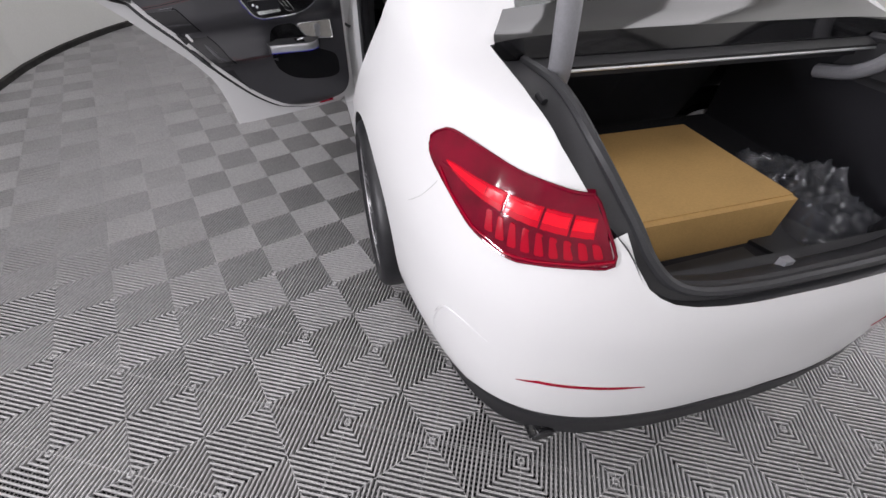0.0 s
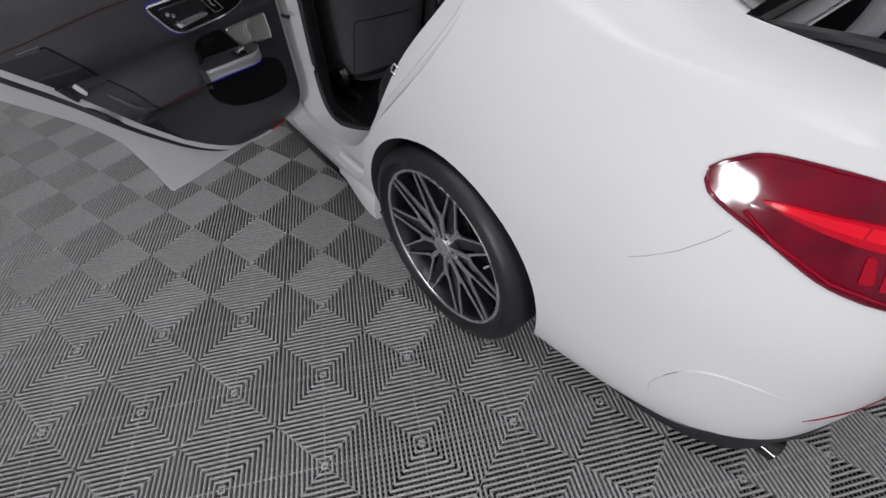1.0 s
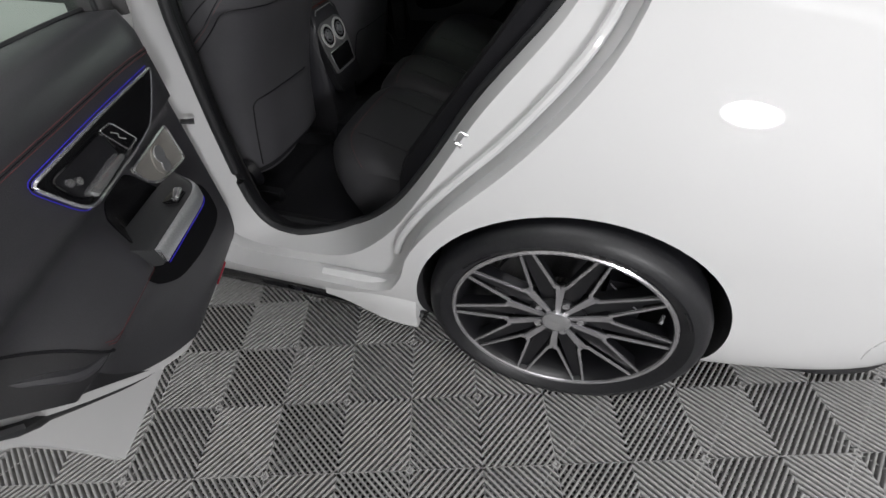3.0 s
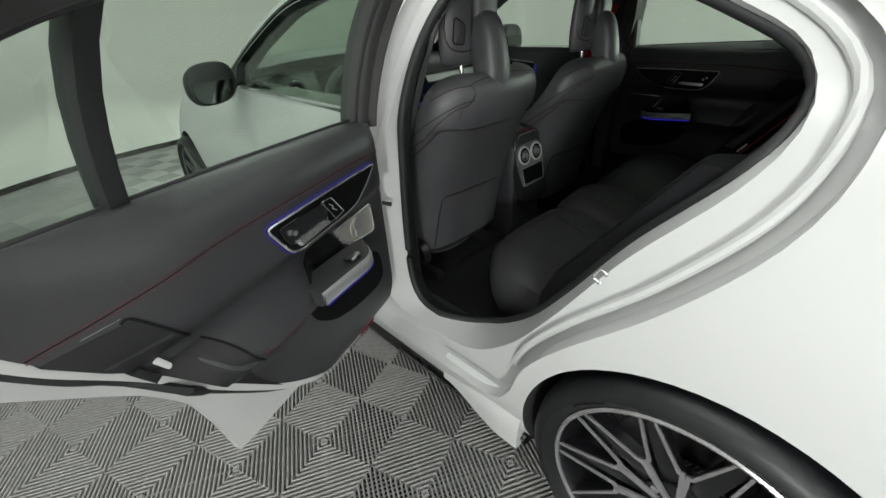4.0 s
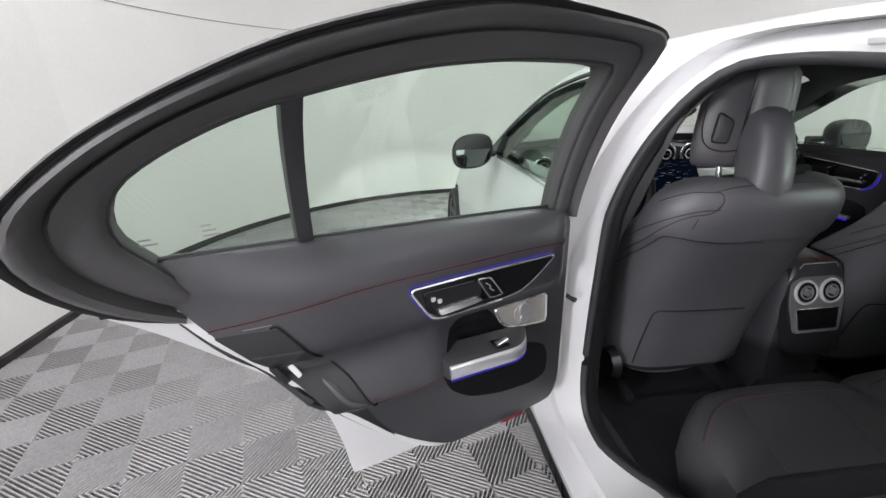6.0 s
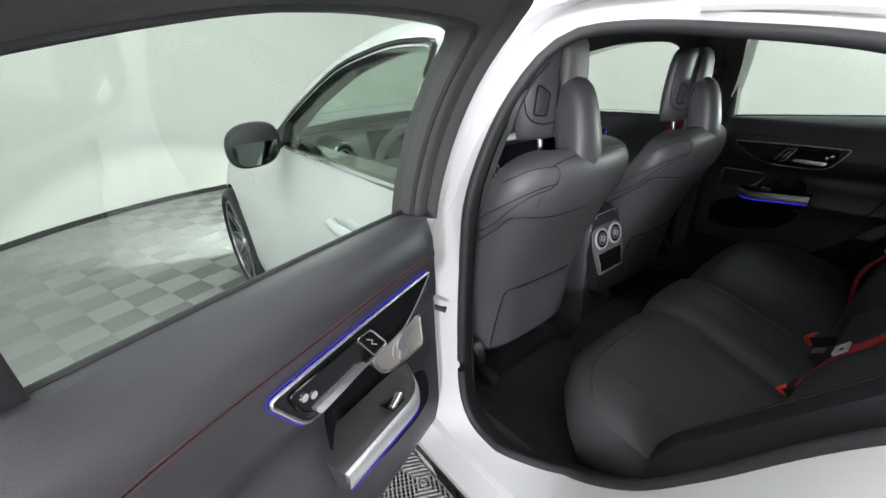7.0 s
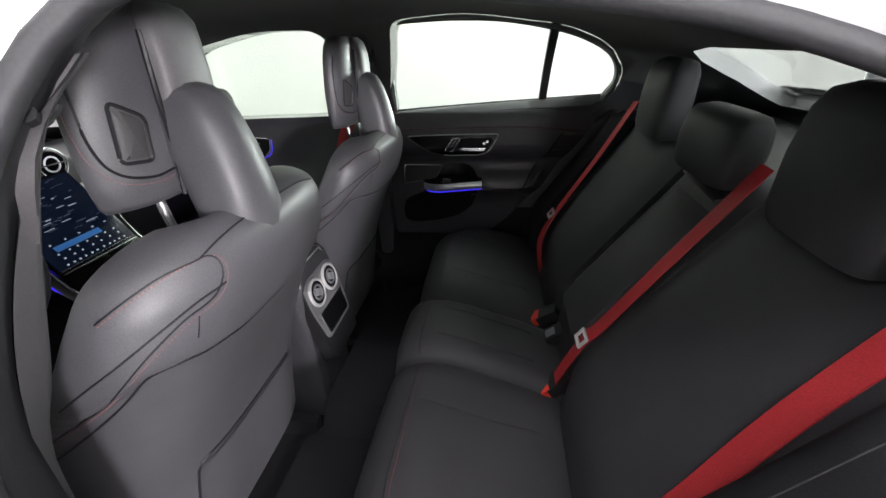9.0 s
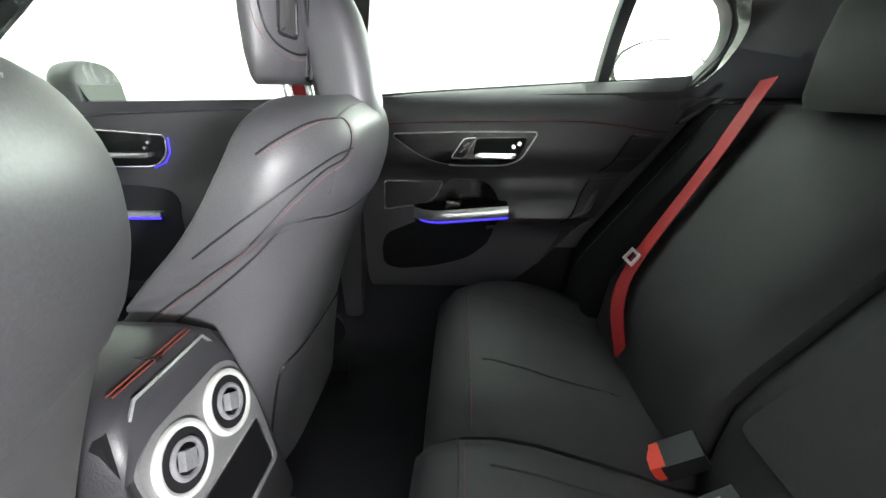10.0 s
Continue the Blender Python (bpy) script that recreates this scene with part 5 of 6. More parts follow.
        seam([(-0.536, 0.840, 1.060), (-0.47, 0.848, 1.064), (-0.365, 0.850, 1.066)], 0.0016, PLASTIC, 40, sd)
        if xc < 0 < sd:
            continue
        seam(oval, 0.0009, PALETHREAD, 130, sd, "fine pale red stitching")
        seam([(x - 0.006, y, z + 0.006) for x, y, z in oval], 0.0015, PLASTIC, 110, sd)
        seam([(-0.512, 0.850, 1.005), (-0.560, 0.865, 0.998), (-0.605, 0.905, 0.972), (-0.620, 0.960, 0.935), (-0.618, 1.02, 0.89)], 0.0016, PLASTIC, 50, sd)
        seam([(-0.560, 0.850, 0.980), (-0.566, 0.855, 0.945)], 0.0011, PLASTIC, 10, sd)
        seam([(-0.365, 0.86, 0.902), (-0.47, 0.865, 0.905), (-0.55, 0.875, 0.914), (-0.60, 0.905, 0.915), (-0.622, 0.95, 0.88), (-0.62, 1.05, 0.81), (-0.612, 1.12, 0.76)], 0.0020, PLASTIC, 70, sd)
    # Black piece added where the backrest's foot fades into shade.
    low = []
    for z in (0.385, 0.40, 0.418, 0.424):
        low.append(ellring((xc, surf_back(0.40) + 0.125, z + dz), 0.215, 0.10, 48, 4.0, 0.04))
    part("foot_shade_cover", loft(low), PLASTIC, root, "black plastic cover added for the shade under the backrest", 50)
    # headrest: wide pad with slots in its back, a centre column and the neck before it
    hx = xc * 1.055
    pad = []
    for z, w, d, y in ((1.088, 0.080, 0.012, 0.962), (1.092, 0.094, 0.022, 0.951), (1.102, 0.101, 0.028, 0.944), (1.13, 0.105, 0.032, 0.940), (1.18, 0.106, 0.034, 0.937), (1.23, 0.104, 0.034, 0.934), (1.28, 0.101, 0.032, 0.932), (1.312, 0.097, 0.028, 0.932), (1.328, 0.086, 0.020, 0.938), (1.335, 0.060, 0.010, 0.948)):
        pad.append(ellring((hx, y + d, z + dz), w, d, 56, 3.6, 0.012, 1.36))
    hr = part("headrest", loft(pad), LEATHER, root, "black leather headrest pad", 60)
    ptree = BVHTree.FromPolygons([v for r in pad for v in r], [(56 * i + k, 56 * i + (k + 1) % 56, 56 * i + 56 + (k + 1) % 56, 56 * i + 56 + k) for i in range(len(pad) - 1) for k in range(56)])
    neck = []
    for z, w, d, y in ((1.03, 0.060, 0.040, 0.840), (1.06, 0.059, 0.044, 0.838), (1.10, 0.057, 0.046, 0.842), (1.15, 0.053, 0.046, 0.852), (1.19, 0.049, 0.042, 0.864), (1.215, 0.045, 0.034, 0.876), (1.230, 0.036, 0.024, 0.890), (1.237, 0.024, 0.010, 0.906)):
        neck.append([(x, yy - 0.016 * max(0.0, 1 - abs(x - hx) / w) * (yy < y + d), zz) for x, yy, zz in ellring((hx + 0.006, y + d + 0.008, z + dz), w, d, 44, 3.4, 0.0)])
    part("headrest_neck", loft(neck), LEATHER, root, "padded leather neck of the headrest", 28)
    cap = []
    for z, w, d, y in ((1.10, 0.050, 0.03, 0.915), (1.20, 0.050, 0.03, 0.908), (1.25, 0.049, 0.03, 0.905), (1.29, 0.047, 0.03, 0.907), (1.318, 0.042, 0.026, 0.915), (1.332, 0.028, 0.014, 0.930)):
        cap.append(ellring((hx + 0.012, y + d, z + dz), w, d, 30, 3.2))
    part("headrest_cap", loft(cap), CAPGREY, root, "grey centre column of the headrest", 60)
    part("cap_edge", tube([(hx - 0.042, 0.936, 1.095 + dz), (hx - 0.041, 0.930, 1.16 + dz), (hx - 0.040, 0.928, 1.24 + dz), (hx - 0.036, 0.928, 1.30 + dz)], 0.0035, 6), PLASTIC, root)
    for k in range(2):
        part("headrest_post", tube([(hx + (0.05 if k else -0.05), 0.965, 1.02 + dz), (hx + (0.05 if k else -0.05), 0.975, 1.10 + dz)], 0.007, 10), CHROME, root, "metal headrest post")
    for sd in (-1, 1):
        def onpad(x, z, o=0.0):
            p, nrm = ptree.ray_cast(Vector((hx + sd * x, 0.5, z + dz)), Vector((0, 1, 0)))[:2]
            return (p + nrm.normalized() * (o if nrm.y < 0 else -o)) if p else Vector((hx + sd * x, 0.95, z + dz))
        sl = rounded([(0.099, 1.226), (0.063, 1.203), (0.068, 1.150), (0.104, 1.154)], 0.008)
        part("slot_rim", tube([onpad(x, z, 0.0005) for x, z in sl], 0.0026, 6, True), PLASTIC, hr, "dark slot rim on the headrest's back")
        bm = bmesh.new()
        ring0 = [bm.verts.new(onpad(x, z, 0.0012)) for x, z in inset(sl, 0.004)]
        ring1 = [bm.verts.new(onpad(x, z, 0.0030)) for x, z in inset(sl, 0.009)]
        grid(bm, [ring0, ring1], wrap=True)
        hub = bm.verts.new(onpad(0.0835, 1.185, 0.0032))
        for a, b in zip(ring1, ring1[1:] + ring1[:1]):
            bm.faces.new((a, b, hub))
        part("slot_insert", bm, FRAMEGREY, hr)
        line = catmull([(x, 0, z) for x, z in ((0.116, 1.29), (0.122, 1.24), (0.122, 1.175), (0.108, 1.142), (0.075, 1.130), (0.040, 1.132))], 60)
        part("seam", tube([onpad(p.x, p.z, 0.0002) for p in line], 0.0018, 5), PLASTIC, hr)
        line = catmull([(x, 0, z) for x, z in ((0.122, 1.28), (0.128, 1.24), (0.128, 1.170), (0.112, 1.134), (0.076, 1.122), (0.040, 1.124))], 60)
        part("stitching", dashes([onpad(p.x, p.z, 0.0003) for p in line], 0.0008), PALETHREAD, hr, "faint pale red stitching")
    # seat base and pivot
    cush = []
    for y, zt, w in ((1.10, 0.44, 0.20), (1.14, 0.50, 0.24), (1.20, 0.51, 0.255), (1.40, 0.53, 0.255), (1.52, 0.53, 0.24), (1.57, 0.49, 0.20)):
        cush.append([(xc + w * math.cos(t), y, 0.42 + (zt - 0.42) * (0.15 + 0.85 * abs(math.sin(t))) if math.sin(t) > 0 else 0.42 + 0.09 * math.sin(t)) for t in (2 * math.pi * k / 24 for k in range(24))])
    part("seat_cushion", loft(cush), LEATHER, root, "black leather seat cushion", 60)
    for sd in (-1, 1):
        bm = tube([(xc + sd * 0.235, 1.065, 0.425), (xc + sd * 0.262, 1.065, 0.425)], [0.055, 0.045], 24, up=(0, 0, 1))
        if sd * xc > 0:
            part("pivot_cover", bm, RIMBLACK, root, "round black seat pivot cover", bevel=0.006)
        else:
            bm.free()
        bm = bmesh.new()
        box(bm, xc + sd * 0.20 - 0.015, 1.0, 0.272, xc + sd * 0.20 + 0.015, 1.55, 0.33)
        part("seat_rail", bm, PLASTIC, root, bevel=0.004)
    return root


for sx, dz in ((-0.365, 0.0), (0.365, -0.040)):
    front_seat(sx, dz)


def rear_face(z):
    return min(0.29 - (z - 0.65) * 0.74, 0.325 - (z - 0.58) * 0.15)


def rear_bench():
    root = new("rear_seat")
    root.parent = CAR
    tagged(root, "black leather rear bench seat")
    # cushions: left, middle, right
    for x0, x1, ft in ((-0.665, -0.150, 0.0), (-0.143, 0.118, 0.012), (0.125, 0.665, 0.0)):
        rows = []
        for k in range(13):
            u = k / 12
            x = x0 + (x1 - x0) * u
            ed = min(u, 1 - u) * 2
            sink = 0.028 * (1 - min(1, ed * 3)) ** 2
            outer = 0.10 * max(0.0, (abs(x) - 0.50) / 0.165) ** 2
            yf = 0.745 + ft - outer
            prof = [(yf - 0.09, 0.30), (yf - 0.04, 0.36), (yf - 0.005, 0.43), (yf + 0.010, 0.49), (yf + 0.002, 0.535), (yf - 0.020, 0.560), (yf - 0.055, 0.572), (yf - 0.11, 0.574), (yf - 0.17, 0.562), (yf - 0.24, 0.538), (yf - 0.32, 0.510), (0.36, 0.482), (0.30, 0.47), (0.30, 0.28)]
            rows.append([(x, y, z - (sink if z > 0.44 else 0) + (0.014 * math.sin(math.pi * u) if z > 0.5 else 0)) for y, z in prof])
        n = len(rows[0])
        tree = BVHTree.FromPolygons([v for r in rows for v in r], [(n * a + m, n * a + m + 1, n * a + n + m + 1, n * a + n + m) for a in range(len(rows) - 1) for m in range(n - 1)])
        for f in (0.28, 0.72):
            pl = []
            for y in np.linspace(0.40, 0.655, 14):
                q = tree.ray_cast(Vector((x0 + (x1 - x0) * (f + 0.04 * math.sin(9 * y)), y, 1.0)), Vector((0, 0, -1)))[0]
                if q:
                    pl.append(q)
            if len(pl) > 3:
                part("pleat", tube(pl, 0.0022, 5), PLASTIC, root)
        for dy, r, mt in ((0.060, 0.0016, PLASTIC), (0.069, 0.0008, THREAD)):
            sm = []
            for x in np.linspace(x0 + 0.012, x1 - 0.012, 30):
                q = tree.ray_cast(Vector((x, 0.745 + ft - 0.10 * max(0.0, (abs(x) - 0.50) / 0.165) ** 2 - dy, 1.0)), Vector((0, 0, -1)))[0]
                if q:
                    sm.append(q)
            part("seam", tube(sm, r, 5), mt, root, "stitched seam")
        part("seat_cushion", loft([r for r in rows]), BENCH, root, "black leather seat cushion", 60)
    # backrests
    for x0, x1, bul in ((-0.62, -0.155, 0.0), (-0.154, 0.154, -0.026), (0.155, 0.62, 0.0)):
        rows = []
        for k in range(15):
            u = k / 14
            x = x0 + (x1 - x0) * u
            ed = min(u, 1 - u) * 2
            puff = 0.030 * min(1, ed * 3.0) ** 0.5 - 0.02 + bul
            prof = []
            for z in np.linspace(0.44, 0.985, 12):
                prof.append((x, rear_face(z) + puff, z))
            prof += [(x, rear_face(1.0) + puff - 0.02, 1.003), (x, rear_face(1.0) - 0.07, 1.0), (x, rear_face(0.44) - 0.16, 0.44)]
            rows.append(prof)
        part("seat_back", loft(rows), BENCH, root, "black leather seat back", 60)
    # side bolsters beside the wheel arches, in a darker trim for their shade
    for sd, wo in ((-1, 0.713), (1, 0.785)):
        rows = []
        for z in np.linspace(0.46, 1.0, 10):
            y = rear_face(z)
            k = 0.135 if sd < 0 else 0.07
            rows.append([(sd * 0.60, y - 0.10, z), (sd * 0.60, y + 0.045, z), (sd * 0.614, y + 0.70 * k, z), (sd * 0.636, y + 0.94 * k, z), (sd * 0.66, y + k, z), (sd * 0.70, y + 0.95 * k, z), (sd * wo, y + 0.6 * k, z), (sd * wo, y - 0.14, z)])
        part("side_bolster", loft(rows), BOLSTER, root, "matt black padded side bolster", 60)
        part("seam", tube([(sd * 0.663, rear_face(z) + k + 0.0005, z) for z in np.linspace(0.50, 0.99, 12)], 0.0011, 5), PLASTIC, root)
    # armrest flap
    P = lambda x, z, o: (x, rear_face(z) + o, z)
    ring0 = [P(x, z, -0.020) for x, z in rounded([(-0.10, 0.60), (0.10, 0.60), (0.10, 0.93), (-0.10, 0.93)], 0.02)]
    ring1 = [P(x, z, -0.006) for x, z in rounded([(-0.095, 0.605), (0.095, 0.605), (0.095, 0.925), (-0.095, 0.925)], 0.02)]
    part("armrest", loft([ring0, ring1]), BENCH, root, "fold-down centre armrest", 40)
    part("armrest_tab", tube([P(-0.085, 0.955, -0.010), P(0.0, 0.962, -0.004), P(0.10, 0.965, -0.010)], 0.018, 8, flat=0.35), SOFT, root)
    # headrests
    for x, w, z0, zt in ((-0.36, 0.112, 1.0, 1.200), (0.0, 0.128, 0.99, 1.125), (0.36, 0.112, 1.0, 1.200)):
        rings = []
        for f, sw, d in ((0.0, 0.90, 0.036), (0.12, 0.97, 0.043), (0.5, 1.0, 0.046), (0.82, 0.96, 0.042), (0.95, 0.86, 0.032), (1.0, 0.6, 0.015)):
            z = z0 + (zt - z0) * f
            rings.append(ellring((x, 0.055 - (z - 1.0) * 0.12, z), w * sw, d, 32, 4.0))
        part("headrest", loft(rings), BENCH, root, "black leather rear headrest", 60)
    return root


rear_bench()
part("coat_hook", tube(catmull([(-0.668, 0.825, 1.240), (-0.652, 0.839, 1.230), (-0.640, 0.845, 1.230), (-0.632, 0.843, 1.235), (-0.628, 0.842, 1.240)], 16), [0.008] * 4 + [0.005] * 8 + [0.004] * 4, 8), PLASTIC, CAR, "dark hook on the door pillar")


def belt(points, name_label):
    """Webbing along points, 48 mm wide, flat on the seat back."""
    cv = catmull(points, 40)
    rows = []
    for i, p in enumerate(cv):
        d = (cv[min(i + 1, 39)] - cv[max(i - 1, 0)]).normalized()
        n = Vector((0, 0.80, 0.60))
        s = d.cross(n).normalized() * 0.0205
        u = s.cross(d).normalized() * 0.0012
        rows.append([p - s - u, p + s - u, p + s + u, p - s + u])
    return part("seat_belt", loft(rows), BELT, CAR, name_label, 30)


b1 = belt([(0.615, 0.045, 1.055), (0.565, 0.160, 0.880), (0.508, 0.303, 0.680), (0.450, 0.352, 0.600), (0.405, 0.345, 0.49)], "red seat belt webbing")
b2 = belt([(-0.15, 0.030, 1.045), (-0.142, 0.145, 0.864), (-0.130, 0.262, 0.670), (-0.124, 0.294, 0.622), (-0.119, 0.350, 0.49)], "red seat belt webbing")
b3 = belt([(-0.530, 0.030, 1.05), (-0.545, 0.157, 0.870), (-0.568, 0.250, 0.735), (-0.585, 0.330, 0.61), (-0.592, 0.340, 0.47)], "red seat belt webbing")
for bt, p in ((b1, (0.508, 0.303, 0.680)), (b2, (-0.124, 0.290, 0.620))):
    bm = bmesh.new()
    M = Matrix.Translation(Vector(p) + Vector((0, 0.80, 0.60)) * 0.013) @ Matrix.Rotation(radians(36.5), 4, "X")
    for q in ((-0.023, -0.016, -0.017, 0.016), (0.017, -0.016, 0.023, 0.016), (-0.017, -0.016, 0.017, -0.010), (-0.017, 0.010, 0.017, 0.016)):
        box(bm, q[0], -0.003, q[1], q[2], 0.003, q[3], M)
    part("belt_tongue", bm, TONGUE, bt, "bright metal belt tongue", 0)
for x, y, z, rz in ((-0.119, 0.352, 0.470, 8), (0.148, 0.357, 0.489, -8), (0.049, 0.340, 0.492, 0)):
    M = pose(x, y, z, -35, 0, rz)
    bm = bmesh.new()
    box(bm, -0.025, -0.048, -0.016, 0.025, 0.018, 0.014, M)
    k = part("belt_buckle", bm, PLASTIC, CAR, "black belt buckle with red button" if rz else "black belt buckle with a pale plate", bevel=0.005)
    bm = bmesh.new()
    if rz:
        box(bm, -0.023, 0.010, -0.012, 0.023, 0.034, 0.0145, M)
        part("buckle_button", bm, REDBTN, k, "red release button", bevel=0.006)
    else:
        box(bm, -0.015, -0.016, 0.012, 0.015, 0.014, 0.0155, M)
        part("buckle_plate", bm, PLATE, k, "pale metal plate", bevel=0.002)


# tunnel, console with rear vents
def console():
    root = new("centre_console")
    root.parent = CAR
    tagged(root, "black centre console with rear air vents")
    rows = []
    for y, w, zt in ((1.000, 0.098, 0.752), (1.015, 0.104, 0.768), (1.06, 0.106, 0.775), (1.30, 0.108, 0.775), (1.45, 0.11, 0.765), (1.50, 0.11, 0.70)):
        rows.append([(-w, y, 0.27), (-w, y, zt - 0.05), (-w + 0.02, y, zt - 0.012), (-w + 0.05, y, zt), (w - 0.05, y, zt), (w - 0.02, y, zt - 0.012), (w, y, zt - 0.05), (w, y, 0.27)])
    part("console_body", loft(rows), SOFT, root, "leather-topped console", 45)
    rows = [[(-0.20, y, 0.27), (-0.13, y, 0.36), (0.13, y, 0.36), (0.20, y, 0.27)] for y in (0.30, 0.985)]
    part("floor_tunnel", loft(rows), CARPET, root, "carpeted floor tunnel")
    for d in (0.0, 0.006):
        part("stitching", tube([(x, 1.022 + d, 0.7705 + 0.12 * d) for x in np.linspace(-0.060, 0.060, 20)], 0.0009, 4), STITCH, root, "red stitching")
    part("console_gap", tube([(-0.092, 1.006, 0.715), (-0.055, 1.006, 0.7650), (0.055, 1.006, 0.7650), (0.092, 1.006, 0.715)], 0.0022, 5), ALU, root, "bright joint along the console's end")
    part("lid_gap", tube([(-0.0, 1.016, 0.7700), (0.0, 1.20, 0.7765), (0.0, 1.44, 0.7685)], 0.0022, 5), PLASTIC, root)
    # rear plate, leaning
    M = Matrix.Translation((0, 0.997, 0.672)) @ Matrix.Rotation(radians(-14), 4, "X")
    def face(poly, y0, y1, mt, nm, par, lab="", bv=0.0):
        r0 = [M @ Vector((x, y0, z)) for x, z in poly]
        r1 = [M @ Vector((x, y1, z)) for x, z in poly]
        return part(nm, loft([r0, r1]), mt, par, lab, 35, bevel=bv)
    pl = face(rounded([(-0.094, 0.085), (0.094, 0.085), (0.100, -0.05), (0.088, -0.20), (-0.088, -0.20), (-0.100, -0.05)], 0.02), 0.03, -0.004, PLASTIC, "rear_plate", root, "black console end plate", 0.004)
    face(rounded([(-0.088, 0.034), (-0.060, 0.050), (0.060, 0.050), (0.088, 0.034), (0.093, -0.036), (0.078, -0.130), (-0.078, -0.130), (-0.093, -0.036)], [0.016, 0.02, 0.02, 0.016, 0.02, 0.012, 0.012, 0.02]), 0.0, -0.010, PLATE, "vent_plate", pl, "satin silver vent plate", 0.003)
    for x in (-0.0430, 0.0430):
        c = M @ Vector((x, -0.012, 0.002))
        ax = M.to_3x3() @ Vector((0, 1, 0))
        q = ax.to_track_quat("Z", "Y").to_matrix().to_4x4()

        def ringt(r, t, off_, mt, nm, lab=""):
            pts = [Matrix.Translation(c) @ q @ Vector((r * math.cos(a), r * math.sin(a), off_)) for a in (2 * math.pi * k / 36 for k in range(36))]
            return part(nm, tube(pts, t, 8, True, up=tuple(ax)), mt, pl, lab)

        ringt(0.0360, 0.0048, -0.001, RINGWHITE, "vent_ring", "bright round vent ring")
        bm = bmesh.new()
        cyl(bm, c, ax, 0.035, 0.006, 36)
        part("vent_well", bm, BOLSTER, pl)
        ringt(0.0195, 0.0032, -0.004, HINGEGREY, "vent_inner_ring")
        bm = bmesh.new()
        box(bm, -0.005, -0.010, -0.012, 0.011, 0.010, 0.0, Matrix.Translation(c) @ q @ Matrix.Rotation(0.5, 4, "Z"))
        part("vent_knob", bm, ALU, pl, "", bevel=0.003)
        for a in (0.0, math.pi / 2):
            bm = bmesh.new()
            box(bm, -0.033, -0.0015, -0.002, 0.033, 0.0015, 0.002, Matrix.Translation(c) @ q @ Matrix.Rotation(a, 4, "Z"))
            part("vent_vane", bm, PLASTIC, pl, "", 0)
    rim = rounded([(-0.074, -0.052), (0.074, -0.052), (0.066, -0.120), (-0.066, -0.120)], 0.008)
    face(rim, 0.0, -0.0125, BLACKTRIM, "climate_panel", pl, "gloss black panel below the vents")
    part("panel_rim", tube([M @ Vector((x, -0.0115, z)) for x, z in rim], 0.0018, 5, True), CHROME, pl)


console()


def dashboard():
    root = new("dashboard")
    root.parent = CAR
    tagged(root, "black dashboard with a large tilted screen")
    rows = []
    for x in np.linspace(-0.76, 0.76, 31):
        k = 0.03 * (abs(x) / 0.76) ** 2
        b = 0.055 * math.exp(-(x / 0.21) ** 4)
        rows.append([(x, 1.88 - k, 0.62), (x, 1.83 - k, 0.70), (x, 1.84 - k, 0.86), (x, 1.852 - k, 0.93), (x, 1.87 - k + b * 0.3, 0.96 + 1.2 * b), (x, 1.93 - k, 0.98 + 1.1 * b), (x, 2.05, 0.985 + b * 0.5), (x, 2.28, 0.99), (x, 2.3, 0.6)])
    part("dash_top", loft(rows), SOFT, root, "black soft dashboard", 50)
    rows = [[(x, 1.815 - 0.03 * (abs(x) / 0.76) ** 2 - o, z) for z, o in ((0.865, 0.0), (0.89, 0.012), (0.915, 0.004), (0.92, -0.02))] for x in np.linspace(-0.74, 0.74, 13)]
    part("dash_trim", loft(rows), ALU, root, "satin silver dash strip")
    for x in (-0.62, -0.12, 0.0, 0.12, 0.62):
        c = Vector((x, 1.84 if abs(x) < 0.2 else 1.80, 0.995 if abs(x) < 0.2 else 0.965))
        pts = [c + Vector((0.043 * math.cos(a), 0, 0.043 * math.sin(a))) for a in (2 * math.pi * k / 32 for k in range(32))]
        v = part("air_vent", tube(pts, 0.007, 8, True, up=(0, 1, 0)), CHROME, root, "round chrome air vent")
        bm = bmesh.new()
        cyl(bm, c + Vector((0, 0.006, 0)), (0, 1, 0), 0.042, 0.02, 32)
        part("vent_well", bm, GLOSS, v)
        pts = [c + Vector((0.022 * math.cos(a), -0.004, 0.022 * math.sin(a))) for a in (2 * math.pi * k / 32 for k in range(32))]
        part("vent_inner_ring", tube(pts, 0.003, 6, True, up=(0, 1, 0)), ALU, v)
        bm = bmesh.new()
        box(bm, x - 0.040, c.y - 0.008, c.z - 0.002, x + 0.040, c.y, c.z + 0.002)
        part("vent_vane", bm, PLASTIC, v, "", 0)
    # tall centre screen leaning back
    M = Matrix.Translation((0.0, 1.733, 0.847)) @ Matrix.Rotation(radians(-34.4), 4, "X")
    bm = bmesh.new()
    box(bm, -0.128, -0.008, -0.165, 0.128, 0.012, 0.150, M)
    s = part("centre_screen", bm, GLOSS, root, "large portrait touch screen, switched on", bevel=0.005)

    def mark(x0, z0, x1, z1, mt, nm="screen_mark", lab=""):
        bm = bmesh.new()
        box(bm, x0, -0.0118, z0, x1, -0.0108, z1, M)
        part(nm, bm, mt, s, lab, 0)

    bm = bmesh.new()
    box(bm, -0.121, -0.0105, -0.108, 0.121, -0.0085, 0.142, M)
    part("display", bm, SCREEN, s, "dark blue map display", 0)
    rnd = random.Random(3)
    for k in range(64):
        x, z, w = rnd.uniform(-0.112, 0.085), rnd.uniform(-0.02, 0.135), rnd.uniform(0.006, 0.030)
        mark(x, z, x + w, z + rnd.choice((0.0010, 0.0014, 0.0022)), SCREENDIM if k % 4 else SCREENICON)
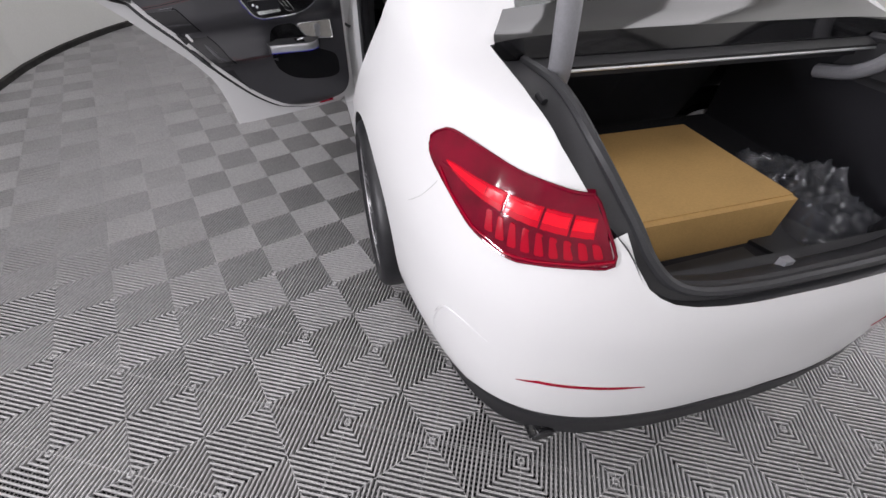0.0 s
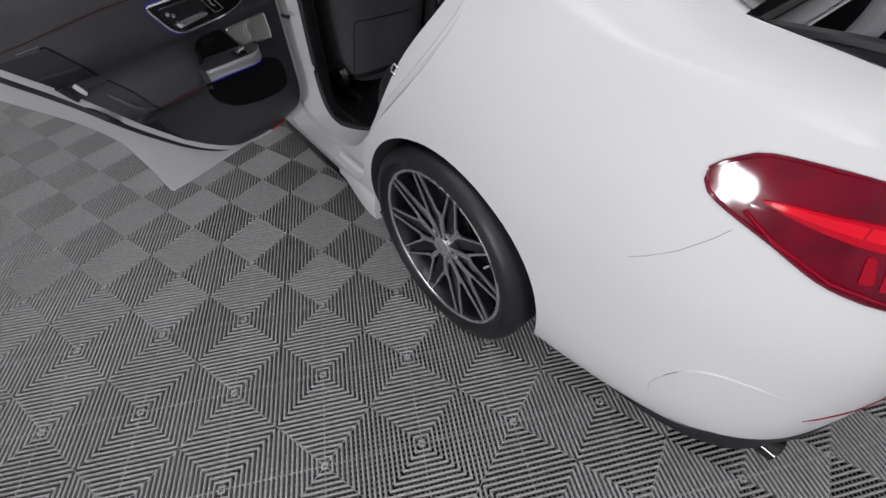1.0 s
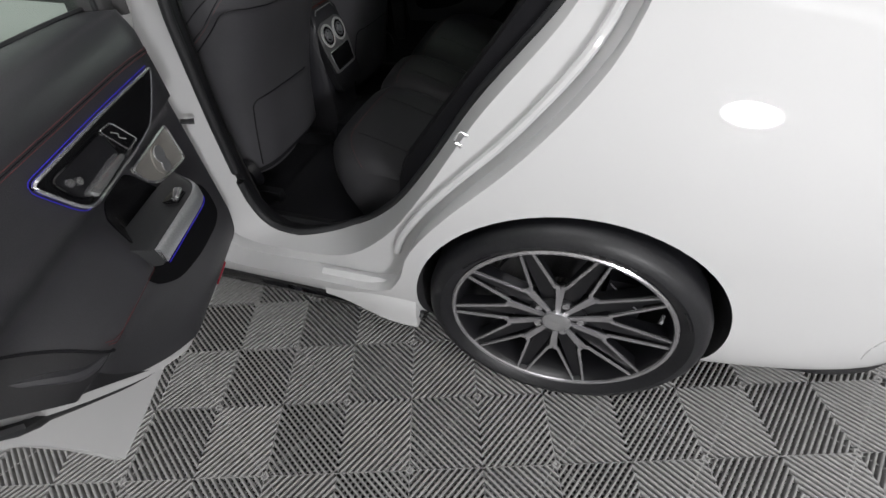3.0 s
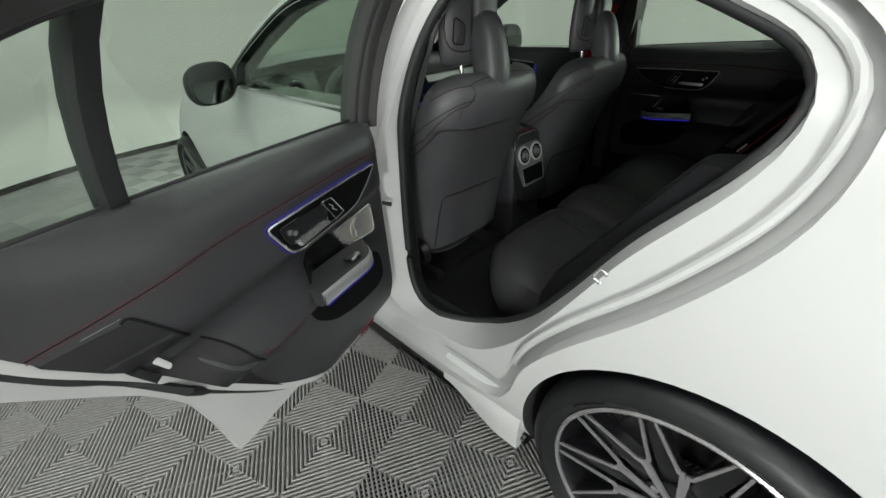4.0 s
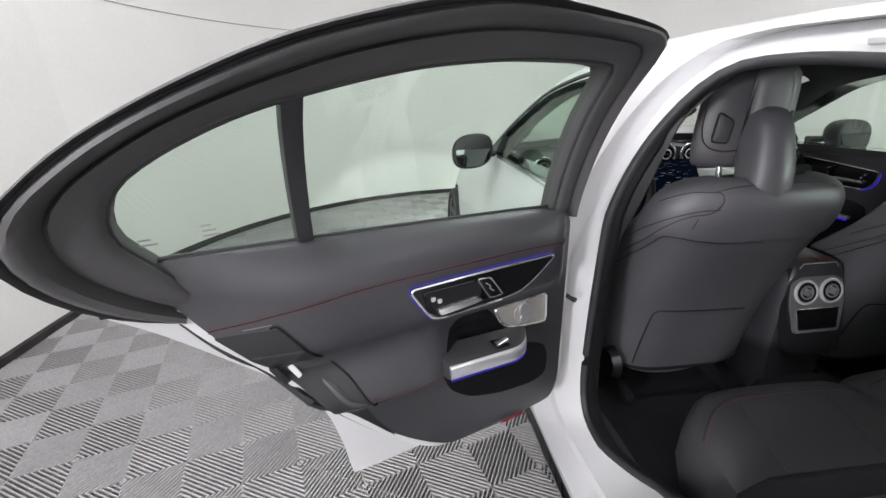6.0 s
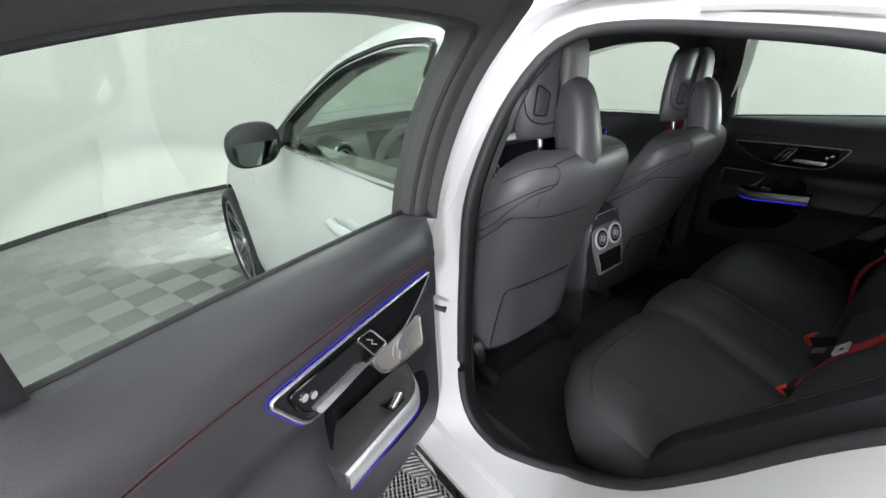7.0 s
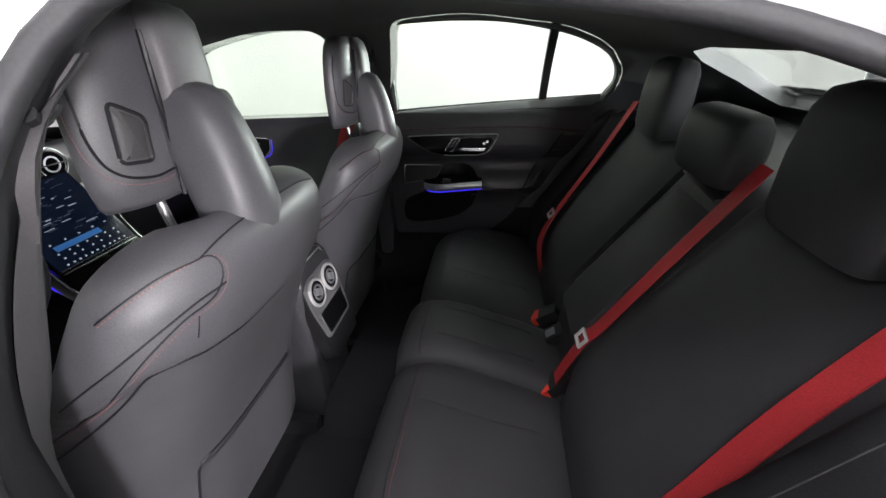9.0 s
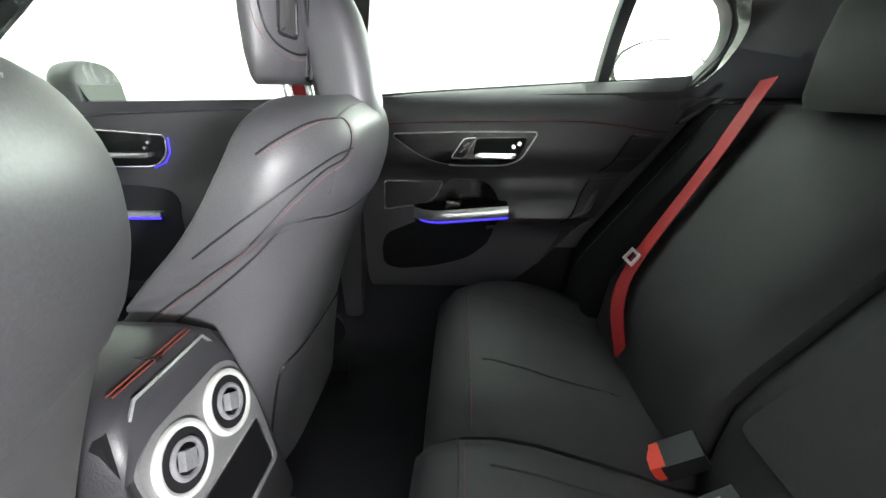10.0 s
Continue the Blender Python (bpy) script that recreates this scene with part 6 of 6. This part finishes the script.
    mark(-0.085, -0.058, 0.055, -0.042, SCREENLIT, "screen_band", "lit blue band")
    for z, n in ((-0.036, 5), (-0.066, 7), (-0.082, 7), (-0.101, 11)):
        for k in range(n):
            x = -0.105 + 0.21 * (k + 0.5) / n + rnd.uniform(-0.004, 0.004)
            mark(x, z, x + 0.005, z + 0.004, SCREENICON)
    mark(-0.120, -0.109, 0.120, -0.1078, CHROME, "screen_edge")
    mark(-0.122, -0.1195, 0.122, -0.1165, CHROME, "screen_edge")
    # console front with storage lid, sweeping up to the screen
    rows = []
    for y, z, w in ((1.36, 0.655, 0.125), (1.47, 0.664, 0.130), (1.55, 0.668, 0.134), (1.61, 0.680, 0.135), (1.645, 0.703, 0.135), (1.67, 0.735, 0.135)):
        rows.append([(-w, y, 0.30), (-w, y, z - 0.02), (-w + 0.015, y, z), (w - 0.015, y, z), (w, y, z - 0.02), (w, y, 0.30)])
    part("console_front", loft(rows), GLOSS, root, "gloss black console lid", 40)
    lip = [(1.40, 0.690), (1.478, 0.688), (1.557, 0.687), (1.62, 0.712), (1.657, 0.747), (1.690, 0.800), (1.712, 0.850)]
    glow = [(1.42, 0.668), (1.496, 0.671), (1.561, 0.675), (1.623, 0.693), (1.649, 0.712), (1.70, 0.745), (1.732, 0.768)]
    for sd in (-1, 1):
        part("ambient_strip", tube(catmull([(sd * 0.149, y, z) for y, z in glow], 20), 0.0032, 5), BLUE, root, "blue ambient light line")
        part("console_trim", tube(catmull([(sd * 0.139, y, z) for y, z in lip], 20), [0.0045] * 12 + [0.003] * 8, 6), CHROME, root, "bright metal console edge")
        part("console_side", tube(catmull([(sd * 0.144, y, z - 0.016) for y, z in lip[:6]], 20), 0.013, 8, flat=0.5), PLASTIC, root)
    ring = rounded([(-0.085, 1.50), (0.085, 1.50), (0.095, 1.57), (0.06, 1.633), (-0.06, 1.633), (-0.095, 1.57)], 0.03)
    part("lid_edge", tube([(x, y, spl(y, [1.47, 1.55, 1.61, 1.645], [0.664, 0.668, 0.680, 0.703]) + 0.003) for x, y in ring], 0.005, 6, True, flat=0.5), ALU, root, "satin edge of the console lid")
    bm = bmesh.new()
    box(bm, -0.030, 1.595, 0.684, 0.030, 1.612, 0.690)
    part("lid_plate", bm, RINGWHITE, root, "small bright plate on the lid", bevel=0.003)
    # instrument screen and steering wheel
    M = Matrix.Translation((-0.37, 1.77, 0.985)) @ Matrix.Rotation(radians(-18), 4, "X")
    bm = bmesh.new()
    box(bm, -0.15, -0.006, -0.06, 0.15, 0.006, 0.06, M)
    part("instrument_screen", bm, GLOSS, root, "free-standing instrument screen", bevel=0.004)
    M = Matrix.Translation((-0.38, 1.62, 0.89)) @ Matrix.Rotation(radians(-24), 4, "X")
    pts = [M @ Vector((0.185 * math.cos(a), 0, 0.175 * math.sin(a))) for a in (2 * math.pi * k / 48 for k in range(48))]
    sw = part("steering_wheel", tube(pts, 0.017, 10, True, up=(0, 1, 0)), LEATHER, root, "black leather steering wheel")
    bm = bmesh.new()
    cyl(bm, M @ Vector((0, 0.02, 0)), M.to_3x3() @ Vector((0, 1, 0)), 0.075, 0.05, 28)
    part("wheel_hub", bm, PLASTIC, sw, bevel=0.012)
    for a in (0.15, math.pi - 0.15, -math.pi / 2):
        part("wheel_spoke", tube([M @ Vector((0.06 * math.cos(a), 0.01, 0.06 * math.sin(a))), M @ Vector((0.18 * math.cos(a), 0.0, 0.175 * math.sin(a)))], [0.022, 0.015], 8, flat=0.5), ALU, sw)
    part("steering_column", tube([M @ Vector((0, 0.03, 0)), (-0.37, 1.86, 0.78)], 0.05, 12), PLASTIC, sw)


dashboard()
# right belt guide on the pillar, coat hooks, inner rail trims
sd = 1
part("pillar_trim", slab(rounded([(1.04, 0.40), (1.06, 1.0), (1.085, 1.33), (0.955, 1.345), (0.955, 1.0), (0.99, 0.40)], 0.02), lambda y, z: half(y, z) - 0.085 if z > 1.02 else 0.80, lambda y, z: half(y, z) - 0.115 if z > 1.02 else 0.715, sd, 0.08), SOFT, CAR, "dark centre pillar trim", 50)
EDGE = [(0.40, 0.712, 0.965), (0.55, 0.708, 0.966), (0.70, 0.705, 0.965), (0.85, 0.702, 0.958), (0.91, 0.699, 0.950), (1.00, 0.680, 0.921), (1.06, 0.673, 0.900), (1.11, 0.670, 0.879), (1.19, 0.668, 0.838), (1.25, 0.652, 0.806), (1.295, 0.632, 0.775)]
rows = []
for z in np.linspace(0.40, 1.275, 40):
    x, y = spl(z, [e[0] for e in EDGE], [e[1] for e in EDGE]), spl(z, [e[0] for e in EDGE], [e[2] for e in EDGE])
    yi = spl(z, [0.40, 0.65, 0.85, 1.05, 1.205, 1.295], [0.905, 0.912, 0.897, 0.874, 0.838, 0.79])
    yo = yi + 0.006
    g = step(z, 1.195, 1.275)
    x = x * (1 - g) + (flange_x(yi, z) - 0.050) * g
    y = y * (1 - g) + (yo + 0.002) * g
    xo = max(flange_x(yi, z) - 0.050, x + 0.012 * (1 - g))
    rows.append([(-xo, yo, z), (-(xo * 0.7 + x * 0.3) - 0.001, yo * 0.7 + y * 0.3, z), (-(xo * 0.35 + x * 0.65), yo * 0.35 + y * 0.65 - 0.002, z), (-x - 0.005, y - 0.003, z), (-x, y + 0.001, z), (-x + 0.003, y + 0.012, z), (-x + 0.002, y + 0.045, z), (-x - 0.004, y + 0.045, z), (-x - 0.005, y + 0.014, z), (-(xo * 0.6 + x * 0.4) + 0.003, yo * 0.6 + y * 0.4 + 0.008, z)])
part("pillar_trim", loft(rows), FRAMEGREY, CAR, "dark grey centre pillar trim", 50)
part("front_seat_belt", tube([(0.635, 0.985, 1.235), (0.60, 1.02, 1.10), (0.52, 1.06, 0.98), (0.50, 1.07, 0.93)], 0.022, 6, flat=0.1, up=(1, 0, 0)), BELT, CAR, "red front seat belt")
bm = bmesh.new()
box(bm, 0.615, 0.945, 1.215, 0.645, 0.995, 1.265)
part("belt_guide", bm, PLASTIC, CAR, "black belt guide", bevel=0.008)
# parcel shelf and floor carpet
bm = bmesh.new()
box(bm, -0.66, -0.42, 0.968, 0.66, -0.05, 0.985)
part("parcel_shelf", bm, FABRIC, CAR, "dark fabric parcel shelf", bevel=0.004)
for sd in (-1, 1):
    bm = bmesh.new()
    box(bm, min(sd * 0.16, sd * 0.66), 0.62, 0.274, max(sd * 0.16, sd * 0.66), 1.03, 0.288)
    part("floor_mat", bm, CARPET, CAR, "black carpet floor mat", bevel=0.005)
rows = [[(x, 1.665, 1.345), (x, 1.70, 1.33), (x, 1.70, 1.285), (x, 1.675, 1.28)] for x in np.linspace(-0.11, 0.11, 5)]
part("interior_mirror", loft(rows), GLOSS, CAR, "frameless interior mirror", 40)


# ---------------------------------------------------------------- boot
def mirrored(p):
    return p + [(-x, y, z) for x, y, z in reversed(p)]


rim_out = mirrored([(-0.627, -0.455, 1.046), (-0.630, -0.60, 1.032), (-0.628, -0.70, 1.008), (-0.608, -0.768, 0.974), (-0.572, -0.838, 0.906), (-0.535, -0.886, 0.855), (-0.500, -0.925, 0.815), (-0.462, -0.962, 0.745), (-0.395, -0.985, 0.706), (-0.30, -0.998, 0.694), (-0.10, -1.008, 0.688)])
rim_in = mirrored([(-0.545, -0.455, 1.012), (-0.548, -0.62, 1.022), (-0.556, -0.725, 1.010), (-0.543, -0.80, 0.968), (-0.509, -0.856, 0.904), (-0.482, -0.898, 0.852), (-0.451, -0.935, 0.792), (-0.401, -0.962, 0.742), (-0.324, -0.978, 0.718), (-0.20, -0.986, 0.710), (-0.08, -0.988, 0.708)])
co, ci = catmull(rim_out, 90), catmull(rim_in, 90)
part("boot_seal", tube(ci, 0.012, 8), RUBBER, CAR, "black rubber boot seal")
rows = []
for p, q in zip(co, ci):
    mid = p.lerp(q, 0.45) - Vector((0, 0, 0.018))
    dn = Vector((q.x * 0.97, q.y + 0.05, q.z - 0.10))
    rows.append([p, p.lerp(q, 0.1) - Vector((0, 0, 0.012)), mid, q, dn])
bm = bmesh.new()
grid(bm, rows)
part("boot_rim", bm, PLASTIC, CAR, "black plastic boot rim", 40)
for k in range(1):
    part("rim_clip", tube([co[8 + 5 * k].lerp(ci[8 + 5 * k], 0.4) + Vector((0, 0.01, -0.008)), co[8 + 5 * k].lerp(ci[8 + 5 * k], 0.4) + Vector((0.004, -0.015, -0.014))], 0.007, 8), RUBBER, CAR)
rows = [[(x, -0.985 + o + 0.09 * (abs(x) / 0.46) ** 4, z) for o, z in ((0.0, 0.706), (0.018, 0.714), (0.040, 0.706), (0.060, 0.690), (0.085, 0.60), (0.02, 0.60))] for x in np.linspace(-0.46, 0.46, 15)]
part("loading_sill", loft(rows), PLASTIC, CAR, "black plastic loading sill", 40, bevel=0.0)
bm = bmesh.new()
box(bm, -0.092, -0.955, 0.700, -0.068, -0.935, 0.722)
part("boot_catch", bm, HINGEGREY, CAR, "bright boot lid catch", bevel=0.003)
bm = bmesh.new()
box(bm, -0.545, -0.875, 0.555, 0.545, -0.05, 0.60)
part("boot_floor", bm, CARPET, CAR, "black carpeted boot floor", bevel=0.004)
for sd in (-1, 1):
    part("lid_hinge_arm", tube(catmull([(sd * 0.50, -0.40, 0.90), (sd * 0.505, -0.50, 0.93), (sd * 0.515, -0.565, 1.0), (sd * 0.53, -0.585, 1.12), (sd * 0.55, -0.58, 1.40)], 20), 0.026, 10, flat=0.8, up=(0, 1, 0)), HINGEGREY, CAR, "grey boot lid hinge arm")
rows = [[(x, -0.45 + o, z) for o, z in ((-0.002, 0.99), (-0.030, 0.988), (-0.034, 1.000), (-0.012, 1.012), (-0.002, 1.012))] for x in np.linspace(-0.56, 0.56, 13)]
part("boot_header", loft(rows), PLASTIC, CAR, "black strip between window and boot", 30)
part("header_strip", tube([(x, -0.483, 0.990) for x in np.linspace(-0.50, 0.55, 8)], 0.004, 6), ALU, CAR, "thin bright edge strip")
def over_body(x, y, d):
    xb = float(np.interp(y, SIDE_Y, SIDE_X)) - off(1.0)
    q = min(abs(x) / xb, 0.99)
    return zbelt(y) + (1 - q**5.5) ** 0.8 * (max(zroof(y), zbelt(y) + 0.012) - zbelt(y)) + d


rows = []
for k in range(25):
    u = 2 * k / 24 - 1
    rows.append([(0.565 * u, -0.345, over_body(0.565 * u, -0.345, 0.003)), (0.59 * u, -0.385, over_body(0.59 * u, -0.385, 0.004)), (0.612 * u, -0.42, over_body(0.612 * u, -0.42, 0.004)), (0.62 * u, -0.4495, over_body(0.62 * u, -0.445, 0.003)), (0.62 * u, -0.4505, 1.008)])
bm = bmesh.new()
grid(bm, rows)
part("window_base", bm, GLOSS, CAR, "gloss black lower edge of the rear window", 60)


def boot_lid():
    """The raised lid, standing over the boot on its hinge arms."""
    M = Matrix.Translation((0, -0.60, 1.385)) @ Matrix.Rotation(radians(-70), 4, "X")
    rows = []
    for k in range(15):
        v = k / 14
        y = -0.56 * v
        hw = 0.60 - 0.03 * v - 0.10 * max(0.0, v - 0.85)
        row = []
        for j in range(17):
            u = 2 * j / 16 - 1
            row.append(M @ Vector((hw * u, y, 0.03 - 0.03 * abs(u) ** 3 - 0.02 * v * v + (0.02 if k == 14 else 0))))
        rows.append(row)
    bm = bmesh.new()
    grid(bm, rows)
    ret = bmesh.ops.extrude_face_region(bm, geom=bm.faces[:])
    nv = M.to_3x3() @ Vector((0, 0, -0.035))
    for v in ret["geom"]:
        if isinstance(v, bmesh.types.BMVert):
            v.co += nv
    lid = part("boot_lid", bm, PAINT, CAR, "raised white boot lid", 50)
    bm = bmesh.new()
    box(bm, -0.52, -0.50, -0.022, 0.52, -0.05, -0.008, M)
    part("lid_lining", bm, CARPET, lid, "black felt lining", bevel=0.004)


boot_lid()


def cardboard_box():
    M = pose(-0.12, -0.572, 0.6005, 0, 0, 1)
    bm = bmesh.new()
    box(bm, -0.24, -0.213, 0.0, 0.24, 0.213, 0.135, M)
    ob = part("cardboard_box", bm, CARD, None, "flat brown cardboard box lying in the car's boot", 0, "box", bevel=0.003)
    bm = bmesh.new()
    box(bm, -0.2415, -0.196, 0.120, 0.2415, 0.2145, 0.1385, M)
    part("lid", bm, CARD, ob, "closed tuck-in lid", 0, bevel=0.003)
    return ob


cardboard_box()


def film_bag(x0, y0, wd, ln, hh, label):
    bm = bmesh.new()
    n = 44
    rows = []
    for i in range(n):
        row = []
        for j in range(n):
            u, v = i / (n - 1), j / (n - 1)
            x, y = x0 + wd * u, y0 + ln * v
            e = min(u, 1 - u, v, 1 - v) * 4
            h = hh * min(1, e) * (0.35 + 0.9 * abs(noise.noise(Vector((x * 11, y * 11, 1.0)))) + 0.6 * abs(noise.noise(Vector((x * 27, y * 27, 4.0)))) + 0.35 * abs(noise.noise(Vector((x * 60, y * 60, 2.0)))))
            row.append((x + 0.02 * noise.noise(Vector((x * 9, y * 9, 7))), y + 0.02 * noise.noise(Vector((x * 9, y * 9, 9))), 0.602 + h))
        rows.append(row)
    grid(bm, rows)
    return part("plastic_bag", bm, FILM, None, label, 20, "bag")


film_bag(0.16, -0.87, 0.35, 0.46, 0.105, "crumpled clear plastic bag on the boot floor")
film_bag(-0.42, -0.895, 0.16, 0.07, 0.035, "small scrap of clear plastic film before the box")
for k, (x, y, w, h, rz) in enumerate(((-0.16, -0.845, 0.34, 0.07, 3), (0.16, -0.80, 0.20, 0.16, 20))):
    bm = bmesh.new()
    box(bm, -w / 2, -h / 2, 0, w / 2, h / 2, 0.012, pose(x, y, 0.6005, 0, 0, rz))
    part("black_pouch", bm, PLASTIC, None, "flat black plastic pouch on the boot floor", 0, "pouch", bevel=0.004)


# ---------------------------------------------------------------- floor tiles
def tile_mesh():
    S, H = 0.2, 0.028
    bm = bmesh.new()
    n, step = 20, 0.02
    for qx, qy in ((1, 1), (-1, 1), (-1, -1), (1, -1)):
        for k in range(n):
            mid = (k + 0.5) * step
            rows = []
            for o, h in ((-0.0046, -H), (-0.0046, -0.0028), (-0.0022, -0.0004), (0.0022, -0.0004), (0.0046, -0.0028), (0.0046, -H)):
                c = mid + o
                a, b = ((c, 0), (0, c)) if mid <= S else ((S, c - S), (c - S, S))
                rows.append([bm.verts.new((qx * a[0], qy * a[1], h)), bm.verts.new((qx * b[0], qy * b[1], h))])
            for p, q in zip(rows, rows[1:]):
                bm.faces.new((p[0], p[1], q[1], q[0]))
    # edge bars
    w = 0.0016
    # lower cross bars between the ribs
    for qx, qy in ((1, 1), (-1, 1), (-1, -1), (1, -1)):
        for k in range(-9, 10):
            d = k * step
            lo, hi = max(0.0, d), min(S, S + d)
            p = [(lo - 0.0026, lo - d + 0.0026), (lo + 0.0026, lo - d - 0.0026), (hi + 0.0026, hi - d - 0.0026), (hi - 0.0026, hi - d + 0.0026)]
            bm.faces.new([bm.verts.new((qx * min(max(a, 0), S), qy * min(max(b, 0), S), -0.018)) for a, b in p])
    for a in range(4):
        m = Matrix.Rotation(a * math.pi / 2, 4, "Z")
        v = [bm.verts.new(m @ Vector(p)) for p in ((S - w, -S, -0.006), (S, -S, -0.006), (S, S, -0.006), (S - w, S, -0.006))]
        bm.faces.new(v)
        d = Matrix.Rotation(a * math.pi / 2 + math.pi / 4, 4, "Z")
        v = [bm.verts.new(d @ Vector(p)) for p in ((0.0, -w, -0.0045), (S * 1.41, -w, -0.0045), (S * 1.41, w, -0.0045), (0.0, w, -0.0045))]
        bm.faces.new(v)
    bmesh.ops.recalc_face_normals(bm, faces=bm.faces)
    for f in bm.faces:
        if f.normal.z < -0.5:
            f.normal_flip()
    me = bpy.data.meshes.new("floor_tile")
    bm.to_mesh(me)
    bm.free()
    me.materials.append(TILE)
    return me


def lay_tiles():
    me = tile_mesh()
    th = radians(18)
    ox = -0.86 - 0.0538 * math.cos(th) - 0.2021 * math.sin(th)
    oy = -0.0538 * math.sin(th) + 0.2021 * math.cos(th)
    rot = Matrix.Rotation(th, 4, "Z")
    near, far = [], []
    for i in range(-16, 17):
        for j in range(-20, 22):
            p = rot @ Vector((0.4 * i, 0.4 * j, 0)) + Vector((ox, oy, 0))
            x, y = p.x, p.y
            if not (-3.62 < x < 2.95 and -4.7 < y < 5.95):
                continue
            if x < -0.42 and y > 2.75 and math.hypot(x + 0.42, y - 2.75) > 3.22:
                continue
            if x > 1.4 and y > 4.4 and math.hypot(x - 1.4, y - 4.4) > 1.55:
                continue
            d = math.hypot(x + 1.4, y - 0.1)
            (near if d < 2.9 and not (-0.5 < x) else far).append((d, p))
    near.sort(key=lambda q: q[0])
    far += near[300:]
    for d, p in near[:300]:
        ob = new("floor_tile", me)
        ob.parent = FLOOR
        ob.matrix_world = Matrix.Translation(p + Vector((0, 0, 0.0006 * math.sin(37 * p.x + 11 * p.y)))) @ rot
    vs = np.empty(len(me.vertices) * 3)
    me.vertices.foreach_get("co", vs)
    vs = vs.reshape(-1, 3)
    R = np.array(rot.to_3x3())
    base = vs @ R.T
    faces = [tuple(pl.vertices) for pl in me.polygons]
    allv, allf = [], []
    for k, (d, p) in enumerate(far):
        allv.append(base + np.array(p))
        allf += [tuple(v + k * len(vs) for v in f) for f in faces]
    mm = bpy.data.meshes.new("far_tiles")
    mm.from_pydata(np.concatenate(allv).tolist(), [], allf)
    mm.materials.append(TILE)
    ob = new("floor_tiles_far", mm)
    ob.parent = FLOOR
    tagged(ob, "grey ribbed floor tiles further off", kind="stuff")


lay_tiles()
